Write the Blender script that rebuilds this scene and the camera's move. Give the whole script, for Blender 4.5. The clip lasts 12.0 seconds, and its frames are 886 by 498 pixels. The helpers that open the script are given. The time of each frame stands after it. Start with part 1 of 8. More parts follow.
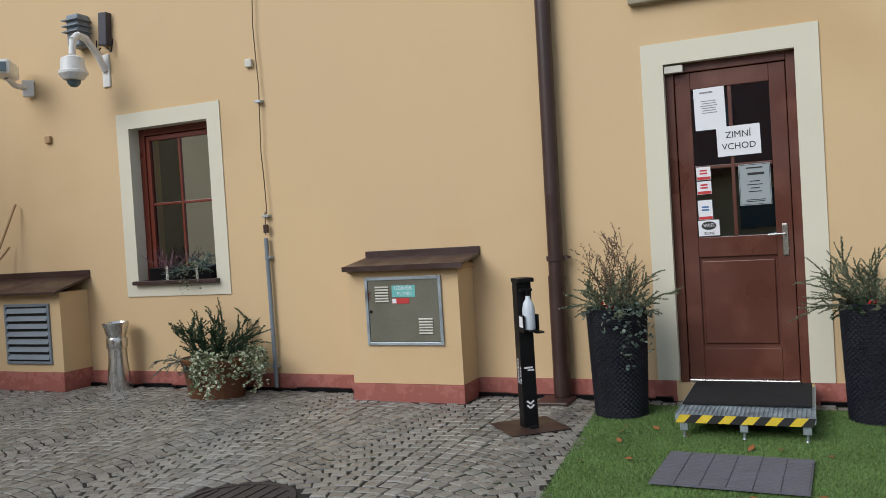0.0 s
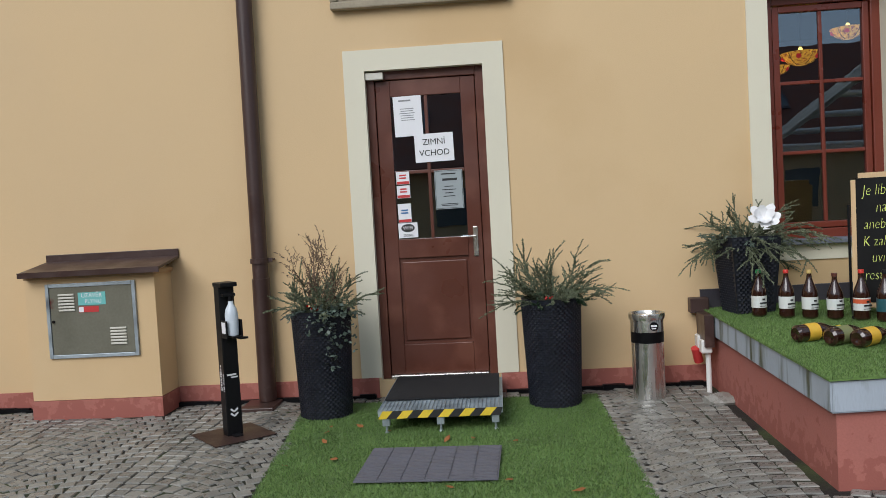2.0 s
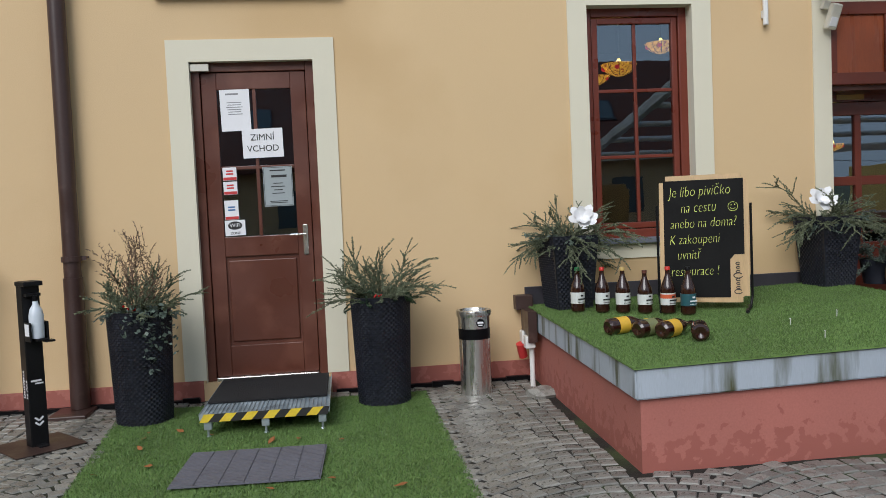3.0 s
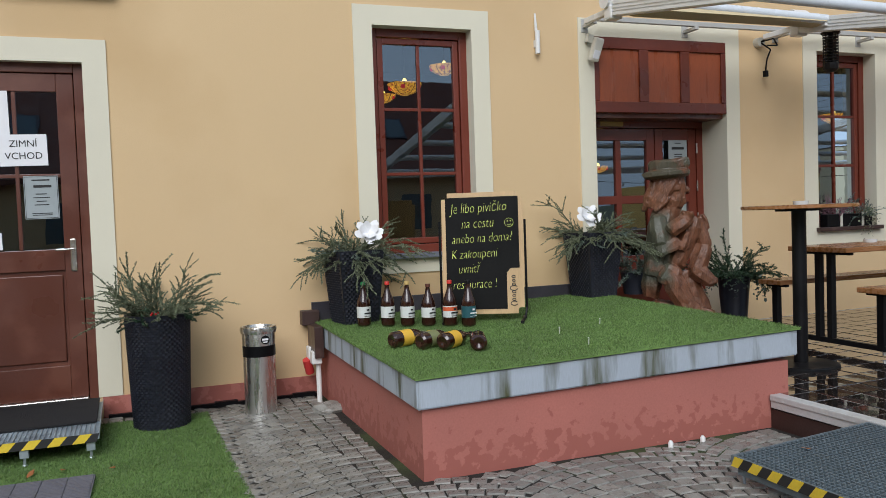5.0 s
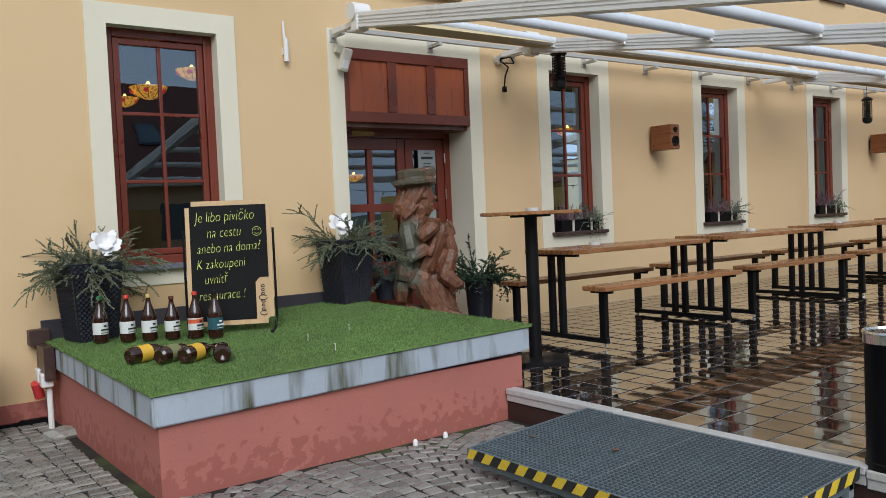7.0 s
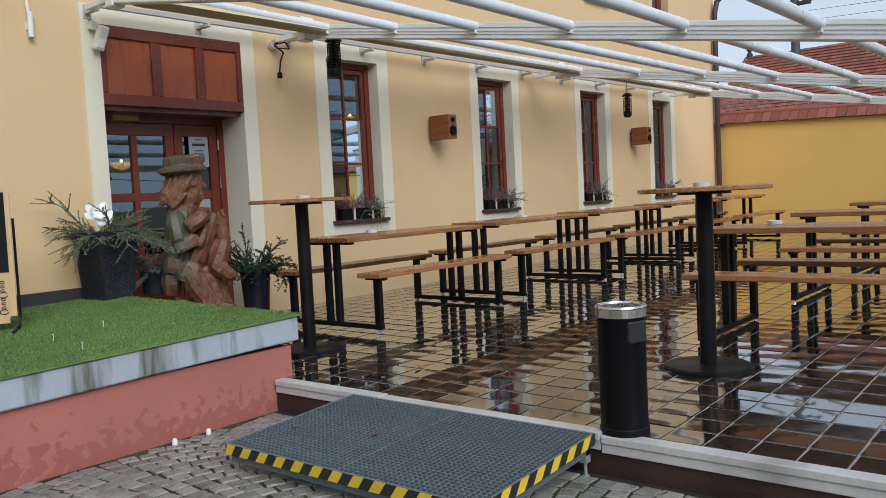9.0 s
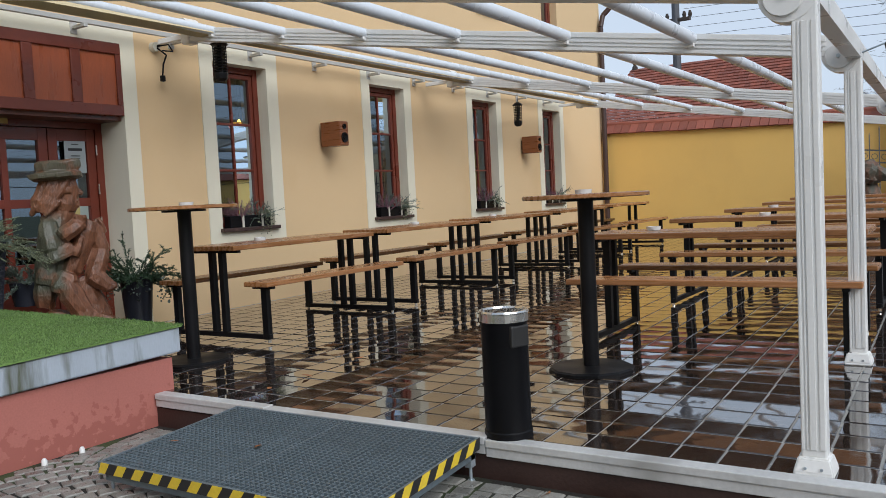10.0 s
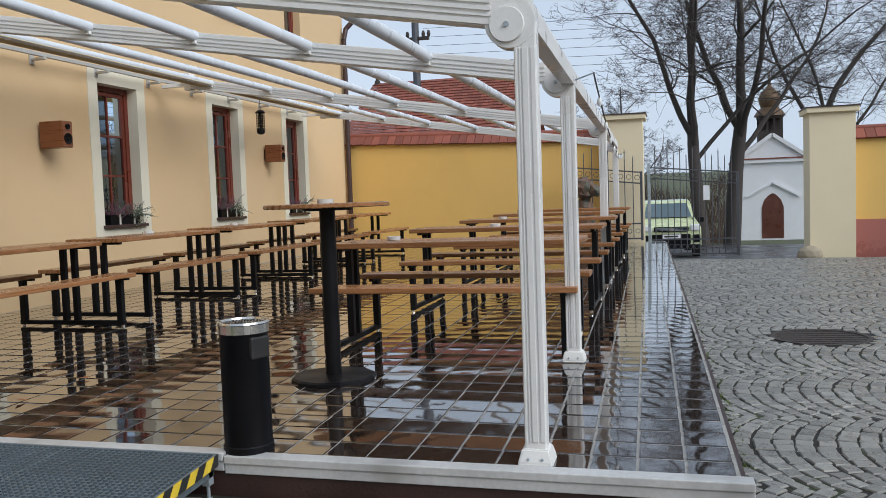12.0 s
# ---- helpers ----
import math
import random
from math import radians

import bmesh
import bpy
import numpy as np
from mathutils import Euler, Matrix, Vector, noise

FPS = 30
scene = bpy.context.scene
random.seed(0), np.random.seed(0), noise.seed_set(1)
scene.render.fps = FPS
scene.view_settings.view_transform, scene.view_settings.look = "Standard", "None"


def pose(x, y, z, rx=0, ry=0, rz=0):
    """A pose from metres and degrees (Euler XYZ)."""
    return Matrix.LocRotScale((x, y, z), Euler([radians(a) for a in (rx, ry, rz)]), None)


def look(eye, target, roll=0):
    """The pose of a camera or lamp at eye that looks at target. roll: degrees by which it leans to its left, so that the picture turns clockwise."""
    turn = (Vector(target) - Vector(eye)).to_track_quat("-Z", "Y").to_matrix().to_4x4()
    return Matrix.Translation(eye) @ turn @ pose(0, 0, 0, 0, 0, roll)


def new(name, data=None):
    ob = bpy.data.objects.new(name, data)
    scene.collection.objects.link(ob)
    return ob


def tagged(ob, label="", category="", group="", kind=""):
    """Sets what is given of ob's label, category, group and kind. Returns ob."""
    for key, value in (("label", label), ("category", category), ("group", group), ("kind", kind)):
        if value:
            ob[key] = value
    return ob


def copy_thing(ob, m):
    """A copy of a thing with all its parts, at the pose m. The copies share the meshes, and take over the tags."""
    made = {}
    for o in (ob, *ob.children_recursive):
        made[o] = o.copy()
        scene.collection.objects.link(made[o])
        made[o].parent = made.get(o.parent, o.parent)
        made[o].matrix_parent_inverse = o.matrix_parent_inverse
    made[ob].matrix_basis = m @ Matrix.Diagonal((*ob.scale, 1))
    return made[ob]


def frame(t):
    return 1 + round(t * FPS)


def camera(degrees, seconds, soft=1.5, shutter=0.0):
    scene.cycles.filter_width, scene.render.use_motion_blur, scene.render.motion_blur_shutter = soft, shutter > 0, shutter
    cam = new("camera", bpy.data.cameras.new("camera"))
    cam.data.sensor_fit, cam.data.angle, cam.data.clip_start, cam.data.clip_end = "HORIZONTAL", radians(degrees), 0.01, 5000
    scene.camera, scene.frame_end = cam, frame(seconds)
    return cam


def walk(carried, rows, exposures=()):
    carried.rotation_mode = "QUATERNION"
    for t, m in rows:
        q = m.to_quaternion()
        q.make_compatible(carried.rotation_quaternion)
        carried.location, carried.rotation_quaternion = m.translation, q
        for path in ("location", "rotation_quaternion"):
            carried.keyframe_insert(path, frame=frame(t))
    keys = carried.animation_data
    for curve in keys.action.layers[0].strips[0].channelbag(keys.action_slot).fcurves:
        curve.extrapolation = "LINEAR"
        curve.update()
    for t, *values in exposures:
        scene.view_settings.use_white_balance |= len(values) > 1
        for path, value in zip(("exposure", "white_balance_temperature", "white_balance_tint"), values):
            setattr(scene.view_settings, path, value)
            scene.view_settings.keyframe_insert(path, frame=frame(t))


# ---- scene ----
cam = camera(56.3, 12.0, soft=0.6)
PATH = [
    (0, (0.143, -0.255, 1.445), (-0.673, 1.571, 1.399), -3.5),
    (0.5, (0.155, -0.228, 1.431), (-0.491, 1.664, 1.364), -3.8),
    (1, (0.142, -0.225, 1.419), (-0.332, 1.716, 1.348), -3.8),
    (1.5, (0.122, -0.238, 1.463), (-0.192, 1.736, 1.381), -3.6),
    (2, (0.15, -0.233, 1.486), (0.012, 1.76, 1.391), -3.2),
    (2.5, (0.207, -0.215, 1.457), (0.266, 1.782, 1.362), -2.8),
    (3, (0.263, -0.216, 1.436), (0.497, 1.767, 1.332), -2.5),
    (3.2, (0.267, -0.214, 1.432), (0.566, 1.761, 1.33), -2.3),
    (4.8, (0.324, -0.234, 1.427), (0.984, 1.652, 1.343), -1.9),
    (5, (0.311, -0.241, 1.423), (1.027, 1.624, 1.339), -2.0),
    (5.5, (0.32, -0.251, 1.414), (1.156, 1.565, 1.332), -2.2),
    (6, (0.326, -0.285, 1.414), (1.271, 1.476, 1.337), -2.0),
    (6.5, (0.368, -0.306, 1.411), (1.453, 1.373, 1.333), -2.2),
    (7, (0.436, -0.344, 1.408), (1.632, 1.257, 1.324), -2.5),
    (7.5, (0.515, -0.391, 1.411), (1.815, 1.127, 1.33), -2.8),
    (7.7, (0.551, -0.412, 1.401), (1.891, 1.07, 1.318), -3.0),
    (9.5, (0.659, -0.488, 1.366), (2.265, 0.697, 1.234), -2.8),
    (10, (0.688, -0.514, 1.36), (2.37, 0.561, 1.238), -2.9),
    (10.5, (0.68, -0.517, 1.359), (2.436, 0.431, 1.234), -2.7),
    (11, (0.671, -0.518, 1.357), (2.487, 0.31, 1.225), -2.4),
    (11.5, (0.676, -0.521, 1.358), (2.556, 0.149, 1.229), -2.1),
    (12, (0.687, -0.535, 1.356), (2.615, -0.017, 1.232), -2.0),
]
walk(cam, [(t, look(eye, target, roll)) for t, eye, target, roll in PATH], [(0, 0.25, 6400, 10), (2.5, 0.26, 6380, 10), (5.5, 0.34, 6320, 10), (7.5, 0.36, 6280, 10), (9.5, 0.40, 6300, 10), (12, 0.39, 6320, 10)])

# ---------------------------------------------------------------- light
world = bpy.data.worlds.new("overcast")
scene.world = world
world.use_nodes = True
wn, wl = world.node_tree.nodes, world.node_tree.links
sky = wn.new("ShaderNodeTexSky")
sky.sky_type, sky.sun_disc = "NISHITA", False
sky.sun_elevation, sky.sun_rotation = radians(35), radians(207)
sky.air_density, sky.dust_density, sky.ozone_density = 1.0, 1.0, 1.0
grey = wn.new("ShaderNodeHueSaturation")
grey.inputs["Saturation"].default_value = 0.22
wl.new(sky.outputs[0], grey.inputs["Color"])
cloud = wn.new("ShaderNodeMix")
cloud.data_type = "RGBA"
cloud.inputs[0].default_value = 0.6
cloud.inputs[7].default_value = (5.2, 6.4, 8.0, 1)
wl.new(grey.outputs[0], cloud.inputs[6])
wl.new(cloud.outputs[2], wn["Background"].inputs["Color"])
wn["Background"].inputs["Strength"].default_value = 0.092
sun = new("sun", bpy.data.lights.new("sun", "SUN"))
sun.data.energy, sun.data.angle, sun.data.color = 1.8, radians(40), (1.0, 0.985, 0.97)
sun.matrix_world = look((-9, -14, 15), (0, 4, 0))


# ---------------------------------------------------------------- materials
def mat(name, col, rough=0.6, metal=0.0, var=0.12, scale=3.0, fine=60.0, bump=0.12, rvar=0.12, dist=0.01, rand=0.0, trans=0.0, emit=0.0, tint=None, tint_scale=1.2, tint_lo=0.52, tint_hi=0.68, stretch=None, coat=0.0, spec=0.5, rise=None):
    m = bpy.data.materials.new(name)
    m.use_nodes = True
    n, l = m.node_tree.nodes, m.node_tree.links
    p = n["Principled BSDF"]
    co = n.new("ShaderNodeTexCoord").outputs["Object"]
    if stretch:
        mp = n.new("ShaderNodeMapping")
        mp.inputs["Scale"].default_value = stretch
        l.new(co, mp.inputs["Vector"])
        co = mp.outputs[0]
    big, small = n.new("ShaderNodeTexNoise"), n.new("ShaderNodeTexNoise")
    for t, sc, de in ((big, scale, 4.0), (small, fine, 3.0)):
        t.inputs["Scale"].default_value, t.inputs["Detail"].default_value = sc, de
        l.new(co, t.inputs["Vector"])
    mix = n.new("ShaderNodeMath")
    mix.operation = "MULTIPLY_ADD"
    mix.inputs[1].default_value = 0.45
    l.new(small.outputs["Fac"], mix.inputs[0])
    half = n.new("ShaderNodeMath")
    half.operation = "MULTIPLY"
    half.inputs[1].default_value = 0.55
    l.new(big.outputs["Fac"], half.inputs[0])
    l.new(half.outputs[0], mix.inputs[2])
    rng = n.new("ShaderNodeMapRange")
    rng.inputs[1].default_value, rng.inputs[2].default_value = 0.3, 0.7
    rng.inputs[3].default_value, rng.inputs[4].default_value = 1 - var, 1 + var
    l.new(mix.outputs[0], rng.inputs[0])
    value = rng.outputs[0]
    if rand:
        info = n.new("ShaderNodeObjectInfo")
        geo = n.new("ShaderNodeNewGeometry")
        both = n.new("ShaderNodeMath")
        both.operation = "ADD"
        l.new(info.outputs["Random"], both.inputs[0])
        l.new(geo.outputs["Random Per Island"], both.inputs[1])
        fr = n.new("ShaderNodeMath")
        fr.operation = "FRACT"
        l.new(both.outputs[0], fr.inputs[0])
        r2 = n.new("ShaderNodeMapRange")
        r2.inputs[3].default_value, r2.inputs[4].default_value = 1 - rand, 1 + rand
        l.new(fr.outputs[0], r2.inputs[0])
        mu = n.new("ShaderNodeMath")
        mu.operation = "MULTIPLY"
        l.new(value, mu.inputs[0])
        l.new(r2.outputs[0], mu.inputs[1])
        value = mu.outputs[0]
    cm = n.new("ShaderNodeMix")
    cm.data_type, cm.blend_type = "RGBA", "MULTIPLY"
    cm.inputs[0].default_value = 1.0
    cm.inputs[6].default_value = (*col, 1)
    l.new(value, cm.inputs[7])
    colour = cm.outputs[2]
    if tint:
        tn = n.new("ShaderNodeTexNoise")
        tn.inputs["Scale"].default_value, tn.inputs["Detail"].default_value = tint_scale, 6.0
        l.new(co, tn.inputs["Vector"])
        tr = n.new("ShaderNodeMapRange")
        tr.inputs[1].default_value, tr.inputs[2].default_value = tint_lo, tint_hi
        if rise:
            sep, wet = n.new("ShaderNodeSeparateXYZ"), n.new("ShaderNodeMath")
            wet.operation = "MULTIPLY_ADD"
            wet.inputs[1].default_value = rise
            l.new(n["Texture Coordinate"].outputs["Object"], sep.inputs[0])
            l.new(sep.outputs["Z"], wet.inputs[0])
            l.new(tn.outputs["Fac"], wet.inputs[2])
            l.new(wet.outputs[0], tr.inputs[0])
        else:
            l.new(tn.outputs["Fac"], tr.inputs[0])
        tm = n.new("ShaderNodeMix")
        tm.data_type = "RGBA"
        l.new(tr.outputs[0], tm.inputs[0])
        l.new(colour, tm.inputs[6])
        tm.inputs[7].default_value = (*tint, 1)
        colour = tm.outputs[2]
    l.new(colour, p.inputs["Base Color"])
    rr = n.new("ShaderNodeMapRange")
    rr.inputs[1].default_value, rr.inputs[2].default_value = 0.35, 0.65
    rr.inputs[3].default_value, rr.inputs[4].default_value = max(0.02, rough - rvar), min(1.0, rough + rvar)
    l.new(big.outputs["Fac"], rr.inputs[0])
    l.new(rr.outputs[0], p.inputs["Roughness"])
    p.inputs["Metallic"].default_value = metal
    p.inputs["Transmission Weight"].default_value = trans
    p.inputs["Coat Weight"].default_value = coat
    p.inputs["Specular IOR Level"].default_value = spec
    if emit:
        l.new(colour, p.inputs["Emission Color"])
        p.inputs["Emission Strength"].default_value = emit
    if bump:
        b = n.new("ShaderNodeBump")
        b.inputs["Strength"].default_value, b.inputs["Distance"].default_value = bump, dist
        l.new(small.outputs["Fac"], b.inputs["Height"])
        l.new(b.outputs[0], p.inputs["Normal"])
    return m


def glass_mat(name, tint, ior):
    m = bpy.data.materials.new(name)
    m.use_nodes = True
    n, l = m.node_tree.nodes, m.node_tree.links
    n.remove(n["Principled BSDF"])
    tr, gl, mx, fr = n.new("ShaderNodeBsdfTransparent"), n.new("ShaderNodeBsdfGlossy"), n.new("ShaderNodeMixShader"), n.new("ShaderNodeFresnel")
    tr.inputs["Color"].default_value = (*tint, 1)
    gl.inputs["Roughness"].default_value = 0.0
    gl.inputs["Color"].default_value = (0.70, 0.86, 1.0, 1)
    fr.inputs["IOR"].default_value = ior
    wob = n.new("ShaderNodeTexNoise")
    wob.inputs["Scale"].default_value = 1.5
    bp = n.new("ShaderNodeBump")
    bp.inputs["Strength"].default_value, bp.inputs["Distance"].default_value = 0.018, 0.02
    l.new(wob.outputs["Fac"], bp.inputs["Height"])
    l.new(bp.outputs[0], gl.inputs["Normal"])
    l.new(fr.outputs[0], mx.inputs[0])
    l.new(tr.outputs[0], mx.inputs[1])
    l.new(gl.outputs[0], mx.inputs[2])
    l.new(mx.outputs[0], n["Material Output"].inputs[0])
    return m


M = {
    "plaster": mat("yellow plaster", (0.665, 0.48, 0.272), 0.9, var=0.05, scale=0.7, fine=140, bump=0.25, dist=0.004, tint=(0.615, 0.43, 0.232), tint_scale=0.5),
    "plaster2": mat("deep yellow plaster", (0.78, 0.50, 0.15), 0.9, tint=(0.73, 0.46, 0.14), tint_scale=0.6, var=0.06, scale=0.7, fine=140, bump=0.25, dist=0.004),
    "cream": mat("cream paint", (0.70, 0.66, 0.525), 0.85, var=0.05, scale=1.5, fine=150, bump=0.2, dist=0.003),
    "pillar": mat("pale cream plaster", (0.78, 0.68, 0.47), 0.9, var=0.06, scale=1.0, fine=120, bump=0.2, dist=0.004),
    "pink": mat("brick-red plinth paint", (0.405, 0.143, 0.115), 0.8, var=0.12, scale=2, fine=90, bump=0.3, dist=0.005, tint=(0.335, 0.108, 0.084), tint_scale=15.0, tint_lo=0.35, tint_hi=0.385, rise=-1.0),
    "wood_dark": mat("brown door paint", (0.105, 0.032, 0.019), 0.38, var=0.12, scale=2, fine=90, bump=0.08, dist=0.003, tint=(0.15, 0.055, 0.035), tint_scale=3),
    "wood_red": mat("red-brown window paint", (0.155, 0.030, 0.016), 0.35, var=0.15, scale=2, fine=80, bump=0.06, dist=0.003),
    "plank": mat("oiled orange-brown plank", (0.31, 0.14, 0.055), 0.28, var=0.30, scale=3, fine=30, bump=0.12, dist=0.002, rvar=0.18, rand=0.18, stretch=(1.0, 12, 12)),
    "plank_y": mat("oiled brown plank", (0.31, 0.14, 0.055), 0.28, var=0.30, scale=3, fine=30, bump=0.12, dist=0.002, rvar=0.18, rand=0.18, stretch=(12, 1.0, 12)),
    "black": mat("black powder-coated steel", (0.008, 0.008, 0.009), 0.42, spec=0.2, var=0.2, bump=0.05, dist=0.002),
    "plastic": mat("black plastic", (0.006, 0.006, 0.007), 0.42, spec=0.14, var=0.2, bump=0.05, dist=0.002),
    "rattan": mat("anthracite woven rattan", (0.016, 0.018, 0.026), 0.42, spec=0.35, var=0.25, fine=200, bump=0.1, dist=0.002, rand=0.25),
    "gutter": mat("brown coated pipe", (0.050, 0.026, 0.022), 0.42, var=0.18, scale=4, bump=0.05, tint=(0.10, 0.06, 0.05), tint_scale=6, tint_lo=0.62, tint_hi=0.75),
    "zinc": mat("galvanised steel", (0.40, 0.46, 0.50), 0.42, 0.55, var=0.16, scale=8, fine=40, bump=0.06, tint=(0.22, 0.25, 0.28), tint_scale=5),
    "steel": mat("brushed stainless steel", (0.66, 0.65, 0.62), 0.26, 0.95, var=0.08, scale=4, fine=150, bump=0.03, dist=0.001, stretch=(8, 8, 0.5)),
    "chrome": mat("nickel handle", (0.62, 0.60, 0.55), 0.25, 0.9, var=0.06, bump=0.02),
    "slab": mat("blue-grey painted concrete edge", (0.39, 0.44, 0.50), 0.7, var=0.10, scale=3, fine=70, bump=0.25, dist=0.005, tint=(0.075, 0.08, 0.035), tint_scale=3.2, tint_lo=0.51, tint_hi=0.68, stretch=(2.6, 2.6, 0.35)),
    "white": mat("white powder coat", (0.74, 0.74, 0.72), 0.35, var=0.05, scale=3, fine=60, bump=0.03, dist=0.002),
    "tube": mat("pale grey-blue tube", (0.66, 0.70, 0.74), 0.3, var=0.06, bump=0.03),
    "canvas": mat("beige awning canvas", (0.62, 0.52, 0.32), 0.85, var=0.12, scale=2, fine=200, bump=0.2, dist=0.002),
    "grass": mat("artificial turf", (0.105, 0.180, 0.048), 0.6, var=0.25, scale=2.5, fine=60, bump=0.4, dist=0.01, rand=0.45),
    "conifer": mat("conifer foliage", (0.150, 0.172, 0.105), 0.65, var=0.3, scale=6, bump=0.0, rand=0.5),
    "spruce": mat("spruce foliage", (0.028, 0.062, 0.028), 0.6, var=0.3, scale=6, bump=0.0, rand=0.4),
    "bluegreen": mat("silver-green foliage", (0.12, 0.16, 0.13), 0.6, var=0.3, scale=6, bump=0.0, rand=0.4),
    "ivy": mat("variegated ivy leaf", (0.13, 0.18, 0.09), 0.45, var=0.3, scale=60, bump=0.0, rand=0.35, tint=(0.55, 0.55, 0.40), tint_scale=45, tint_lo=0.5, tint_hi=0.56),
    "moss": mat("joint moss", (0.10, 0.15, 0.03), 0.9, var=0.3, scale=8, bump=0.0, rand=0.4),
    "dry": mat("dry brown sprig", (0.16, 0.105, 0.07), 0.8, var=0.3, bump=0.0, rand=0.4),
    "heather": mat("dusty pink heather", (0.24, 0.12, 0.15), 0.8, var=0.3, bump=0.0, rand=0.4),
    "petal": mat("white petal", (0.85, 0.85, 0.86), 0.5, var=0.05, bump=0.1),
    "yellow": mat("yellow paint", (0.72, 0.52, 0.04), 0.5, var=0.12, scale=9, bump=0.05),
    "rust": mat("rust-brown ceramic", (0.115, 0.045, 0.018), 0.4, var=0.25, scale=4, bump=0.1),
    "stone": mat("wet granite sett", (0.215, 0.209, 0.188), 0.38, var=0.35, scale=14, fine=120, bump=0.5, dist=0.006, rvar=0.16, rand=0.26),
    "joint": mat("dark sand joint", (0.016, 0.014, 0.011), 0.9, var=0.35, scale=5, fine=90, bump=0.6, dist=0.008, tint=(0.045, 0.07, 0.02), tint_scale=1.5),
    "tile": mat("wet brown terrace tile", (0.030, 0.021, 0.017), 0.05, coat=1.0, spec=0.8, var=0.35, scale=1.1, fine=14, bump=0.08, dist=0.003, rvar=0.035, rand=0.35),
    "grout": mat("pale grey tile grout", (0.32, 0.305, 0.275), 0.3, var=0.2, bump=0.2),
    "paving": mat("wet grey paving", (0.10, 0.105, 0.115), 0.12, var=0.25, scale=2, fine=40, bump=0.12, dist=0.004, rvar=0.1, rand=0.15),
    "brownbase": mat("dark brown base paint", (0.040, 0.020, 0.016), 0.5, var=0.3, bump=0.2),
    "paper": mat("white paper", (0.80, 0.80, 0.82), 0.6, var=0.02, bump=0.02),
    "ink": mat("black ink", (0.02, 0.02, 0.02), 0.6, var=0.05, bump=0.0),
    "redink": mat("red print", (0.55, 0.04, 0.04), 0.5, var=0.05, bump=0.0),
    "blueink": mat("blue print", (0.05, 0.16, 0.36), 0.5, var=0.05, bump=0.0),
    "teal": mat("teal sticker", (0.16, 0.50, 0.48), 0.5, var=0.05, bump=0.0),
    "grey_sign": mat("grey sign plate", (0.33, 0.37, 0.38), 0.45, var=0.05, bump=0.0),
    "chalk": mat("yellow-green chalk", (0.72, 0.80, 0.20), 0.9, var=0.25, scale=40, bump=0.0),
    "board": mat("black chalkboard", (0.007, 0.007, 0.007), 0.6, spec=0.15, var=0.3, scale=5, bump=0.02),
    "birch": mat("light bamboo frame", (0.56, 0.38, 0.20), 0.45, var=0.16, scale=2, fine=30, bump=0.04, stretch=(10, 10, 1)),
    "amber": mat("brown bottle plastic", (0.028, 0.009, 0.006), 0.08, var=0.1, bump=0.0, coat=0.5),
    "label": mat("pale bottle label", (0.66, 0.68, 0.66), 0.5, var=0.04, bump=0.0),
    "yellow_label": mat("yellow bottle label", (0.75, 0.45, 0.05), 0.45, var=0.1, bump=0.0),
    "teal_label": mat("dark teal bottle label", (0.02, 0.09, 0.11), 0.45, var=0.1, bump=0.0),
    "green_label": mat("khaki bottle label", (0.20, 0.22, 0.10), 0.45, var=0.1, bump=0.0),
    "greencap": mat("green cap", (0.02, 0.22, 0.07), 0.4, var=0.05, bump=0.0),
    "orange": mat("orange-red print", (0.62, 0.11, 0.04), 0.45, var=0.08, bump=0.0),
    "redcap": mat("red cap", (0.55, 0.03, 0.02), 0.4, var=0.05, bump=0.0),
    "goldcap": mat("gold cap", (0.52, 0.36, 0.12), 0.4, var=0.05, bump=0.0),
    "greymetal": mat("grey-olive cabinet door", (0.17, 0.165, 0.125), 0.4, 0.2, var=0.14, scale=3, bump=0.04, tint=(0.10, 0.02, 0.015), tint_scale=2.5, tint_lo=0.66, tint_hi=0.70),
    "vent": mat("blue-grey louvre", (0.22, 0.26, 0.30), 0.5, 0.2, var=0.12, bump=0.05),
    "carving": mat("weathered carved wood", (0.155, 0.084, 0.054), 0.6, var=0.38, scale=5, fine=30, bump=0.4, dist=0.01, tint=(0.085, 0.082, 0.062), tint_scale=2.2, tint_lo=0.45, tint_hi=0.56, stretch=(3, 3, 0.8)),
    "rooftile": mat("red clay tile", (0.24, 0.072, 0.046), 0.7, var=0.2, scale=3, bump=0.3, rand=0.25),
    "rooftile_dark": mat("dark red clay roof", (0.16, 0.055, 0.035), 0.7, var=0.25, scale=2, fine=20, bump=0.4),
    "bark": mat("dark bark", (0.050, 0.041, 0.036), 0.85, var=0.3, scale=4, fine=40, bump=0.5, dist=0.02),
    "iron": mat("grey wrought iron", (0.085, 0.09, 0.10), 0.5, 0.3, var=0.2, bump=0.1),
    "whitewall": mat("white chapel plaster", (0.78, 0.79, 0.80), 0.9, var=0.04, bump=0.1),
    "copper": mat("brown-patina copper", (0.14, 0.085, 0.045), 0.5, 0.3, var=0.25, bump=0.1),
    "carpaint": mat("pale lime car paint", (0.58, 0.64, 0.38), 0.25, var=0.03, bump=0.0, coat=0.8),
    "tyre": mat("rubber", (0.02, 0.02, 0.02), 0.8, var=0.1, bump=0.1),
    "carglass": mat("car glass", (0.10, 0.14, 0.16), 0.06, var=0.1, bump=0.0),
    "lamp_glass": mat("lamp lens", (0.7, 0.72, 0.72), 0.1, var=0.05, bump=0.0),
    "meadow": mat("winter meadow", (0.075, 0.085, 0.04), 0.9, var=0.25, scale=0.3, fine=3, bump=0.3),
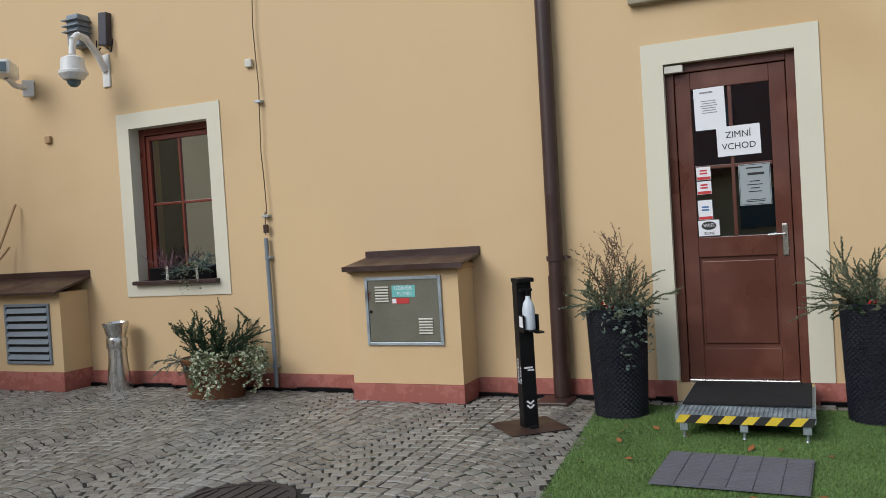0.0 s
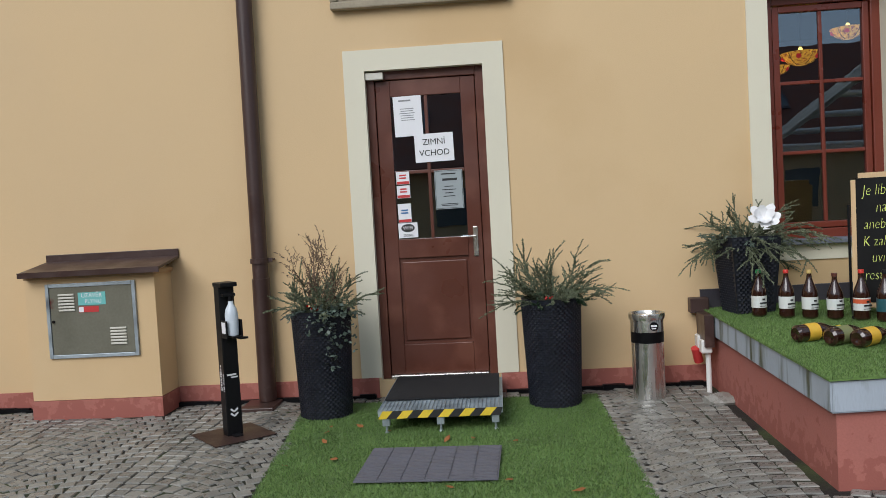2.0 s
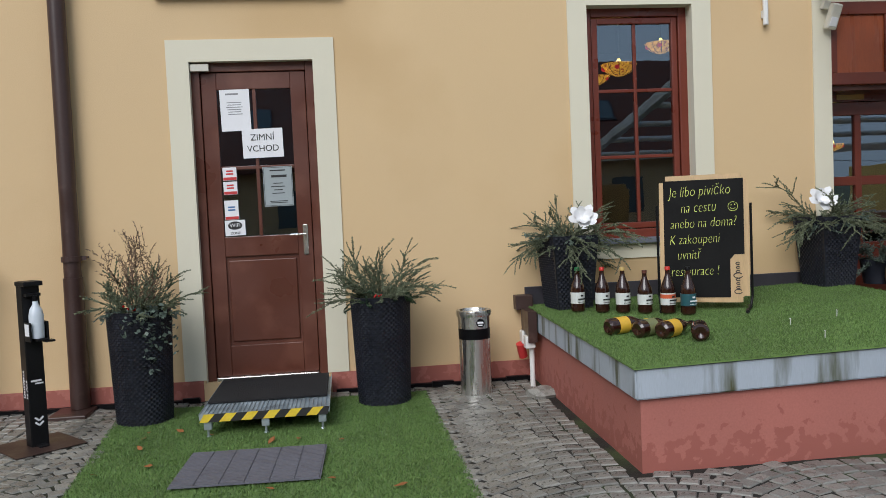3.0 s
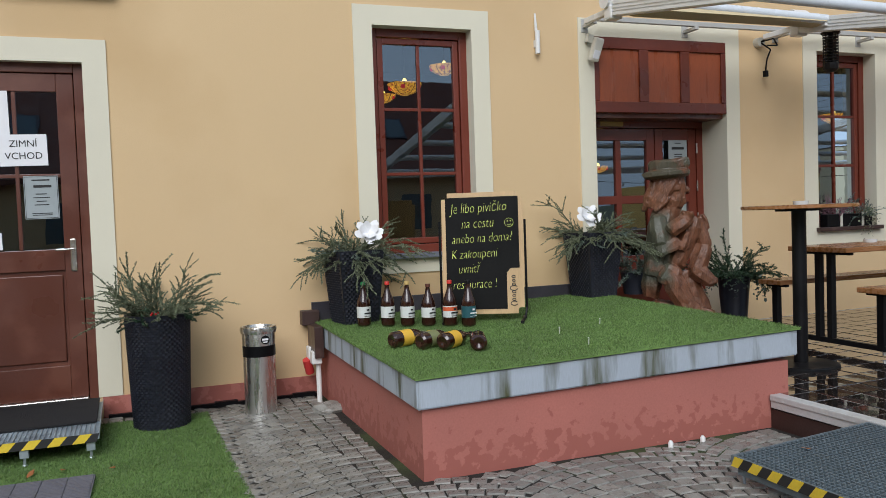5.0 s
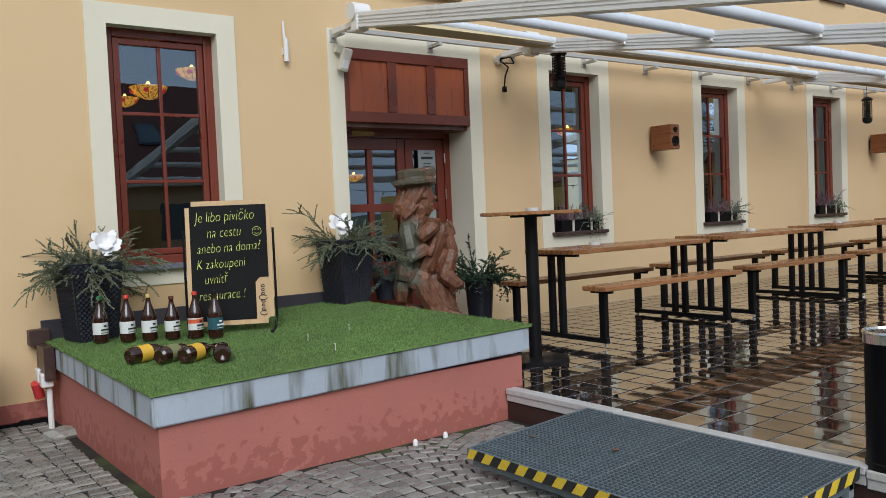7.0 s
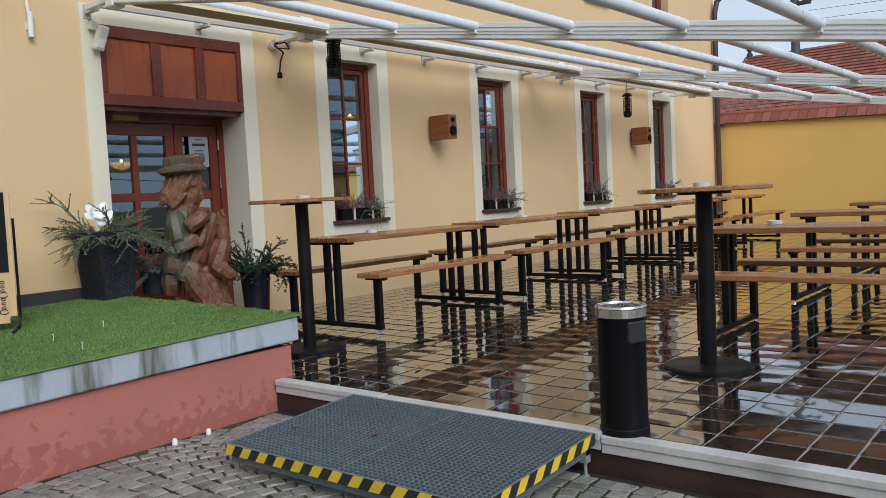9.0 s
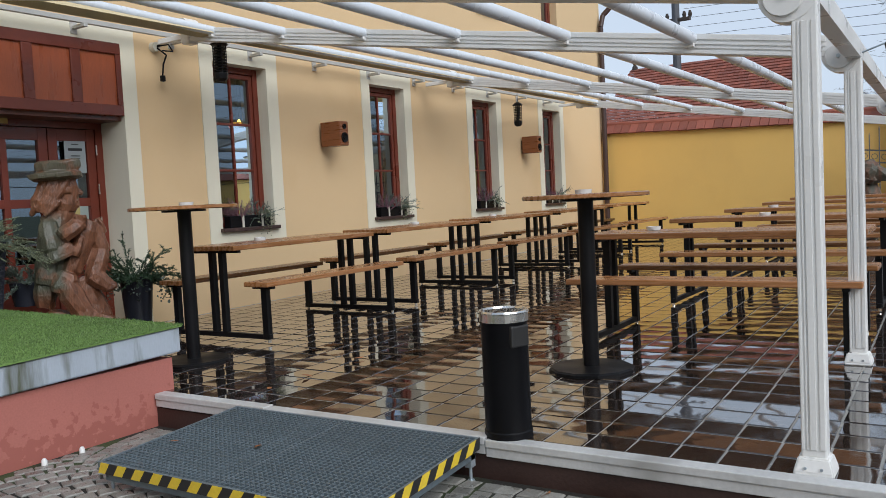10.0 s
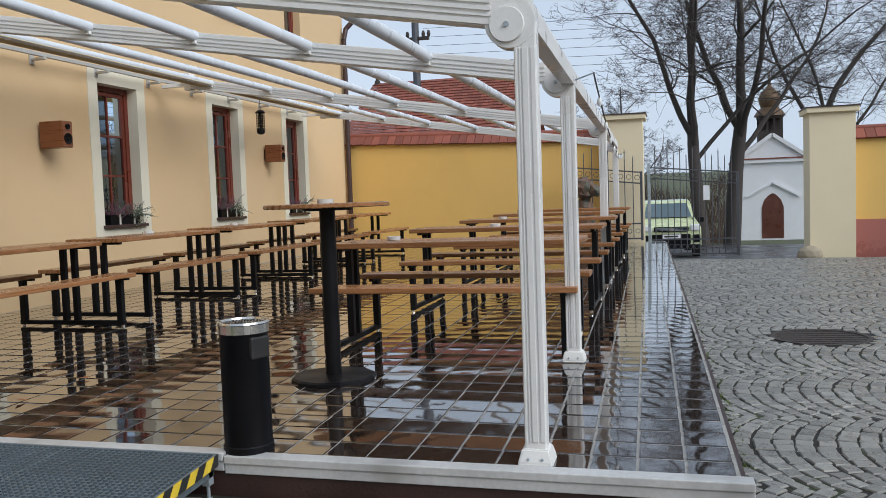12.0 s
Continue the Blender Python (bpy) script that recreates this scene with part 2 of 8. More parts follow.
    "hedge": mat("brown winter hedge", (0.10, 0.065, 0.05), 0.9, var=0.35, scale=2, fine=12, bump=0.8, dist=0.1),
    "asphalt": mat("wet asphalt", (0.055, 0.056, 0.06), 0.35, var=0.2, scale=1, fine=60, bump=0.2),
    # The rooms' lack of light is put into this near-black colour.
    "interior": mat("darkened interior wall", (0.045, 0.034, 0.026), 0.85, var=0.15, bump=0.1),
    "shade": mat("amber stained-glass shade", (1.0, 0.50, 0.05), 0.4, var=0.5, scale=26, fine=60, bump=0.0, emit=0.75, tint=(0.35, 0.06, 0.01), tint_scale=45, tint_lo=0.55, tint_hi=0.60),
    "redglass": mat("lit red glass", (0.75, 0.03, 0.04), 0.3, var=0.2, bump=0.0, emit=0.5),
    "bulb": mat("warm tube light", (1.0, 0.75, 0.18), 0.4, var=0.0, bump=0.0, emit=4.0),
    "speakerwood": mat("cherry veneer", (0.21, 0.070, 0.024), 0.35, var=0.25, scale=4, fine=30, bump=0.03, stretch=(1, 1, 8)),
    "gelbottle": mat("milky bottle", (0.62, 0.68, 0.74), 0.25, var=0.04, bump=0.0),
    "offwhite": mat("aged white plastic", (0.62, 0.60, 0.52), 0.4, var=0.06, bump=0.0),
    "rubbermat": mat("grey rubber tile mat", (0.13, 0.13, 0.155), 0.6, var=0.15, scale=6, bump=0.15),
    "doormat": mat("black bristle mat", (0.012, 0.012, 0.014), 0.9, var=0.4, fine=250, bump=1.0, dist=0.01),
    "sandstone": mat("sandstone relief", (0.34, 0.29, 0.21), 0.85, var=0.15, scale=6, bump=0.3),
    "darkmetal": mat("dark grey sheet metal", (0.060, 0.055, 0.068), 0.4, 0.3, var=0.15, bump=0.05),
    "panel_field": mat("varnished orange-brown panel", (0.29, 0.072, 0.028), 0.34, var=0.2, scale=2.5, fine=30, bump=0.04, stretch=(6, 6, 0.7)),
    "panel_frame": mat("dark red panel frame", (0.135, 0.030, 0.017), 0.34, var=0.15, scale=2.5, fine=30, bump=0.04),
    "edging": mat("rain-streaked white aluminium", (0.52, 0.52, 0.51), 0.4, 0.1, var=0.16, scale=3, fine=40, bump=0.06, tint=(0.27, 0.26, 0.24), tint_scale=2.5, tint_lo=0.56, tint_hi=0.75),
    "railgrey": mat("weathered light aluminium", (0.46, 0.45, 0.42), 0.45, 0.2, var=0.12, bump=0.05),
    "greyink": mat("grey print", (0.25, 0.25, 0.26), 0.6, var=0.05, bump=0.0),
    "grating": mat("wet galvanised grating", (0.155, 0.195, 0.220), 0.45, 0.35, var=0.2, scale=8, fine=40, bump=0.05),
    "leaf": mat("fallen brown leaf", (0.28, 0.10, 0.03), 0.7, var=0.2, bump=0.0),
    "berry": mat("red berry", (0.50, 0.02, 0.02), 0.3, var=0.1, bump=0.0),
    "slate": mat("grey slate sill", (0.15, 0.165, 0.20), 0.5, var=0.2, scale=5, fine=60, bump=0.15),
    "timber": mat("weathered broom handle", (0.42, 0.27, 0.14), 0.7, var=0.2, bump=0.05),
}


def carving_mat():
    """Red-brown oiled wood on the figure, silvered by the weather on coat and hat."""
    m = mat("weathered carved oak", (0.165, 0.067, 0.034), 0.42, var=0.6, scale=9, fine=40, bump=0.8, dist=0.010, stretch=(2.2, 2.2, 0.7))
    n, l = m.node_tree.nodes, m.node_tree.links
    p = n["Principled BSDF"]
    link = p.inputs["Base Color"].links[0]
    wood = link.from_socket
    sep = n.new("ShaderNodeSeparateXYZ")
    l.new(n["Texture Coordinate"].outputs["Object"], sep.inputs[0])
    ns = n.new("ShaderNodeTexNoise")
    ns.inputs["Scale"].default_value, ns.inputs["Detail"].default_value = 7.0, 5.0
    l.new(n["Texture Coordinate"].outputs["Object"], ns.inputs["Vector"])

    def ramp01(sock, lo, hi):
        r = n.new("ShaderNodeMapRange")
        r.inputs[1].default_value, r.inputs[2].default_value = lo, hi
        l.new(sock, r.inputs[0])
        return r.outputs[0]

    def calc(op, a, b):
        q = n.new("ShaderNodeMath")
        q.operation = op
        for k, v in enumerate((a, b)):
            if isinstance(v, (int, float)):
                q.inputs[k].default_value = v
            else:
                l.new(v, q.inputs[k])
        return q.outputs[0]

    back = ramp01(calc("ADD", sep.outputs["X"], calc("MULTIPLY", ns.outputs["Fac"], 0.16)), 0.11, 0.04)
    band = calc("MULTIPLY", ramp01(sep.outputs["Z"], 0.42, 0.55), ramp01(sep.outputs["Z"], 1.18, 1.10))
    hat = ramp01(sep.outputs["Z"], 1.42, 1.44)
    mask = calc("MAXIMUM", calc("MULTIPLY", back, band), calc("MULTIPLY", hat, 0.9))
    mask = calc("MULTIPLY", mask, ramp01(ns.outputs["Fac"], 0.30, 0.48))
    mx = n.new("ShaderNodeMix")
    mx.data_type = "RGBA"
    l.new(mask, mx.inputs[0])
    l.new(wood, mx.inputs[6])
    mx.inputs[7].default_value = (0.076, 0.077, 0.052, 1)
    l.new(mx.outputs[2], p.inputs["Base Color"])
    return m


GLASS = glass_mat("window glass", (0.50, 0.51, 0.51), 2.65)


# ---------------------------------------------------------------- builders
def box(bm, x0, x1, y0, y1, z0, z1, bev=0.0):
    r = bmesh.ops.create_cube(bm, size=1, matrix=Matrix.Translation(((x0 + x1) / 2, (y0 + y1) / 2, (z0 + z1) / 2)) @ Matrix.Diagonal((abs(x1 - x0), abs(y1 - y0), abs(z1 - z0), 1)))
    if bev:
        es = {e for v in r["verts"] for e in v.link_edges}
        bmesh.ops.bevel(bm, geom=list(es), offset=bev, segments=2, affect="EDGES", profile=0.5)
    return bm


def rod(bm, a, b, r0, r1=None, seg=12, caps=True):
    a, b = Vector(a), Vector(b)
    r1 = r0 if r1 is None else r1
    m = Matrix.Translation((a + b) / 2) @ (b - a).to_track_quat("Z", "Y").to_matrix().to_4x4()
    bmesh.ops.create_cone(bm, cap_ends=caps, cap_tris=False, segments=seg, radius1=r0, radius2=r1, depth=(b - a).length, matrix=m)
    return bm


def lathe(bm, prof, seg=24, at=(0, 0, 0), m=None):
    m = m or Matrix.Identity(4)
    rings = []
    for r, z in prof:
        rings.append([bm.verts.new(m @ Vector((at[0] + r * math.cos(2 * math.pi * i / seg), at[1] + r * math.sin(2 * math.pi * i / seg), at[2] + z))) for i in range(seg)])
    for a, b in zip(rings, rings[1:]):
        for i in range(seg):
            bm.faces.new((a[i], a[(i + 1) % seg], b[(i + 1) % seg], b[i]))
    bm.faces.new(rings[0][::-1])
    bm.faces.new(rings[-1])
    return bm


def beam(bm, a, b, w, h):
    """A square bar from a to b, w across and h high."""
    a, b = Vector(a), Vector(b)
    d = (b - a).normalized()
    side = d.cross(Vector((0, 0, 1)))
    side = side.normalized() if side.length > 1e-4 else Vector((1, 0, 0))
    up = side.cross(d).normalized()
    vs = [[bm.verts.new(p + side * (w / 2 * i) + up * (h / 2 * j)) for i, j in ((-1, -1), (1, -1), (1, 1), (-1, 1))] for p in (a, b)]
    for i in range(4):
        bm.faces.new((vs[0][i], vs[0][(i + 1) % 4], vs[1][(i + 1) % 4], vs[1][i]))
    bm.faces.new(vs[0][::-1])
    bm.faces.new(vs[1])
    return bm


def tubepath(bm, pts, r, seg=8):
    for a, b in zip(pts, pts[1:]):
        rod(bm, a, b, r, r, seg)
    return bm


def B():
    return bmesh.new()


def finish(name, bm, material, smooth=False):
    bmesh.ops.recalc_face_normals(bm, faces=bm.faces)
    me = bpy.data.meshes.new(name)
    bm.to_mesh(me)
    bm.free()
    me.materials.append(M[material] if isinstance(material, str) else material)
    if smooth:
        me.polygons.foreach_set("use_smooth", [True] * len(me.polygons))
        me.set_sharp_from_angle(angle=radians(35))
    return me


def part(name, bm, material, parent, label="", smooth=False, at=None):
    ob = new(name, finish(name, bm, material, smooth))
    ob.parent = parent
    if at is not None:
        ob.matrix_basis = at
    return tagged(ob, label)


def raw(name, verts, faces, material, parent=None, smooth=False):
    me = bpy.data.meshes.new(name)
    me.from_pydata(verts, [], faces)
    me.materials.append(M[material] if isinstance(material, str) else material)
    if smooth:
        me.polygons.foreach_set("use_smooth", [True] * len(me.polygons))
    ob = new(name, me)
    ob.parent = parent
    return ob


def thing(name, label, category, at=None, group="", kind=""):
    ob = new(name)
    ob.empty_display_size = 0.1
    if at is not None:
        ob.matrix_basis = at if isinstance(at, Matrix) else Matrix.Translation(at)
    return tagged(ob, label, category, group, kind)


def solid(name, bm, material, label, category, group="", kind="", smooth=False, at=None):
    ob = new(name, finish(name, bm, material, smooth))
    if at is not None:
        ob.matrix_basis = at
    return tagged(ob, label, category, group, kind)


def lettering(name, text, size, material, parent, m, label="", align="CENTER", bold=0.0):
    cu = bpy.data.curves.new(name, "FONT")
    cu.body, cu.size, cu.align_x, cu.align_y, cu.extrude, cu.offset = text, size, align, "CENTER", 0.0006, bold
    cu.resolution_u = 3
    tmp = bpy.data.objects.new(name, cu)
    me = bpy.data.meshes.new_from_object(tmp)
    bpy.data.objects.remove(tmp)
    me.materials.clear()
    me.materials.append(M[material])
    me.transform(m)
    ob = new(name, me)
    ob.parent = parent
    return tagged(ob, label)


def front(x, y, z):
    """A pose for lettering on a face that looks towards -y."""
    return pose(x, y, z, 90, 0, 0)


def ground_z(x, y):
    if x < 17:
        return 0.0
    if x < 26:
        return -0.68 * (x - 17) / 9
    if x < 34:
        return -0.68 - 0.17 * (x - 26) / 8
    return -0.85 - 0.32 * min(1, (x - 34) / 8)


def terrace_z(x, y):
    return 0.225 + 0.006 * (x - 4.1) + 0.006 * y - 0.035 * max(0.0, min(1.0, (6.2 - x) / 2.1))


def stage_z(x, y):
    return 0.572 + 0.022 * (x - 1.7) + 0.014 * (y - 3.85)


WALL = 6.32
rnd = random.Random(7)


# ---------------------------------------------------------------- ground
vs, fs = [], []
xs = [-60, -30, -12, -9] + [i for i in range(-8, 32)] + [34, 38, 42, 50, 70, 120, 300]
ys = [-300, -80, -30, -14] + [i for i in range(-10, 9)] + [14, 30, 80, 300]
for x in xs:
    for y in ys:
        vs.append((x, y, ground_z(x, y) + 0.0045))
for i in range(len(xs) - 1):
    for j in range(len(ys) - 1):
        a = i * len(ys) + j
        fs.append((a, a + len(ys), a + len(ys) + 1, a + 1))
ground = raw("ground", vs, fs, "joint")
tagged(ground, "dark sandy bedding between the courtyard setts", "ground", kind="structure")


# ---------------------------------------------------------------- main facade
def holed_wall(bm, x0, x1, z0, z1, y0, y1, holes):
    cx = sorted({x0, x1, *[h[0] for h in holes], *[h[1] for h in holes]})
    cz = sorted({z0, z1, *[h[2] for h in holes], *[h[3] for h in holes]})
    inside = lambda x, z: any(h[0] < x < h[1] and h[2] < z < h[3] for h in holes)
    cell = {}
    for i in range(len(cx) - 1):
        for j in range(len(cz) - 1):
            cell[i, j] = not inside((cx[i] + cx[i + 1]) / 2, (cz[j] + cz[j + 1]) / 2)
    def quad(*p):
        bm.faces.new([bm.verts.new(q) for q in p])
    for (i, j), full in cell.items():
        if not full:
            continue
        a, b, c, d = cx[i], cx[i + 1], cz[j], cz[j + 1]
        quad((a, y0, c), (b, y0, c), (b, y0, d), (a, y0, d))
        quad((a, y1, c), (a, y1, d), (b, y1, d), (b, y1, c))
        for di, dj, q in ((-1, 0, ((a, y0, c), (a, y0, d), (a, y1, d), (a, y1, c))), (1, 0, ((b, y0, c), (b, y1, c), (b, y1, d), (b, y0, d))), (0, -1, ((a, y0, c), (a, y1, c), (b, y1, c), (b, y0, c))), (0, 1, ((a, y0, d), (b, y0, d), (b, y1, d), (a, y1, d)))):
            if not cell.get((i + di, j + dj), False):
                quad(*q)
    bmesh.ops.remove_doubles(bm, verts=bm.verts, dist=1e-5)
    return bm


# x0, x1, z0, z1 of each opening
W1 = (-6.28, -5.25, 1.10, 2.69)
D1 = (-0.855, 0.088, 0.14, 2.615)
W2 = (2.265, 3.157, 1.10, 2.993)
D2 = (4.35, 5.832, 0.27, 2.99)
W3 = (6.965, 7.775, 1.145, 2.955)
W4 = (9.715, 10.53, 1.145, 2.955)
W5 = (12.455, 13.28, 1.155, 2.955)
W6 = (15.09, 15.88, 1.155, 2.955)
U1 = (12.75, 13.45, 4.45, 5.9)
U2 = (15.25, 15.95, 4.45, 5.9)
HOLES = [W1, D1, W2, D2, W3, W4, W5, W6, U1, U2]
wall = solid("wall_north", holed_wall(B(), -10.5, 18.2, -0.2, 6.6, WALL, WALL + 0.42, HOLES), "plaster", "warm yellow plastered facade with cream window surrounds", "wall", kind="structure")

bm = B()
for a, b in ((-10.5, -8.3), (-7.05, -3.6), (-2.52, D1[0] - 0.02), (D1[1] + 0.02, 1.76)):
    box(bm, a, b, WALL - 0.012, WALL + 0.05, -0.1, 0.165)
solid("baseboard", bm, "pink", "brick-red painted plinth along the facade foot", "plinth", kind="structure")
bm = B()
for a, b in ((-7.05, -3.6), (-2.52, -0.9), (0.14, 1.7)):
    x = a
    while x < b:
        w = rnd.uniform(0.1, 0.3)
        box(bm, x, min(b, x + w), WALL - 0.045 - rnd.uniform(0, 0.015), WALL - 0.012, -0.05, 0.025 + rnd.uniform(0, 0.02))
        x += w
solid("drainage_membrane", bm, "plastic", "black dimpled membrane edge at the wall foot", "membrane", kind="structure")


def surround(name, o, w, bottom, liner=0.2, foot=None):
    x0, x1, z0, z1 = o
    bm = B()
    zb = z0 - w if bottom else (foot if foot is not None else z0)
    y0, y1 = WALL - 0.012, WALL + 0.02
    t = 0.006
    box(bm, x0 - w, x0 + t, y0, y1, zb, z1 + w)
    box(bm, x1 - t, x1 + w, y0, y1, zb, z1 + w)
    box(bm, x0 + t, x1 - t, y0, y1, z1 - t, z1 + w)
    if bottom:
        box(bm, x0 + t, x1 - t, y0, y1, z0 - w, z0 + 0.003)
    box(bm, x0 - 0.01, x0 + t, y1, WALL + liner, z0, z1)
    box(bm, x1 - t, x1 + 0.01, y1, WALL + liner, z0, z1)
    box(bm, x0 + t, x1 - t, y1, WALL + liner, z1 - t, z1 + 0.01)
    return solid(name, bm, "cream", "smooth cream painted surround", "window surround", kind="structure")


surround("trim_1", W1, 0.155, True)
surround("trim_2", D1, 0.16, False, 0.1, 0.167)
surround("trim_3", W2, 0.155, True)
surround("trim_4", D2, 0.155, False, 0.36, 0.27)
for k, o in enumerate((W3, W4, W5, W6)):
    surround("trim_%d" % (5 + k), o, 0.172, True)


def casement(name, o, cols, rows, depth, label, material="wood_red", fw=0.075, sill=True, sill_mat="gutter"):
    x0, x1, z0, z1 = o
    y = WALL + depth
    w = thing(name, label, "window", kind="structure")
    bm = B()
    for a, b, c, d in ((x0, x0 + fw, z0, z1), (x1 - fw, x1, z0, z1), (x0 + fw, x1 - fw, z1 - fw, z1), (x0 + fw, x1 - fw, z0, z0 + fw)):
        box(bm, a, b, y, y + 0.07, c, d, 0.006)
    part("window_frame", bm, material, w)
    a0, a1, c0, c1 = x0 + fw + 0.006, x1 - fw - 0.006, z0 + fw + 0.006, z1 - fw - 0.006
    s = 0.05
    bm = B()
    for a, b, c, d in ((a0, a0 + s, c0, c1), (a1 - s, a1, c0, c1), (a0 + s, a1 - s, c1 - s, c1), (a0 + s, a1 - s, c0, c0 + s)):
        box(bm, a, b, y + 0.012, y + 0.062, c, d, 0.006)
    part("sash", bm, material, w)
    gx = [a0 + s + (a1 - a0 - 2 * s) * i / cols for i in range(cols + 1)]
    gz = [c0 + s + (c1 - c0 - 2 * s) * i / rows for i in range(rows + 1)]
    for i in range(1, cols):
        bm = B()
        box(bm, gx[i] - 0.014, gx[i] + 0.014, y + 0.02, y + 0.055, c0 + s, c1 - s, 0.005)
        part("glazing_bar", bm, material, w)
    for j in range(1, rows):
        bm = B()
        box(bm, a0 + s, a1 - s, y + 0.022, y + 0.053, gz[j] - 0.014, gz[j] + 0.014, 0.005)
        part("glazing_bar", bm, material, w)
    for i in range(cols):
        for j in range(rows):
            bm = B()
            bm.faces.new([bm.verts.new(q) for q in ((gx[i], y + 0.037, gz[j]), (gx[i + 1], y + 0.037, gz[j]), (gx[i + 1], y + 0.037, gz[j + 1]), (gx[i], y + 0.037, gz[j + 1]))])
            p = part("pane", bm, GLASS, w)
            p.visible_shadow = False
    if sill:
        bm = B()
        box(bm, x0 - 0.03, x1 + 0.03, WALL - 0.07, WALL + depth, z0 - 0.035, z0 + 0.006, 0.006)
        part("window_sill", bm, sill_mat, w, "brown sheet-metal sill" if sill_mat == "gutter" else "grey stone sill")
    return w


casement("window_1", W1, 2, 2, 0.13, "red-brown two-by-two casement window in the yellow facade")
casement("window_2", W2, 2, 3, 0.11, "tall red-brown six-pane window beside the platform", sill_mat="slate")
for k, o in enumerate((W3, W4, W5, W6)):
    casement("window_%d" % (3 + k), o, 2, 3, 0.14, "tall red-brown six-pane window along the terrace")
for k, o in enumerate((U1, U2)):
    casement("window_%d" % (7 + k), o, 2, 2, 0.14, "upper-storey red-brown window")

# ---------------------------------------------------------------- winter entrance door
door = thing("door_1", "dark brown wooden door with four glazed panes and paper notices", "door", kind="structure")
x0, x1, z0, z1 = D1
y = WALL + 0.06
bm = B()
for a, b, c, d in ((x0, x0 + 0.07, z0, z1), (x1 - 0.07, x1, z0, z1), (x0 + 0.07, x1 - 0.07, z1 - 0.075, z1)):
    box(bm, a, b, y, y + 0.08, c, d, 0.006)
part("door_frame", bm, "wood_dark", door)
a0, a1, c0, c1 = x0 + 0.075, x1 - 0.075, z0 + 0.03, z1 - 0.08
gx0, gx1, gz0, gz1 = a0 + 0.115, a1 - 0.115, 1.265, c1 - 0.13
bm = B()
box(bm, a0, gx0, y + 0.015, y + 0.065, c0, c1, 0.005)
box(bm, gx1, a1, y + 0.015, y + 0.065, c0, c1, 0.005)
box(bm, gx0, gx1, y + 0.015, y + 0.065, gz1, c1, 0.005)
box(bm, gx0, gx1, y + 0.015, y + 0.065, 1.11, gz0, 0.005)
box(bm, gx0, gx1, y + 0.015, y + 0.065, c0, c0 + 0.24, 0.005)
box(bm, gx0, gx1, y + 0.035, y + 0.05, c0 + 0.24, 1.11)
part("door_leaf", bm, "wood_dark", door)
bm = B()
box(bm, gx0 + 0.02, gx1 - 0.02, y + 0.022, y + 0.036, c0 + 0.27, 1.08, 0.008)
part("lower_panel", bm, "wood_dark", door)
gm, gh = (gx0 + gx1) / 2, 1.80
bm = B()
box(bm, gm - 0.014, gm + 0.014, y + 0.02, y + 0.06, gz0, gz1, 0.005)
box(bm, gx0, gx1, y + 0.021, y + 0.059, gh - 0.014, gh + 0.014, 0.005)
part("glazing_bar", bm, "wood_dark", door)
for a, b in ((gx0, gm), (gm, gx1)):
    for c, d in ((gz0, gh), (gh, gz1)):
        bm = B()
        bm.faces.new([bm.verts.new(q) for q in ((a, y + 0.04, c), (b, y + 0.04, c), (b, y + 0.04, d), (a, y + 0.04, d))])
        p = part("pane", bm, GLASS, door)
        p.visible_shadow = False
bm = B()
box(bm, a1 - 0.075, a1 - 0.035, y + 0.005, y + 0.016, 1.10, 1.34, 0.008)
plate = part("handle_plate", bm, "chrome", door, "worn nickel door plate")
bm = B()
rod(bm, (a1 - 0.055, y + 0.005, 1.265), (a1 - 0.055, y - 0.045, 1.265), 0.009)
rod(bm, (a1 - 0.05, y - 0.042, 1.265), (a1 - 0.17, y - 0.045, 1.262), 0.009, 0.007)
part("handle", bm, "chrome", plate)
bm = B()
box(bm, a0, a1, y - 0.03, y + 0.02, z0, z0 + 0.03, 0.006)
part("threshold", bm, "steel", door, "scuffed metal threshold strip")
bm = B()
box(bm, x0 + 0.01, x0 + 0.15, WALL + 0.005, WALL + 0.055, z1 - 0.075, z1 - 0.02, 0.004)
part("closer_box", bm, "offwhite", door, "small beige contact box")


def bars(parent, x, y, z, w, rows, h, gap, material="ink", seed=1):
    r = random.Random(seed)
    for i in range(rows):
        ww = w * r.uniform(0.55, 1.0)
        bm = B()
        box(bm, x - ww / 2, x + ww / 2, y - 0.0012, y, z - i * gap - h / 2, z - i * gap + h / 2)
        part("print_line", bm, material, parent)


def notice(name, x, z, w, h, label, material="paper", tilt=0.0, depth=0.012):
    o = thing(name, label, "notice", pose(x, WALL + 0.06 + depth, z, 0, tilt, 0))
    bm = B()
    box(bm, -w / 2, w / 2, -0.0015, 0.0015, -h / 2, h / 2)
    part("sheet", bm, material, o)
    return o


n1 = notice("paper_notice", gx0 + 0.135, 2.245, 0.225, 0.32, "white printed paper notice taped behind door glass", tilt=-1)
bars(n1, -0.02, -0.002, 0.125, 0.15, 1, 0.012, 0.03, "greyink", seed=3)
bars(n1, -0.005, -0.002, 0.06, 0.17, 5, 0.005, 0.018, "greyink", seed=4)
bars(n1, 0, -0.002, -0.03, 0.13, 1, 0.005, 0.02, "greyink", seed=5)
n2 = notice("paper_notice", gm + 0.05, 1.985, 0.31, 0.225, "white paper sign with black capitals taped on the door", tilt=-1, depth=0.008)
lettering("sign_text", "ZIMNÍ", 0.068, "ink", n2, front(0, -0.003, 0.045))
lettering("sign_text", "VCHOD", 0.068, "ink", n2, front(0, -0.003, -0.042))
n3 = notice("opening_hours_sign", gm + 0.15, 1.645, 0.225, 0.31, "grey printed opening-hours plate on the door glass", "grey_sign", tilt=-0.5)
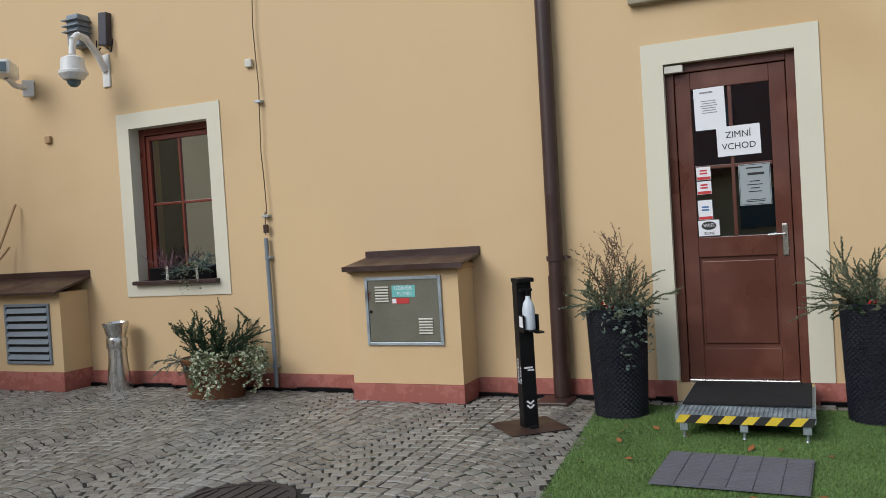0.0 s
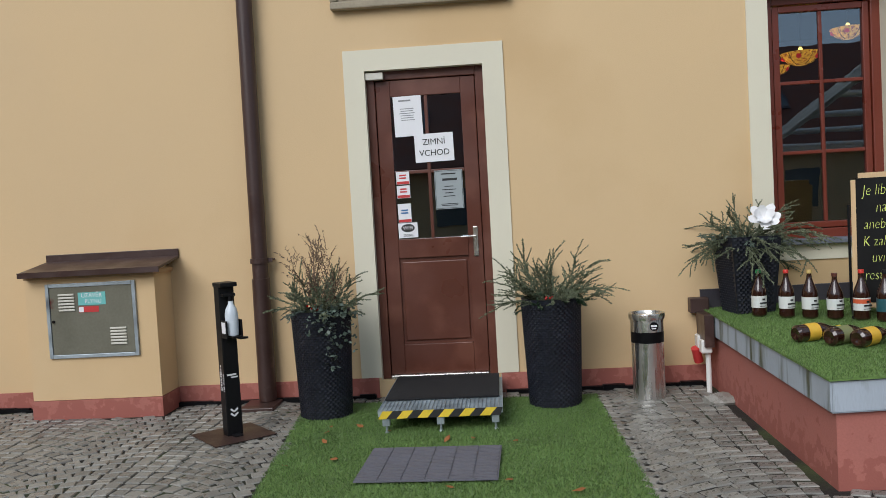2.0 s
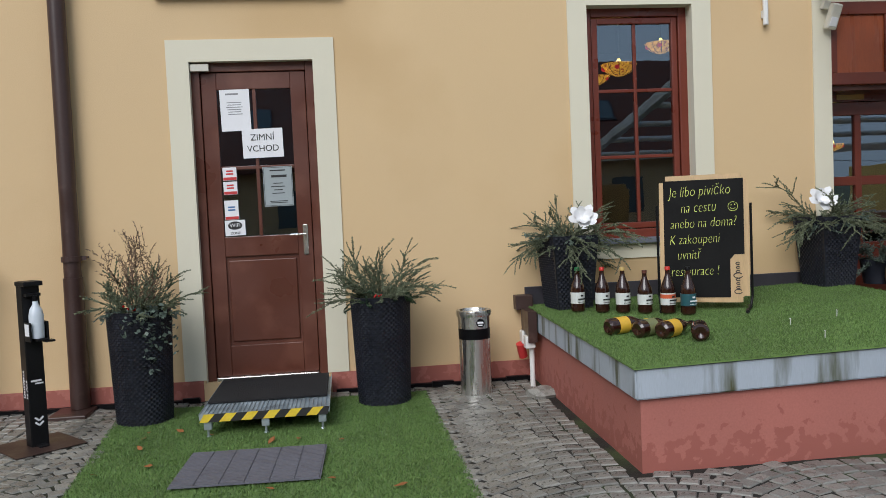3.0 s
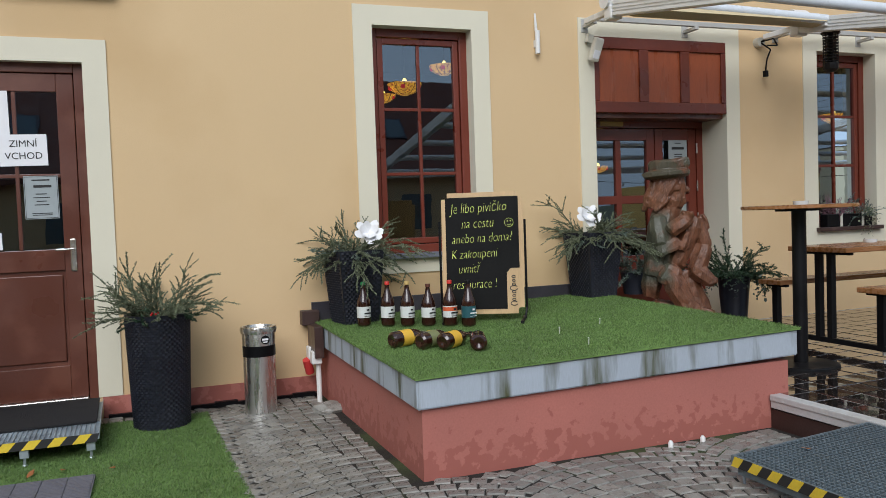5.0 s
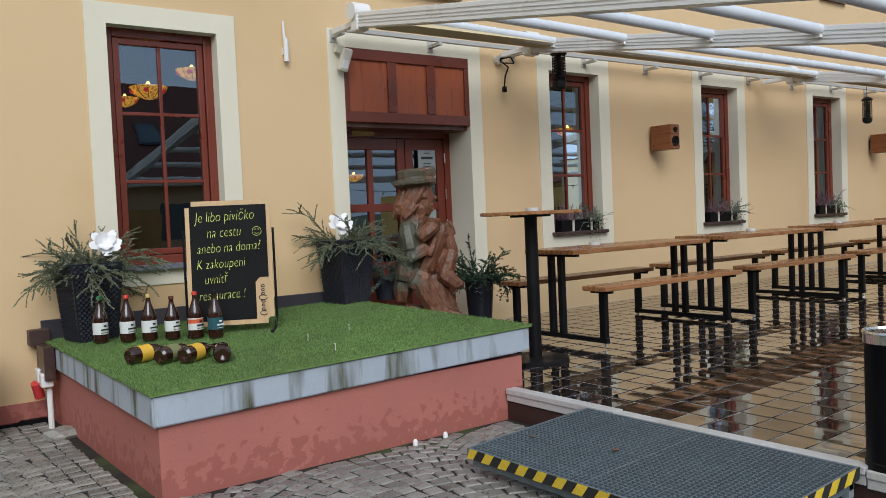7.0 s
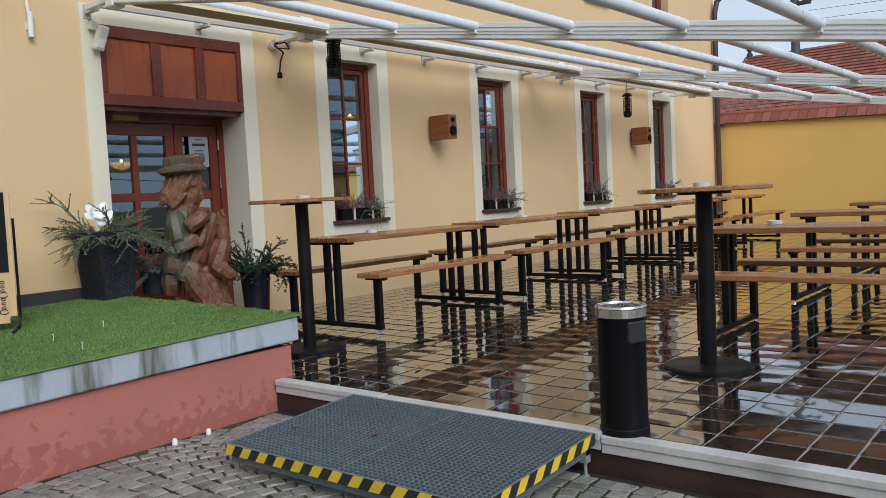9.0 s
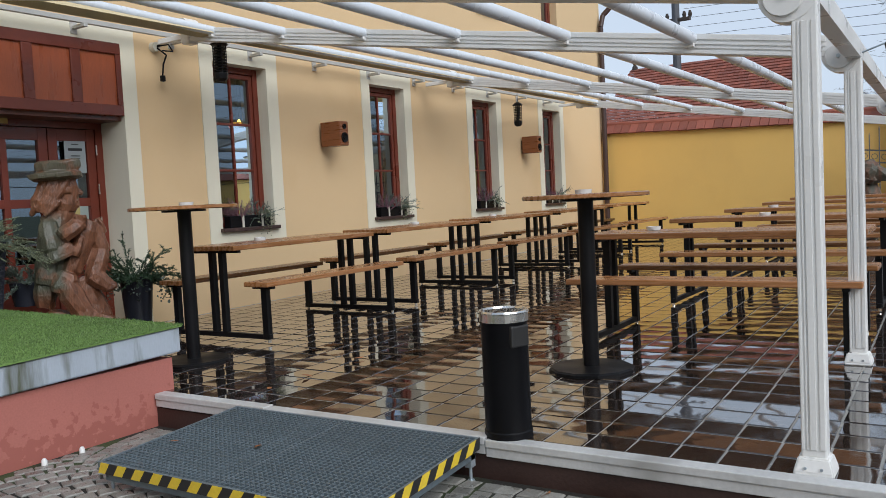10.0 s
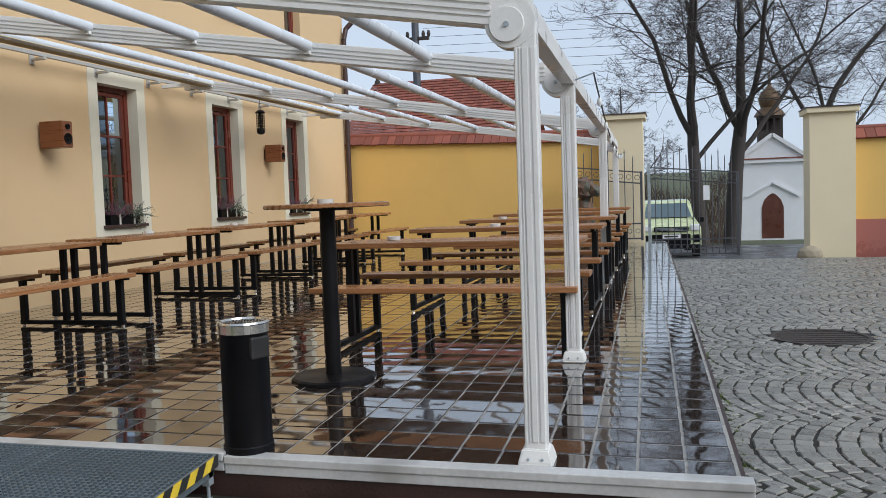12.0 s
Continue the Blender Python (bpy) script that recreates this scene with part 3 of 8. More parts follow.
bars(n3, 0, -0.002, 0.125, 0.13, 1, 0.009, 0.02, seed=6)
bars(n3, 0.01, -0.002, 0.08, 0.17, 1, 0.018, 0.02, seed=7)
bars(n3, 0, -0.002, 0.025, 0.11, 4, 0.006, 0.026, seed=8)
bars(n3, 0, -0.002, -0.115, 0.18, 2, 0.005, 0.012, seed=9)
bm = B()
for a, b, c, d in ((-0.108, 0.108, 0.147, 0.15), (-0.108, 0.108, -0.15, -0.147), (-0.108, -0.105, -0.15, 0.15), (0.105, 0.108, -0.15, 0.15)):
    box(bm, a, b, -0.0025, -0.0015, c, d)
part("border", bm, "ink", n3)
for zz, colour in ((1.755, "redink"), (1.645, "redink"), (1.475, "blueink")):
    st = notice("door_sticker", gx0 + 0.065, zz, 0.105, 0.10 if colour == "redink" else 0.15, "small white award sticker with coloured print", "paper", tilt=-1)
    hh = 0.05 if colour == "redink" else 0.075
    bm = B()
    box(bm, -0.05, 0.05, -0.0025, -0.0015, -hh + 0.002, -hh + 0.024)
    part("band", bm, "redink", st)
    bars(st, 0.0, -0.002, 0.022, 0.07, 2, 0.012, 0.022, colour, seed=11)
wf = notice("wifi_sticker", gx0 + 0.085, 1.335, 0.155, 0.12, "white sticker with a black oval wireless mark", "paper", tilt=-1)
bm = B()
lathe(bm, [(0.052, 0), (0.052, 0.001)], 24, m=Matrix.Translation((0, -0.002, 0.018)) @ pose(0, 0, 0, 90) @ Matrix.Diagonal((1.05, 0.62, 1, 1)))
part("oval_mark", bm, "ink", wf)
lettering("sign_text", "WiFi", 0.042, "paper", wf, front(0, -0.0045, 0.018))
lettering("sign_text", "ZONE", 0.028, "ink", wf, front(0.0, -0.003, -0.042))

# ---------------------------------------------------------------- restaurant entrance
ent = thing("door_2", "red-brown panelled double entrance door set deep in its reveal", "door", kind="structure")
x0, x1, z0, z1 = D2
bm = B()
box(bm, x0 + 0.004, x1 - 0.004, WALL + 0.01, WALL + 0.05, 2.30, z1 - 0.004)
part("panel_back", bm, "panel_field", ent)
bm = B()
for a, b, c, d in ((x0 + 0.004, x1 - 0.004, z1 - 0.11, z1 - 0.004), (x0 + 0.004, x1 - 0.004, 2.30, 2.40), (x0 + 0.004, x0 + 0.06, 2.40, z1 - 0.11), (x1 - 0.06, x1 - 0.004, 2.40, z1 - 0.11), (x0 + 0.49, x0 + 0.59, 2.40, z1 - 0.11), (x0 + 0.95, x0 + 1.05, 2.40, z1 - 0.11)):
    box(bm, a, b, WALL - 0.012, WALL + 0.01, c, d, 0.006)
part("panel_frame", bm, "panel_frame", ent)
yd = WALL + 0.36
bm = B()
box(bm, x0 + 0.004, x1 - 0.004, WALL + 0.05, yd + 0.06, 2.26, 2.30)
part("soffit", bm, "wood_dark", ent)
bm = B()
box(bm, x0, x0 + 0.06, yd, yd + 0.08, 0.27, 2.30)
box(bm, x1 - 0.08, x1, yd, yd + 0.08, 0.27, 2.30)
box(bm, x0 + 0.06, x1 - 0.08, yd, yd + 0.08, 2.2, 2.30)
part("door_frame", bm, "wood_red", ent)
for lx0, lx1, cols in ((x0 + 0.065, x0 + 0.90, 2), (x0 + 0.91, x1 - 0.085, 1)):
    leaf = thing("door_leaf", "", "")
    leaf.parent = ent
    if "category" in leaf:
        del leaf["category"]
    s = 0.09
    zs = [1.38, 1.80, 2.11] if cols == 2 else [1.30, 1.70, 2.11]
    bm = B()
    box(bm, lx0, lx0 + s, yd + 0.01, yd + 0.06, 0.32, 2.195, 0.004)
    box(bm, lx1 - s, lx1, yd + 0.01, yd + 0.06, 0.32, 2.195, 0.004)
    box(bm, lx0 + s, lx1 - s, yd + 0.01, yd + 0.06, 2.08, 2.195, 0.004)
    box(bm, lx0 + s, lx1 - s, yd + 0.01, yd + 0.06, 0.32, 0.95, 0.004)
    box(bm, lx0 + s, lx1 - s, yd + 0.012, yd + 0.058, 1.46, 1.54, 0.004)
    if cols == 2:
        mx = (lx0 + lx1) / 2
        box(bm, mx - 0.03, mx + 0.03, yd + 0.011, yd + 0.059, 0.95, 2.08, 0.004)
    part("leaf_frame", bm, "wood_red", leaf)
    for c, d in ((0.95, 1.46), (1.54, 2.08)):
        bm = B()
        bm.faces.new([bm.verts.new(q) for q in ((lx0 + s, yd + 0.035, c), (lx1 - s, yd + 0.035, c), (lx1 - s, yd + 0.035, d), (lx0 + s, yd + 0.035, d))])
        p = part("pane", bm, GLASS, leaf)
        p.visible_shadow = False
bm = B()
box(bm, x0 + 0.28, x0 + 0.54, yd - 0.004, yd + 0.005, 2.215, 2.265, 0.004)
part("name_plate", bm, "goldcap", ent, "brass plate over the door")
bm = B()
for zz in (1.3, 1.62, 2.0):
    rod(bm, (x1 - 0.083, yd - 0.008, zz - 0.05), (x1 - 0.083, yd - 0.008, zz + 0.05), 0.008)
part("hinge", bm, "chrome", ent)
n4 = thing("opening_hours_sign", "grey printed plate on the restaurant door", "notice", (x0 + 1.17, yd - 0.002, 1.93))
bm = B()
box(bm, -0.11, 0.11, -0.003, 0.003, -0.15, 0.15)
part("sheet", bm, "grey_sign", n4)
bars(n4, 0, -0.004, 0.12, 0.12, 1, 0.008, 0.02, seed=21)
bars(n4, 0, -0.004, 0.07, 0.15, 1, 0.026, 0.02, seed=22)
bars(n4, 0, -0.004, 0.01, 0.10, 4, 0.009, 0.025, seed=23)

# ---------------------------------------------------------------- rooms behind the glass, their dimness put into the wall colour
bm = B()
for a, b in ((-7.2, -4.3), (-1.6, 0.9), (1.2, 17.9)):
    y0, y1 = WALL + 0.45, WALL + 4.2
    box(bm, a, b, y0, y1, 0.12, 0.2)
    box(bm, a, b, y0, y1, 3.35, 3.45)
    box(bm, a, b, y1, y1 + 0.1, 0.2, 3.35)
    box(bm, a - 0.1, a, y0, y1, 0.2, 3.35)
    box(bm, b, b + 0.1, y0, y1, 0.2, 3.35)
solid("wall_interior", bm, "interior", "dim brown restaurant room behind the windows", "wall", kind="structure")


def pendant(x, y, z, r):
    o = thing("pendant_lamp", "lit amber stained-glass bowl lamp hanging inside the restaurant", "lamp", (x, y, z), "pendant lamps indoors")
    bm = B()
    lathe(bm, [(0.012, -0.62 * r), (0.3 * r, -0.58 * r), (0.62 * r, -0.44 * r), (0.86 * r, -0.22 * r), (r, 0.04 * r), (0.97 * r, 0.06 * r), (0.6 * r, -0.2 * r), (0.01, -0.3 * r)], 24)
    bowl = part("shade", bm, "shade", o, smooth=True)
    bm = B()
    for k in range(10):
        a = 2 * math.pi * k / 10
        for p, q in (((0.3, -0.585), (0.62, -0.445)), ((0.62, -0.445), (0.86, -0.225)), ((0.86, -0.225), (1.0, 0.04))):
            rod(bm, (p[0] * r * math.cos(a), p[0] * r * math.sin(a), p[1] * r), (q[0] * r * math.cos(a), q[0] * r * math.sin(a), q[1] * r), 0.003, 0.003, 5)
    part("lead_lines", bm, "ink", bowl)
    for k in range(5):
        a = 2 * math.pi * k / 5 + 0.5
        bm = B()
        bmesh.ops.create_icosphere(bm, subdivisions=1, radius=0.16 * r, matrix=Matrix.Translation((0.84 * r * math.cos(a), 0.84 * r * math.sin(a), -0.2 * r)))
        part("glass_flower", bm, "redglass", bowl, "red glass flower")
    # Emissive flame shape stands in for warm light cast above each bowl.
    part("bulb", lathe(B(), [(0.01, -0.1 * r), (0.16 * r, 0.05 * r), (0.12 * r, 0.25 * r), (0.01, 0.36 * r)], 12), "bulb", o, "emissive cone for the warm light above the bowl", smooth=True)
    bm = B()
    rod(bm, (0, 0, r * 0.3), (0, 0, 3.35 - z), 0.006, 0.006, 6)
    part("cord", bm, "ink", o)


for p in ((3.06, 7.85, 2.76, 0.18), (3.52, 7.9, 2.97, 0.16), (2.86, 7.95, 2.66, 0.13), (8.75, 7.8, 2.50, 0.17), (5.60, 8.3, 1.92, 0.12), (12.4, 7.9, 2.4, 0.13)):
    pendant(*p)
o = thing("tube_lamp", "lit yellow tube light on the room ceiling", "lamp", (-5.75, 7.3, 2.95))
bm = B()
box(bm, -0.6, 0.6, -0.05, 0.05, -0.03, 0.03, 0.01)
part("tube", bm, "bulb", o)
bm = B()
rod(bm, (0, 0, 0.03), (0, 0, 0.4), 0.01)
part("hanger", bm, "ink", o)

# ---------------------------------------------------------------- platform beside the entrance
SX0, SX1, SY0, SY1 = 1.70, 4.26, 3.83, WALL - 0.005
stage = thing("platform", "raised platform with red rendered base and streaked grey slab edge", "platform", kind="structure")
bm = B()
box(bm, SX0 + 0.035, SX1 - 0.05, SY0 + 0.035, SY1, -0.05, 0.42)
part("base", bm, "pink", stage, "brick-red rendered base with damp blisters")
bm = B()
vs8 = [bm.verts.new((x, y, stage_z(x, y) + dz)) for dz in (-0.175, -0.012) for x, y in ((SX0, SY0), (SX1, SY0), (SX1, SY1), (SX0, SY1))]
for f in ((3, 2, 1, 0), (4, 5, 6, 7), (0, 1, 5, 4), (1, 2, 6, 5), (2, 3, 7, 6), (3, 0, 4, 7)):
    bm.faces.new([vs8[i] for i in f])
bmesh.ops.bevel(bm, geom=bm.edges[:], offset=0.008, segments=2, affect="EDGES")
part("slab", bm, "slab", stage, "blue-grey concrete slab edge with moss streaks")
bm = B()
box(bm, SX0 - 0.02, D2[0] - 0.16, WALL - 0.025, WALL - 0.001, 0.60, 0.755, 0.003)
part("upstand", bm, "darkmetal", stage, "dark grey sheet-metal upstand at the wall")


def blades(name, x0, x1, y0, y1, zf, n, h, material, parent, seed, skew=None):
    r = np.random.default_rng(seed)
    px, py = r.uniform(x0, x1, n), r.uniform(y0, y1, n)
    if skew:
        px = px + skew(px, py)
    an = r.uniform(0, 2 * np.pi, n)
    hh = h * r.uniform(0.5, 1.15, n)
    lean = r.uniform(-0.8, 0.8, (n, 2)) * hh[:, None]
    w = 0.0022 + 0.0016 * r.random(n)
    z = np.array([zf(a, b) for a, b in zip(px, py)]) if callable(zf) else np.full(n, zf)
    v = np.empty((n, 3, 3))
    v[:, 0] = np.stack([px - w * np.cos(an), py - w * np.sin(an), z - 0.002], 1)
    v[:, 1] = np.stack([px + w * np.cos(an), py + w * np.sin(an), z - 0.002], 1)
    v[:, 2] = np.stack([px + lean[:, 0], py + lean[:, 1], z + hh], 1)
    ob = raw(name, v.reshape(-1, 3).tolist(), np.arange(3 * n).reshape(-1, 3).tolist(), material, parent)
    return ob


turf = thing("artificial_turf", "green artificial turf laid over the platform", "turf", kind="stuff")
bm = B()
vs8 = [bm.verts.new((x, y, stage_z(x, y) + dz)) for dz in (-0.012, 0.002) for x, y in ((SX0 - 0.012, SY0 - 0.015), (SX1 + 0.008, SY0 - 0.015), (SX1 + 0.008, SY1 - 0.03), (SX0 - 0.012, SY1 - 0.03))]
for f in ((3, 2, 1, 0), (4, 5, 6, 7), (0, 1, 5, 4), (1, 2, 6, 5), (2, 3, 7, 6), (3, 0, 4, 7)):
    bm.faces.new([vs8[i] for i in f])
part("turf_backing", bm, "grass", turf)
blades("turf_pile", SX0 - 0.02, SX1 + 0.014, SY0 - 0.025, SY1 - 0.03, stage_z, 110000, 0.015, "grass", turf, 3)

carpet = thing("turf_carpet", "green artificial turf runner in front of the winter door", "turf", kind="stuff")


def carpet_left(y):
    return -1.425 + 0.093 * (6.1 - y)


def carpet_right(y):
    return 0.815 + 0.018 * (6.1 - y)


bm = B()
q = [bm.verts.new((x, y, z)) for z in (-0.01, 0.012) for x, y in ((carpet_left(2.5), 2.5), (carpet_right(2.5), 2.5), (carpet_right(6.1), 6.1), (carpet_left(6.1), 6.1))]
for f in ((3, 2, 1, 0), (4, 5, 6, 7), (0, 1, 5, 4), (1, 2, 6, 5), (2, 3, 7, 6), (3, 0, 4, 7)):
    bm.faces.new([q[i] for i in f])
part("turf_backing", bm, "grass", carpet)
blades("turf_pile", 0.0, 1.0, 2.9, 6.11, 0.012, 110000, 0.014, "grass", carpet, 4, lambda u, y: carpet_left(y) - 0.012 + u * (carpet_right(y) - carpet_left(y) + 0.024) - u)

# ---------------------------------------------------------------- terrace
TX0, TX1, TY0, TY1 = 4.055, 18.15, -0.84, WALL - 0.003


def terrace_y(x, y):
    """The tile rows run a degree off the facade line."""
    return y + 0.0185 * (x - TX0)


terrace = thing("terrace_floor", "wet dark brown tiled terrace with pale grout lines", "floor", kind="structure")
bm = B()
rows = [[bm.verts.new((x, y, z)) for y, z in ((terrace_y(x, TY0 + 0.02), -0.15), (terrace_y(x, TY0 + 0.02), terrace_z(x, TY0) - 0.0045), (TY1, terrace_z(x, TY1) - 0.0045), (TY1, -0.15))] for x in (TX0 + 0.03, 6.2, TX1)]
for ra, rb in zip(rows, rows[1:]):
    for i in range(4):
        bm.faces.new((ra[i], ra[(i + 1) % 4], rb[(i + 1) % 4], rb[i]))
bm.faces.new(rows[0])
bm.faces.new(rows[-1][::-1])
part("bed", bm, "grout", terrace, "grey grout bed")
bm = B()
box(bm, TX0 + 0.01, TX0 + 0.05, TY0 + 0.0, SY0 + 0.03, -0.12, 0.125)
for x in [TX0 + 0.05 + 2.0 * k for k in range(7)]:
    a, b = terrace_y(x, TY0), terrace_y(x + 2.0, TY0)
    v = [bm.verts.new(p) for p in ((x, a - 0.004, -0.12), (x + 2.0, b - 0.004, -0.12), (x + 2.0, b - 0.004, terrace_z(x + 2.0, b) - 0.02), (x, a - 0.004, terrace_z(x, a) - 0.02), (x, a + 0.02, -0.12), (x + 2.0, b + 0.02, -0.12), (x + 2.0, b + 0.02, terrace_z(x + 2.0, b) - 0.02), (x, a + 0.02, terrace_z(x, a) - 0.02))]
    for f in ((3, 2, 1, 0), (4, 5, 6, 7), (0, 1, 5, 4), (2, 3, 7, 6)):
        bm.faces.new([v[i] for i in f])
part("skirt", bm, "brownbase", terrace, "dark brown painted edge face")
bm = B()
for a, b in ((TY0 - 0.02, 1.45), (1.455, 2.9), (2.905, SY0 + 0.02)):
    z = terrace_z(TX0, (a + b) / 2)
    box(bm, TX0 - 0.012, TX0 + 0.075, a, b, z - 0.028, z + 0.010, 0.005)
    box(bm, TX0 - 0.004, TX0 + 0.045, a, b, z - 0.075, z - 0.028, 0.004)
part("edge_profile", bm, "edging", terrace, "dull white metal edging profile")

# ---------------------------------------------------------------- pergola
perg = thing("pergola", "white metal pergola with retracted beige awning", "pergola")
POSTS = (4.21, 6.2, 10.95, 15.6)
BY = 5.72


def post_y(x):
    return 0.017 + 0.023 * (x - 4.2)


def rafter_z(x):
    return 3.085 if x < 5 else 3.035


def head_z(x):
    return 2.08 + 0.0065 * (x - 4.2)


for px in POSTS:
    PY, hz = post_y(px), head_z(px)
    tz = terrace_z(px, PY)
    cy, ZB = PY + 0.06, rafter_z(px)
    post = part("post", box(B(), px - 0.042, px + 0.042, PY - 0.048, PY + 0.048, tz + 0.05, hz, 0.008), "white", perg, "grooved white post")
    for u0, u1, d in ((-0.012, 0.012, 0.048), (0.020, 0.026, 0.046), (0.034, 0.043, 0.047), (-0.043, -0.024, 0.046)):
        part("post_strip", box(B(), px - d, px - 0.0425, PY + u0, PY + u1, tz + 0.1, hz - 0.11, 0.001), "white", post)
    bm = B()
    q = [bm.verts.new((px + a * w, PY + b * w * 1.05, tz + z)) for z, w in ((-0.003, 0.072), (0.012, 0.072), (0.07, 0.056)) for a, b in ((-1, -1), (1, -1), (1, 1), (-1, 1))]
    for k in (0, 4):
        for i in range(4):
            bm.faces.new((q[k + i], q[k + (i + 1) % 4], q[k + 4 + (i + 1) % 4], q[k + 4 + i]))
    bm.faces.new(q[8:])
    bm.faces.new(q[:4][::-1])
    bmesh.ops.bevel(bm, geom=bm.edges[:], offset=0.006, segments=2, affect="EDGES")
    foot = part("foot", bm, "white", post, "flared white plastic foot")
    for u in (-0.03, 0.03):
        part("foot_screw", rod(B(), (px - 0.066, PY + u, tz + 0.03), (px - 0.074, PY + u, tz + 0.03), 0.006, 0.006, 8), "zinc", foot)
    part("head", rod(B(), (px - 0.045, cy, hz), (px + 0.045, cy, hz), 0.107, 0.107, 36), "white", post, "rounded white elbow", smooth=True)
    cap = part("pulley_cap", rod(B(), (px - 0.060, cy + 0.012, hz - 0.01), (px - 0.046, cy + 0.012, hz - 0.01), 0.072, 0.076, 32), "white", post, "round white pulley cover", smooth=True)
    part("cap_bolt", rod(B(), (px - 0.068, cy + 0.012, hz - 0.01), (px - 0.060, cy + 0.012, hz - 0.01), 0.012, 0.013, 8), "zinc", cap)
    b = part("rafter", beam(B(), (px, cy, hz + 0.042), (px, BY, ZB), 0.08, 0.13), "white", perg, "grooved white rafter")
    for dz, hh in ((0.044, 0.030), (0.006, 0.016), (-0.022, 0.010), (-0.050, 0.022)):
        part("rafter_strip", beam(B(), (px - 0.044, cy + 0.08, hz + 0.056 + dz), (px - 0.044, BY, ZB + dz), 0.012, hh), "white", b)
    bm = B()
    box(bm, px - 0.06, px + 0.06, BY - 0.02, BY + 0.09, ZB - 0.09, ZB + 0.10, 0.015)
    rod(bm, (px - 0.08, BY + 0.05, ZB + 0.08), (px + 0.08, BY + 0.05, ZB + 0.08), 0.075, 0.075, 20)
    box(bm, px - 0.025, px + 0.025, BY + 0.09, WALL - 0.13, ZB - 0.03, ZB + 0.02, 0.006)
    part("end_bracket", bm, "white", b, "white winding motor bracket")
for a, b in zip(POSTS, POSTS[1:]):
    bm = B()
    p, q = (a, post_y(a), head_z(a)), (b, post_y(b), head_z(b))
    rod(bm, (p[0] - 0.03, p[1] - 0.0, p[2] + 0.062), (q[0] + 0.03, q[1] - 0.0, q[2] + 0.062), 0.042, 0.042, 16)
    beam(bm, (p[0] - 0.03, p[1] - 0.006, p[2] + 0.01), (q[0] + 0.03, q[1] - 0.006, q[2] + 0.01), 0.08, 0.085)
    part("gutter_beam", bm, "white", perg, "white front gutter beam")
    for yy in (5.60, 5.40, 4.53, 3.65, 2.76, 1.87, 1.0):
        za, zb = [head_z(x) + 0.042 + (rafter_z(x) - head_z(x) - 0.042) * (yy - post_y(x) - 0.06) / (BY - post_y(x) - 0.06) + 0.035 for x in (a, b)]
        t = part("cross_tube", rod(B(), (a + 0.03, yy, za), (b - 0.03, yy, zb), 0.042, 0.042, 16), "tube", perg, "rain-wet pale tube", smooth=True)
        for e, z in ((a + 0.055, za), (b - 0.055, zb)):
            part("clip", box(B(), e - 0.02, e + 0.02, yy - 0.025, yy + 0.025, z - 0.06, z - 0.03, 0.004), "white", t)
    vs, fs = [], []
    n = 46
    for i in range(n):
        yy = BY - 0.02 - 0.34 * i / n
        zz = rafter_z(b) + 0.02 - 0.17 * (BY - yy) + 0.05 - 0.05 * (i % 2) - 0.05 * math.sin(math.pi * i / n)
        vs += [(a + 0.06, yy, zz), (b - 0.06, yy, zz)]
    fs = [(2 * i, 2 * i + 1, 2 * i + 3, 2 * i + 2) for i in range(n - 1)]
    if a < 11:
        cv = raw("canopy", vs, fs, "canvas", perg)
        sm = cv.modifiers.new("thick", "SOLIDIFY")
        sm.thickness = 0.006
        tagged(cv, "folded beige awning canvas")
bm = B()
box(bm, POSTS[0] + 0.1, POSTS[-1] + 0.2, WALL - 0.17, WALL - 0.13, 3.085, 3.13, 0.005)
part("wall_rail", bm, "railgrey", perg, "grey mounting rail")
x = POSTS[0] + 0.05
while x < POSTS[-1]:
    bm = B()
    box(bm, x - 0.02, x + 0.02, WALL - 0.2, WALL - 0.018, 3.05, 3.08, 0.004)
    box(bm, x - 0.035, x + 0.035, WALL - 0.018, WALL - 0.001, 3.01, 3.13, 0.004)
    part("wall_bracket", bm, "railgrey", perg)
    x += 1.09

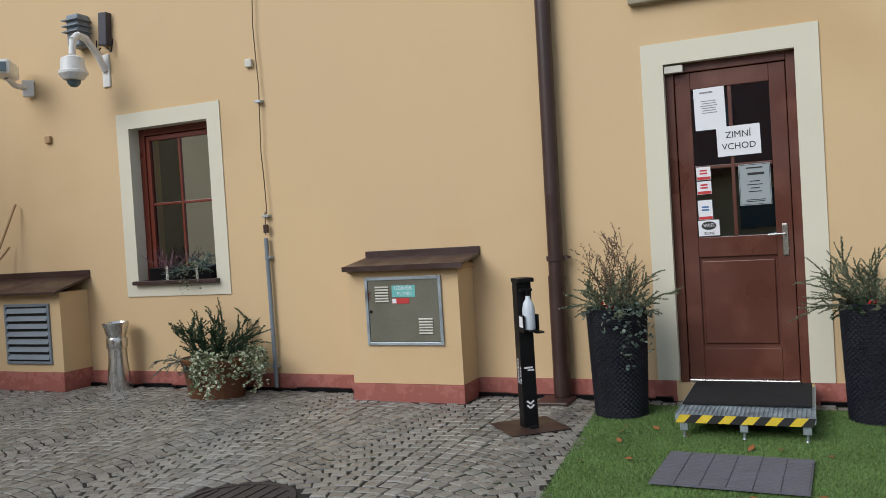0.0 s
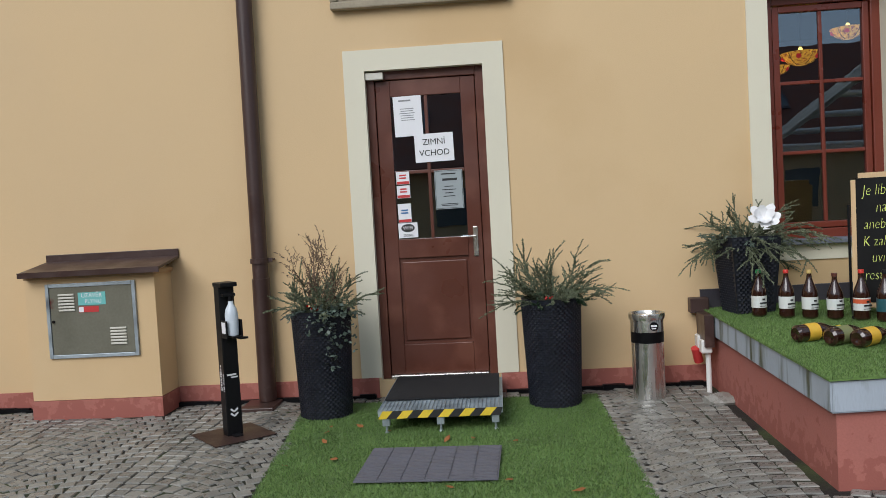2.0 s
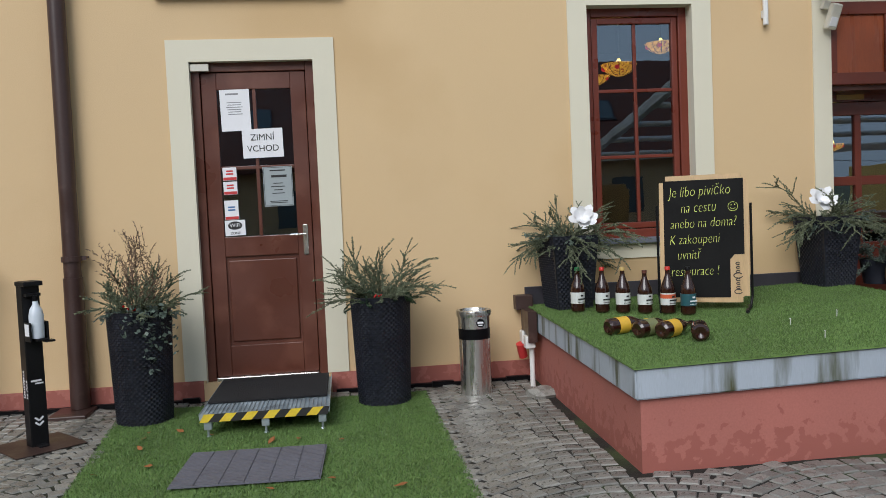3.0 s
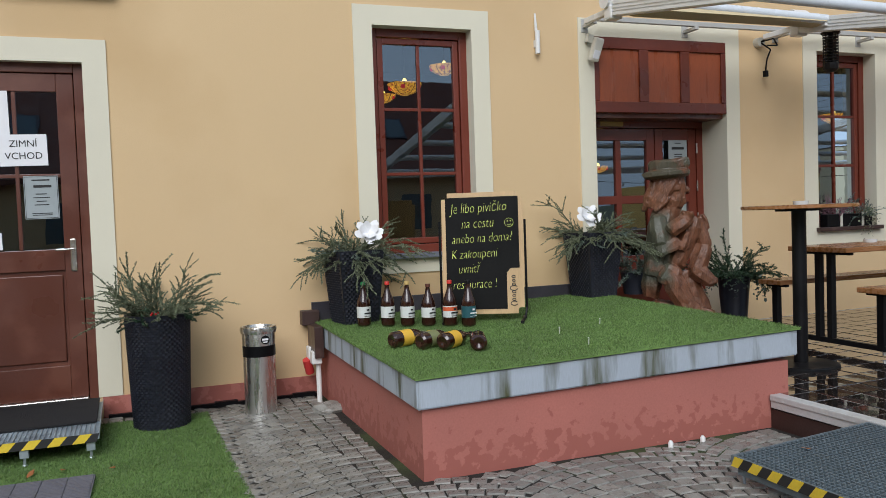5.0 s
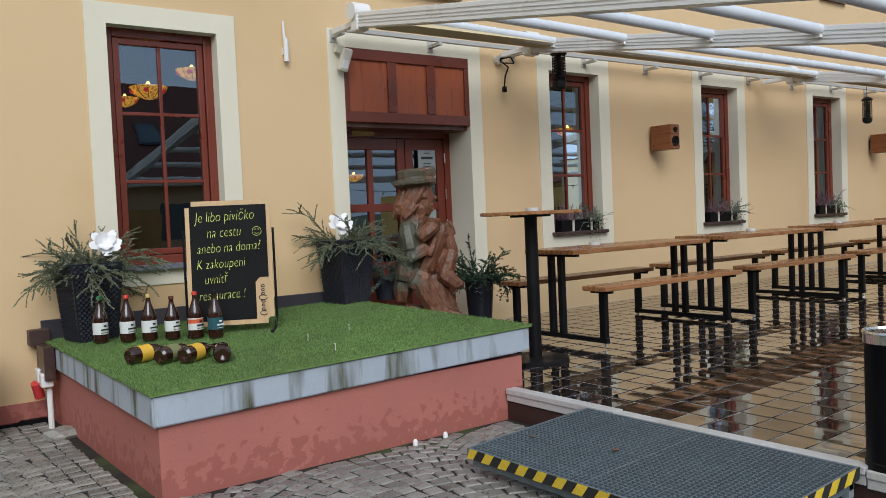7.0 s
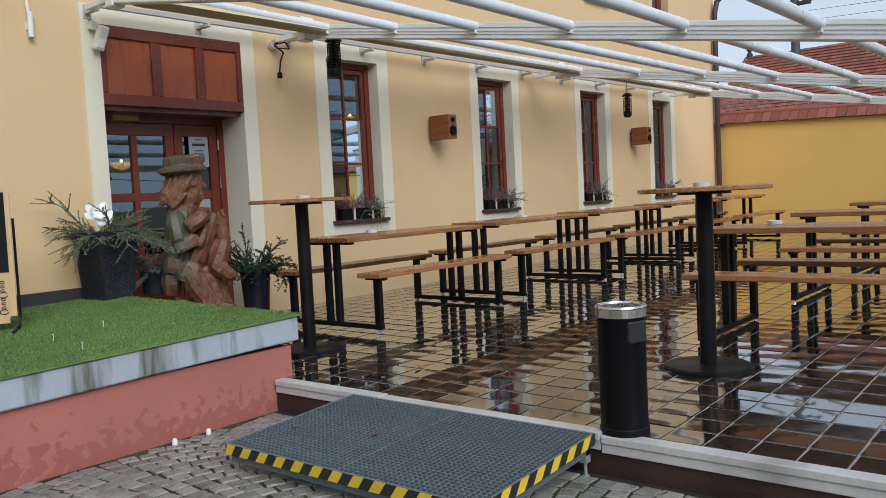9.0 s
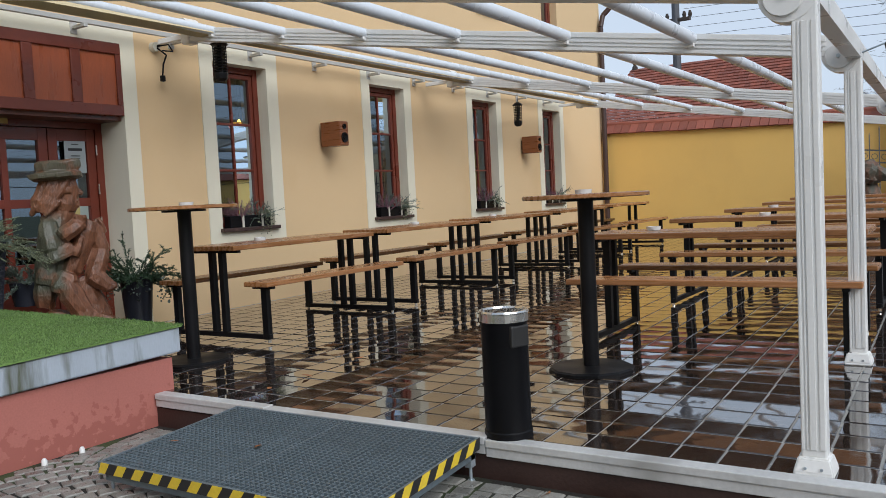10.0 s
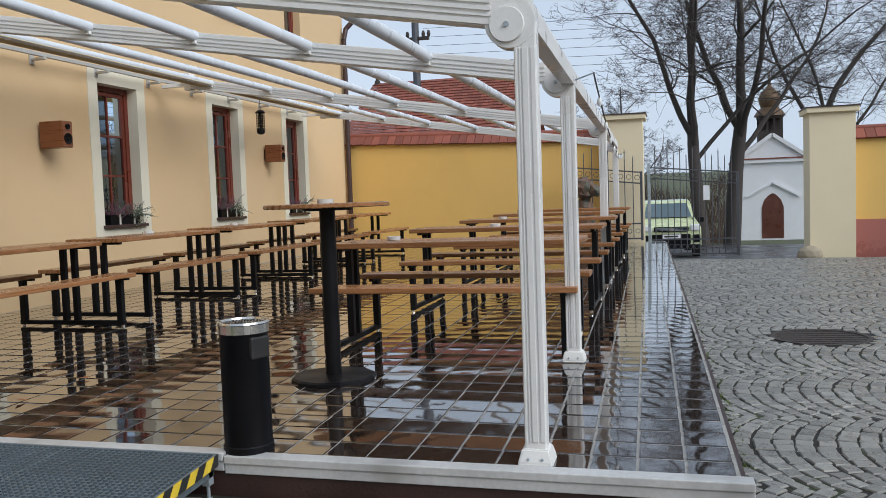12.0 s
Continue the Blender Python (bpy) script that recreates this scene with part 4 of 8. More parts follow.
# ---------------------------------------------------------------- picnic tables
def picnic_table(along_x, label, group):
    """Two metres long, seats on both sides, origin on the floor under the middle."""
    o = thing("picnic_table", label, "picnic table", group=group)
    pm = "plank" if along_x else "plank_y"
    f = (lambda bm, a, b, c, d, e, g, v: box(bm, a, b, c, d, e, g, v)) if along_x else (lambda bm, a, b, c, d, e, g, v: box(bm, c, d, a, b, e, g, v))
    for k in range(3):
        yy = -0.297 + 0.199 * k
        part("top_plank", f(B(), -0.945, 0.945, yy, yy + 0.195, 0.752, 0.792, 0.006), pm, o)
    for sgn in (-1, 1):
        yy = sgn * 0.515
        part("bench_seat", f(B(), -0.945, 0.945, yy - 0.13, yy + 0.13, 0.458, 0.498, 0.007), pm, o)
    for ex in (-0.85, 0.85):
        fr = B()
        f(fr, ex - 0.02, ex + 0.02, -0.57, 0.57, 0.025, 0.065, 0.003)
        part("foot_bar", fr, "black", o)
        for sgn in (-1, 1):
            part("bench_leg", f(B(), ex - 0.025, ex + 0.025, sgn * 0.53 - 0.03, sgn * 0.53 + 0.03, 0.024, 0.458, 0.003), "black", o)
            part("bench_bracket", f(B(), ex - 0.02, ex + 0.02, sgn * 0.515 - 0.11, sgn * 0.515 + 0.11, 0.436, 0.4575, 0.002), "black", o)
            part("table_leg", f(B(), ex - 0.025, ex + 0.025, sgn * 0.06 - 0.025, sgn * 0.06 + 0.025, 0.0655, 0.752, 0.003), "black", o)
            ft = B()
            p = (ex, sgn * 0.545) if along_x else (sgn * 0.545, ex)
            rod(ft, (*p, -0.003), (*p, 0.025), 0.016, 0.012, 10)
            part("levelling_foot", ft, "chrome", o)
        part("table_bracket", f(B(), ex - 0.02, ex + 0.02, -0.26, 0.26, 0.729, 0.7515, 0.002), "black", o)
    return o


t0 = picnic_table(True, "wet wooden picnic table with black steel frame beside the facade", "picnic tables along the wall")
for k in range(5):
    x, y = 6.37 + 2.125 * k, 4.83
    p = pose(x, y, terrace_z(x, y), 0, 0, rnd.uniform(-0.4, 0.4))
    if k == 0:
        t0.matrix_basis = p
    else:
        copy_thing(t0, p)
t1 = picnic_table(False, "wet wooden picnic table with black steel frame across the terrace", "picnic tables across the terrace")
for k in range(5):
    x, y = 6.72 + 2.10 * k, 0.97
    p = pose(x, y, terrace_z(x, y), 0, 0, rnd.uniform(-0.4, 0.4))
    if k == 0:
        t1.matrix_basis = p
    else:
        copy_thing(t1, p)


def bar_table(x, y, up=0.0):
    z = terrace_z(x, y)
    o = thing("bar_table", "tall round bar table with wooden top and black steel column", "bar table", (x, y, z), "bar tables")
    bm = B()
    lathe(bm, [(0.385, 1.085 + up), (0.395, 1.09 + up), (0.395, 1.108 + up), (0.385, 1.113 + up)], 40)
    part("tabletop", bm, "plank", o, smooth=True)
    bm = B()
    lathe(bm, [(0.05, 0.02), (0.05, 1.07 + up)], 20)
    lathe(bm, [(0.16, 1.068 + up), (0.16, 1.084 + up)], 20)
    part("column", bm, "black", o, smooth=True)
    bm = B()
    lathe(bm, [(0.27, -0.006), (0.27, 0.012), (0.255, 0.022), (0.05, 0.028)], 12)
    part("base_plate", bm, "black", o)
    a = thing("ashtray", "small clear glass ashtray on the bar table", "ashtray", (x + 0.05, y + 0.03, z + 1.112 + up), "ashtrays")
    bm = B()
    lathe(bm, [(0.05, 0), (0.055, 0.028), (0.045, 0.028), (0.04, 0.008), (0.001, 0.008)], 16)
    part("bowl", bm, "lamp_glass", a, smooth=True)


bar_table(4.86, 4.42, 0.055)
bar_table(5.55, 1.52)
for x, y in ((6.2, 5.0), (8.7, 4.98), (10.6, 4.99), (6.8, 1.5), (8.8, 1.1), (10.8, 1.4)):
    a = thing("ashtray", "small clear glass ashtray on the picnic table", "ashtray", (x, y, terrace_z(x, y) + 0.791), "ashtrays")
    bm = B()
    lathe(bm, [(0.05, 0), (0.055, 0.028), (0.045, 0.028), (0.04, 0.008), (0.001, 0.008)], 16)
    part("bowl", bm, "lamp_glass", a, smooth=True)

x, y = 4.17, 1.385
o = thing("litter_bin", "black cylindrical litter bin with steel ashtray grid on top", "litter bin", pose(x, y, terrace_z(x, y)) @ Matrix.Scale(1.03, 4))
bm = B()
lathe(bm, [(0.114, -0.003), (0.114, 0.03), (0.109, 0.036), (0.109, 0.545), (0.112, 0.55)], 36)
body = part("body", bm, "plastic", o, smooth=True)
bm = B()
lathe(bm, [(0.115, 0.545), (0.115, 0.582), (0.12, 0.588), (0.116, 0.596), (0.107, 0.596), (0.103, 0.588), (0.001, 0.588)], 36)
part("ashtray_rim", bm, "steel", o, "perforated steel ashtray rim", smooth=True)
# Raised black discs; their colour stands in for the shaded holes.
bm = B()
for i in range(-6, 7):
    for j in range(-6, 7):
        if i * i + j * j < 38:
            rod(bm, (i * 0.0152, j * 0.0152, 0.587), (i * 0.0152, j * 0.0152, 0.5895), 0.004, 0.004, 6)
part("grid_holes", bm, "plastic", o)
# No hole is cut: a proud black block gives the opening's darkness.
bm = B()
box(bm, -0.052, 0.052, -0.025, 0.04, 0.40, 0.50, 0.008)
flap = part("throw_in_hood", bm, "ink", o, at=pose(-0.033, -0.083, 0.03, 0, 0, -22), label="black block standing in for the shaded throw-in opening")

# ---------------------------------------------------------------- step ramp to the terrace
ramp = thing("grating_ramp", "galvanised grating ramp with yellow-black warning tape", "ramp")
RX0, RX1, RY0, RY1, RZ = 3.115, 4.04, 1.475, 3.11, 0.182
ramp.matrix_basis = Matrix.Translation(((RX0 + RX1) / 2, 0, RZ)) @ Matrix.Rotation(radians(-3.4), 4, "Y") @ Matrix.Translation((-(RX0 + RX1) / 2, 0, -RZ))
n = 52
bar_me = finish("bearing_bar", box(B(), RX0 + 0.012, RX1 - 0.012, -0.0018, 0.0018, RZ - 0.035, RZ), "grating")
for i in range(n + 1):
    ob = new("bearing_bar", bar_me)
    ob.parent, ob.location = ramp, (0, RY0 + 0.014 + (RY1 - RY0 - 0.028) * i / n, 0)
bar_me = finish("cross_bar", box(B(), -0.0018, 0.0018, RY0 + 0.012, RY1 - 0.012, RZ - 0.022, RZ + 0.0015), "grating")
for i in range(33):
    ob = new("cross_bar", bar_me)
    ob.parent, ob.location = ramp, (RX0 + 0.014 + (RX1 - RX0 - 0.028) * i / 32, 0, 0)
bm = B()
box(bm, RX0, RX0 + 0.012, RY0, RY1, RZ - 0.05, RZ + 0.004)
box(bm, RX1 - 0.012, RX1, RY0, RY1, RZ - 0.05, RZ + 0.003)
box(bm, RX0 + 0.012, RX1 - 0.012, RY0, RY0 + 0.012, RZ - 0.05, RZ + 0.003)
box(bm, RX0 + 0.012, RX1 - 0.012, RY1 - 0.012, RY1, RZ - 0.05, RZ + 0.003)
box(bm, RX0 + 0.012, RX1 - 0.012, (RY0 + RY1) / 2 - 0.004, (RY0 + RY1) / 2 + 0.004, RZ - 0.05, RZ + 0.001)
box(bm, RX0 + 0.02, RX0 + 0.06, RY0 + 0.02, RY1 - 0.02, RZ - 0.095, RZ - 0.055)
box(bm, RX0 + 0.06, RX1 - 0.02, RY0 + 0.02, RY0 + 0.06, RZ - 0.095, RZ - 0.055)
box(bm, RX0 + 0.06, RX1 - 0.02, RY1 - 0.06, RY1 - 0.02, RZ - 0.095, RZ - 0.055)
part("ramp_frame", bm, "grating", ramp)


def tape(parent, a, b, z0, z1, out, seed):
    """Alternate yellow and black slanted strips along the edge from a to b."""
    a, b, out = Vector(a), Vector(b), Vector(out)
    d = (b - a)
    n = max(4, int(d.length / 0.065))
    for k, mt in ((0, "yellow"), (1, "ink")):
        for i in range(n):
            if i % 2 != k:
                continue
            bm = B()
            u0, u1 = i / n, (i + 1) / n
            sl = 0.45 / n
            p = [a + d * max(0, u0 - sl * 0.5), a + d * min(1, u1 - sl * 0.5), a + d * min(1, u1 + sl), a + d * min(1, u0 + sl)]
            lo = [bm.verts.new(q + out * 0.0 + Vector((0, 0, zz))) for q, zz in zip(p, (z0, z0, z1, z1))]
            hi = [bm.verts.new(q + out * 0.002 + Vector((0, 0, zz))) for q, zz in zip(p, (z0, z0, z1, z1))]
            bm.faces.new(hi)
            for q in range(4):
                bm.faces.new((lo[q], lo[(q + 1) % 4], hi[(q + 1) % 4], hi[q]))
            part("tape_stripe", bm, mt, parent)


tape(ramp, (RX0 - 0.001, RY1, 0), (RX0 - 0.001, RY0, 0), RZ - 0.052, RZ + 0.003, (-1, 0, 0), 1)
tape(ramp, (RX0, RY0 - 0.001, 0), (RX1, RY0 - 0.001, 0), RZ - 0.052, RZ + 0.003, (0, -1, 0), 2)
for x in (RX0 + 0.04, RX1 - 0.04):
    for y in (RY0 + 0.04, RY1 - 0.04):
        bm = B()
        lift = 0.026 if x < 3.5 else -0.026
        box(bm, x - 0.02, x + 0.02, y - 0.02, y + 0.02, 0.075 + lift, RZ - 0.05, 0.003)
        rod(bm, (x, y, 0.005 + lift), (x, y, 0.08 + lift), 0.008)
        rod(bm, (x, y, -0.004 + lift), (x, y, 0.012 + lift), 0.022, 0.016)
        part("leg", bm, "zinc", ramp)

# ---------------------------------------------------------------- entrance step, mats
step = thing("door_step", "steel grating step with bristle mat and warning tape", "step")
SXa, SXb, SYa, SYb, SZ = -0.722, 0.110, 5.19, 6.24, 0.168
bm = B()
box(bm, SXa, SXb, SYa, SYb, SZ - 0.04, SZ - 0.02)
for i in range(31):
    x = SXa + (SXb - SXa) * i / 30
    box(bm, x - 0.002, x + 0.002, SYa, SYb, SZ - 0.02, SZ)
for i in range(12):
    y = SYa + 0.03 * i
    box(bm, SXa, SXb, y, y + 0.003, SZ - 0.02, SZ - 0.003)
part("grating", bm, "zinc", step)
tape(step, (SXa, SYa - 0.001, 0), (SXb, SYa - 0.001, 0), SZ - 0.055, SZ - 0.003, (0, -1, 0), 3)
for x in (SXa + 0.05, (SXa + SXb) / 2, SXb - 0.05):
    bm = B()
    box(bm, x - 0.025, x + 0.025, SYa + 0.01, SYa + 0.05, 0.06, SZ - 0.04, 0.003)
    rod(bm, (x, SYa + 0.03, 0.01), (x, SYa + 0.03, 0.06), 0.008)
    rod(bm, (x, SYa + 0.03, 0.009), (x, SYa + 0.03, 0.02), 0.018, 0.012)
    part("leg", bm, "zinc", step)
    part("leg", box(B(), x - 0.025, x + 0.025, SYb - 0.06, SYb - 0.02, 0.01, SZ - 0.04), "zinc", step)
bm = B()
box(bm, SXa + 0.01, SXb - 0.02, SYa + 0.28, SYb - 0.005, SZ, SZ + 0.014, 0.004)
mat_ob = solid("doormat", bm, "doormat", "black bristle doormat on the steel step", "doormat")
rm = thing("rubber_mat", "grey ribbed rubber tile mat lying on the turf", "mat", pose(-0.311, 4.465, 0.026, 0, 0, -2.0) @ Matrix.Diagonal((0.968, 1.06, 1, 1)))
bm = B()
box(bm, -0.41, 0.41, -0.295, 0.295, 0.0, 0.006)
part("mat_base", bm, "rubbermat", rm)
for i in range(6):
    bm = B()
    x = -0.405 + 0.1355 * i
    for j in range(23):
        y = -0.29 + 0.0253 * j
        box(bm, x, x + 0.128, y, y + 0.019, 0.006, 0.012)
    part("mat_tile", bm, "rubbermat", rm)

# ---------------------------------------------------------------- planting
def sprays(n, spread, length, up, seed, droop=0.5, needle=0.030, dens=330, start=0.05):
    """Curved twigs set with short flat needles; vertices and faces, origin at the soil."""
    r = random.Random(seed)
    V, F = [], []

    def leaf(p, d, w, l):
        side = d.cross(Vector((r.uniform(-1, 1), r.uniform(-1, 1), r.uniform(-1, 1))))
        if side.length < 1e-4:
            return
        side.normalize()
        k = len(V)
        V.extend((p - side * w, p + side * w, p + d * l))
        F.append((k, k + 1, k + 2))

    def twig(p, d, l, w, depth):
        steps = max(4, int(l / 0.025))
        q = p.copy()
        for i in range(steps):
            d = (d + Vector((r.uniform(-0.12, 0.12), r.uniform(-0.12, 0.12), r.uniform(-0.10, 0.10) - droop * 0.06))).normalized()
            q2 = q + d * (l / steps)
            side = d.cross(Vector((0, 0, 1)))
            side = side.normalized() * w if side.length > 1e-4 else Vector((w, 0, 0))
            k = len(V)
            V.extend((q - side, q + side, q2 + side * 0.8, q2 - side * 0.8))
            F.append((k, k + 1, k + 2, k + 3))
            for _ in range(max(2, int(dens * l / steps))):
                dd = (d * r.uniform(0.3, 1.0) + Vector((r.uniform(-1, 1), r.uniform(-1, 1), r.uniform(-0.7, 0.8)))).normalized()
                leaf(q.lerp(q2, r.random()), dd, 0.0045, needle * r.uniform(0.6, 1.3) * (1 - 0.4 * i / steps))
            if depth and i > 0 and r.random() < 0.75:
                twig(q2, (d + Vector((r.uniform(-1, 1), r.uniform(-1, 1), r.uniform(-0.4, 0.5))) * 0.8).normalized(), l * r.uniform(0.2, 0.42), w * 0.7, depth - 1)
            q = q2

    for i in range(n):
        a = 2 * math.pi * (i + r.random()) / n
        e = r.uniform(*up)
        d = Vector((math.cos(a) * math.cos(e), math.sin(a) * math.cos(e), math.sin(e)))
        twig(Vector((math.cos(a) * spread * r.random(), math.sin(a) * spread * r.random(), -start * r.random())), d, length * r.uniform(0.6, 1.15), 0.0028, 1)
    return V, F


def ivy(n, spread, hang, seed, size=0.03, lo=(0, 0)):
    r = random.Random(seed)
    V, F = [], []
    for i in range(n):
        a = r.uniform(*lo) if lo != (0, 0) else r.uniform(0, 2 * math.pi)
        p = Vector((math.cos(a) * spread * 0.8, math.sin(a) * spread * 0.8, 0.02))
        d = Vector((math.cos(a), math.sin(a), 0.4)) * 0.03
        for k in range(int(hang / 0.025 * r.uniform(0.5, 1.1))):
            p = p + d + Vector((r.uniform(-0.012, 0.012), r.uniform(-0.012, 0.012), 0))
            d = d * 0.72 + Vector((0, 0, -0.010))
            for _ in range(2):
                q = p + Vector((r.uniform(-0.03, 0.03), r.uniform(-0.03, 0.03), r.uniform(-0.02, 0.02)))
                u = Vector((r.uniform(-1, 1), r.uniform(-1, 1), r.uniform(-0.3, 0.6))).normalized()
                w = u.cross(Vector((r.uniform(-1, 1), r.uniform(-1, 1), r.uniform(-1, 1)))).normalized()
                s = size * r.uniform(0.6, 1.2)
                b = len(V)
                V.extend((q, q + u * s * 0.5 + w * s * 0.5, q + u * s, q + u * s * 0.5 - w * s * 0.5))
                F.append((b, b + 1, b + 2, b + 3))
    return V, F


def woven(bm, prof, seg, zstep, cell, rounded):
    """Raised woven bricks over a round or square planter whose outline is prof(z) -> half-width."""
    z, row = 0.012, 0
    top = rounded[1]
    while z < top - 0.01:
        r = prof(z)
        k = int(2 * math.pi * r / cell)
        for i in range(k):
            a = 2 * math.pi * (i + 0.5 * (row % 2)) / k
            m = Matrix.Translation((r * math.cos(a), r * math.sin(a), z)) @ Matrix.Rotation(a, 4, "Z")
            h, w = zstep * 0.42, 2 * math.pi * r / k * 0.40
            vv = [bm.verts.new(m @ Vector(q)) for q in ((0.0, -w, -h), (0.0, w, -h), (0.0, w, h), (0.0, -w, h), (0.008, 0, -h * 0.7), (0.008, 0, h * 0.7))]
            bm.faces.new((vv[0], vv[4], vv[5], vv[3]))
            bm.faces.new((vv[4], vv[1], vv[2], vv[5]))
        z += zstep
        row += 1
    return bm


def round_planter(x, y, z, seed, label, kind):
    o = thing("planter", label, "planter", (x, y, z), "round woven planters")
    prof = lambda h: 0.185 + 0.030 * h / 0.78
    bm = B()
    lathe(bm, [(0.175, 0.0), (prof(0.02), 0.012), (prof(0.4), 0.4), (prof(0.78), 0.78), (prof(0.78) + 0.004, 0.79), (prof(0.78) - 0.015, 0.79), (0.19, 0.72), (0.001, 0.72)], 40)
    part("pot", bm, "rattan", o, smooth=True)
    part("weave", woven(B(), prof, 40, 0.017, 0.036, (0, 0.78)), "rattan", o, "woven anthracite strands")
    V, F = sprays(44 if kind else 36, 0.13, 0.40 if kind else 0.33, (0.25, 1.2) if kind else (0.35, 1.35), seed, droop=0.55, needle=0.017, dens=460)
    f = raw("foliage", V, F, "conifer", o)
    f.matrix_basis = pose(0, 0, 0.76)
    V, F = sprays(16, 0.14, 0.2, (0.0, 0.6), seed + 1, droop=1.2)
    f = raw("foliage", V, F, "bluegreen" if not kind else "spruce", o)
    f.matrix_basis = pose(0, 0, 0.78)
    if not kind:
        V, F = sprays(8, 0.1, 0.5, (0.9, 1.4), seed + 2, droop=0.0, dens=90)
        f = raw("twig_spray", V, F, "dry", o)
        f.matrix_basis = pose(0, 0, 0.76)
        V, F = ivy(7, 0.2, 0.42, seed, 0.035, (-1.6, -0.4))
        f = raw("ivy", V, F, "bluegreen", o)
        f.matrix_basis = pose(0, 0, 0.78)
    bm = B()
    r = random.Random(seed)
    for _ in range(5):
        bmesh.ops.create_icosphere(bm, subdivisions=1, radius=0.009, matrix=Matrix.Translation((r.uniform(-0.05, 0.05), -0.2 + r.uniform(-0.01, 0.02), 0.80 + r.uniform(0, 0.1 if not kind else 0.01))))
    part("berries", bm, "berry", o, "red berries")
    return o


round_planter(-1.20, 5.80, 0.010, 31, "tall round anthracite woven planter with conifer and ivy", 0)
round_planter(0.50, 5.88, 0.010, 47, "tall round anthracite woven planter with spreading juniper", 1)


def square_planter(x, y, z, rot, seed, label, flower):
    o = thing("planter", label, "planter", pose(x, y, z, 0, 0, rot), "square woven planters")
    bm = B()
    hb, ht, H = 0.14, 0.185, 0.56
    q = [bm.verts.new((sx * w, sy * w, zz)) for zz, w in ((0, hb), (H, ht)) for sx, sy in ((-1, -1), (1, -1), (1, 1), (-1, 1))]
    for f in ((3, 2, 1, 0), (0, 1, 5, 4), (1, 2, 6, 5), (2, 3, 7, 6), (3, 0, 4, 7)):
        bm.faces.new([q[i] for i in f])
    i4 = [bm.verts.new((sx * 0.165, sy * 0.165, H)) for sx, sy in ((-1, -1), (1, -1), (1, 1), (-1, 1))]
    i5 = [bm.verts.new((sx * 0.16, sy * 0.16, H - 0.06)) for sx, sy in ((-1, -1), (1, -1), (1, 1), (-1, 1))]
    for i in range(4):
        bm.faces.new((q[4 + i], q[4 + (i + 1) % 4], i4[(i + 1) % 4], i4[i]))
        bm.faces.new((i4[i], i4[(i + 1) % 4], i5[(i + 1) % 4], i5[i]))
    bm.faces.new(i5)
    part("pot", bm, "rattan", o)
    bm = B()
    for side in range(4):
        rot4 = Matrix.Rotation(side * math.pi / 2, 4, "Z")
        for j in range(30):
            zz = 0.014 + 0.0182 * j
            w = hb + (ht - hb) * zz / H
            k = 9
            for i in range(k):
                u = -w + 2 * w * (i + 0.5 + 0.5 * (j % 2 - 0.5)) / k
                hw, hh = w / k * 0.85, 0.0075
                if abs(u) + hw > w:
                    continue
                vv = [bm.verts.new(rot4 @ Vector(p)) for p in ((u - hw, -w - 0.001, zz - hh), (u, -w - 0.010, zz - hh), (u + hw, -w - 0.001, zz - hh), (u + hw, -w - 0.001, zz + hh), (u, -w - 0.010, zz + hh), (u - hw, -w - 0.001, zz + hh))]
                bm.faces.new((vv[0], vv[1], vv[4], vv[5]))
                bm.faces.new((vv[1], vv[2], vv[3], vv[4]))
    part("weave", bm, "rattan", o, "woven anthracite strands")
    V, F = sprays(44, 0.12, 0.44, (-0.05, 0.95), seed, droop=0.75, needle=0.015, dens=520)
    f = raw("foliage", V, F, "conifer", o)
    f.matrix_basis = pose(0, 0, H - 0.03)
    V, F = sprays(14, 0.12, 0.22, (0.0, 0.6), seed + 1, droop=1.2)
    f = raw("foliage", V, F, "bluegreen", o)
    f.matrix_basis = pose(0, 0, H - 0.02)
    if flower:
        bm = B()
        for i in range(11):
            a = i * 2.4
            rr = 0.055 if i < 6 else 0.034
            m = Matrix.Translation((flower[0], flower[1], H + flower[2])) @ pose(0, 0, 0, 62, 0, -20) @ Matrix.Rotation(a, 4, "Z") @ pose(rr, 0, 0.01 * (i > 5), 0, -25 - 25 * (i > 5), 0)
            v = [bm.verts.new(m @ Vector(p)) for p in ((-0.05, 0, 0), (0.0, -0.042, 0.016), (0.055, -0.024, 0.0), (0.07, 0.005, 0.01), (0.05, 0.027, 0.0), (0.0, 0.042, 0.016))]
            bm.faces.new(v)
        part("flower", bm, "petal", o, "white silk flower", smooth=True)
    return o


p1 = (1.96, 6.02)
square_planter(*p1, stage_z(*p1), 8, 61, "square tapered anthracite planter with juniper and white flower", (0.09, -0.12, 0.13))
p2 = (4.16, 6.10)
square_planter(*p2, stage_z(*p2), 8, 73, "square tapered anthracite planter with evergreen and white flower", (-0.14, -0.12, 0.14))

# small planter behind the carving
x, y = 5.44, 5.80
o = thing("planter", "small dark planter with blue-green evergreen beside the doorway", "planter", (x, y, terrace_z(x, y)))
bm = B()
lathe(bm, [(0.10, 0), (0.125, 0.3), (0.145, 0.55), (0.13, 0.55), (0.125, 0.5), (0.001, 0.5)], 24)
part("pot", bm, "rattan", o, smooth=True)
V, F = sprays(34, 0.13, 0.36, (0.0, 1.2), 88, droop=0.7)
f = raw("foliage", V, F, "spruce", o)
f.matrix_basis = pose(0, 0, 0.53)
V, F = ivy(10, 0.13, 0.4, 15, 0.03)
f = raw("ivy", V, F, "bluegreen", o)
f.matrix_basis = pose(0, 0, 0.55)
x, y = 4.62, 6.15
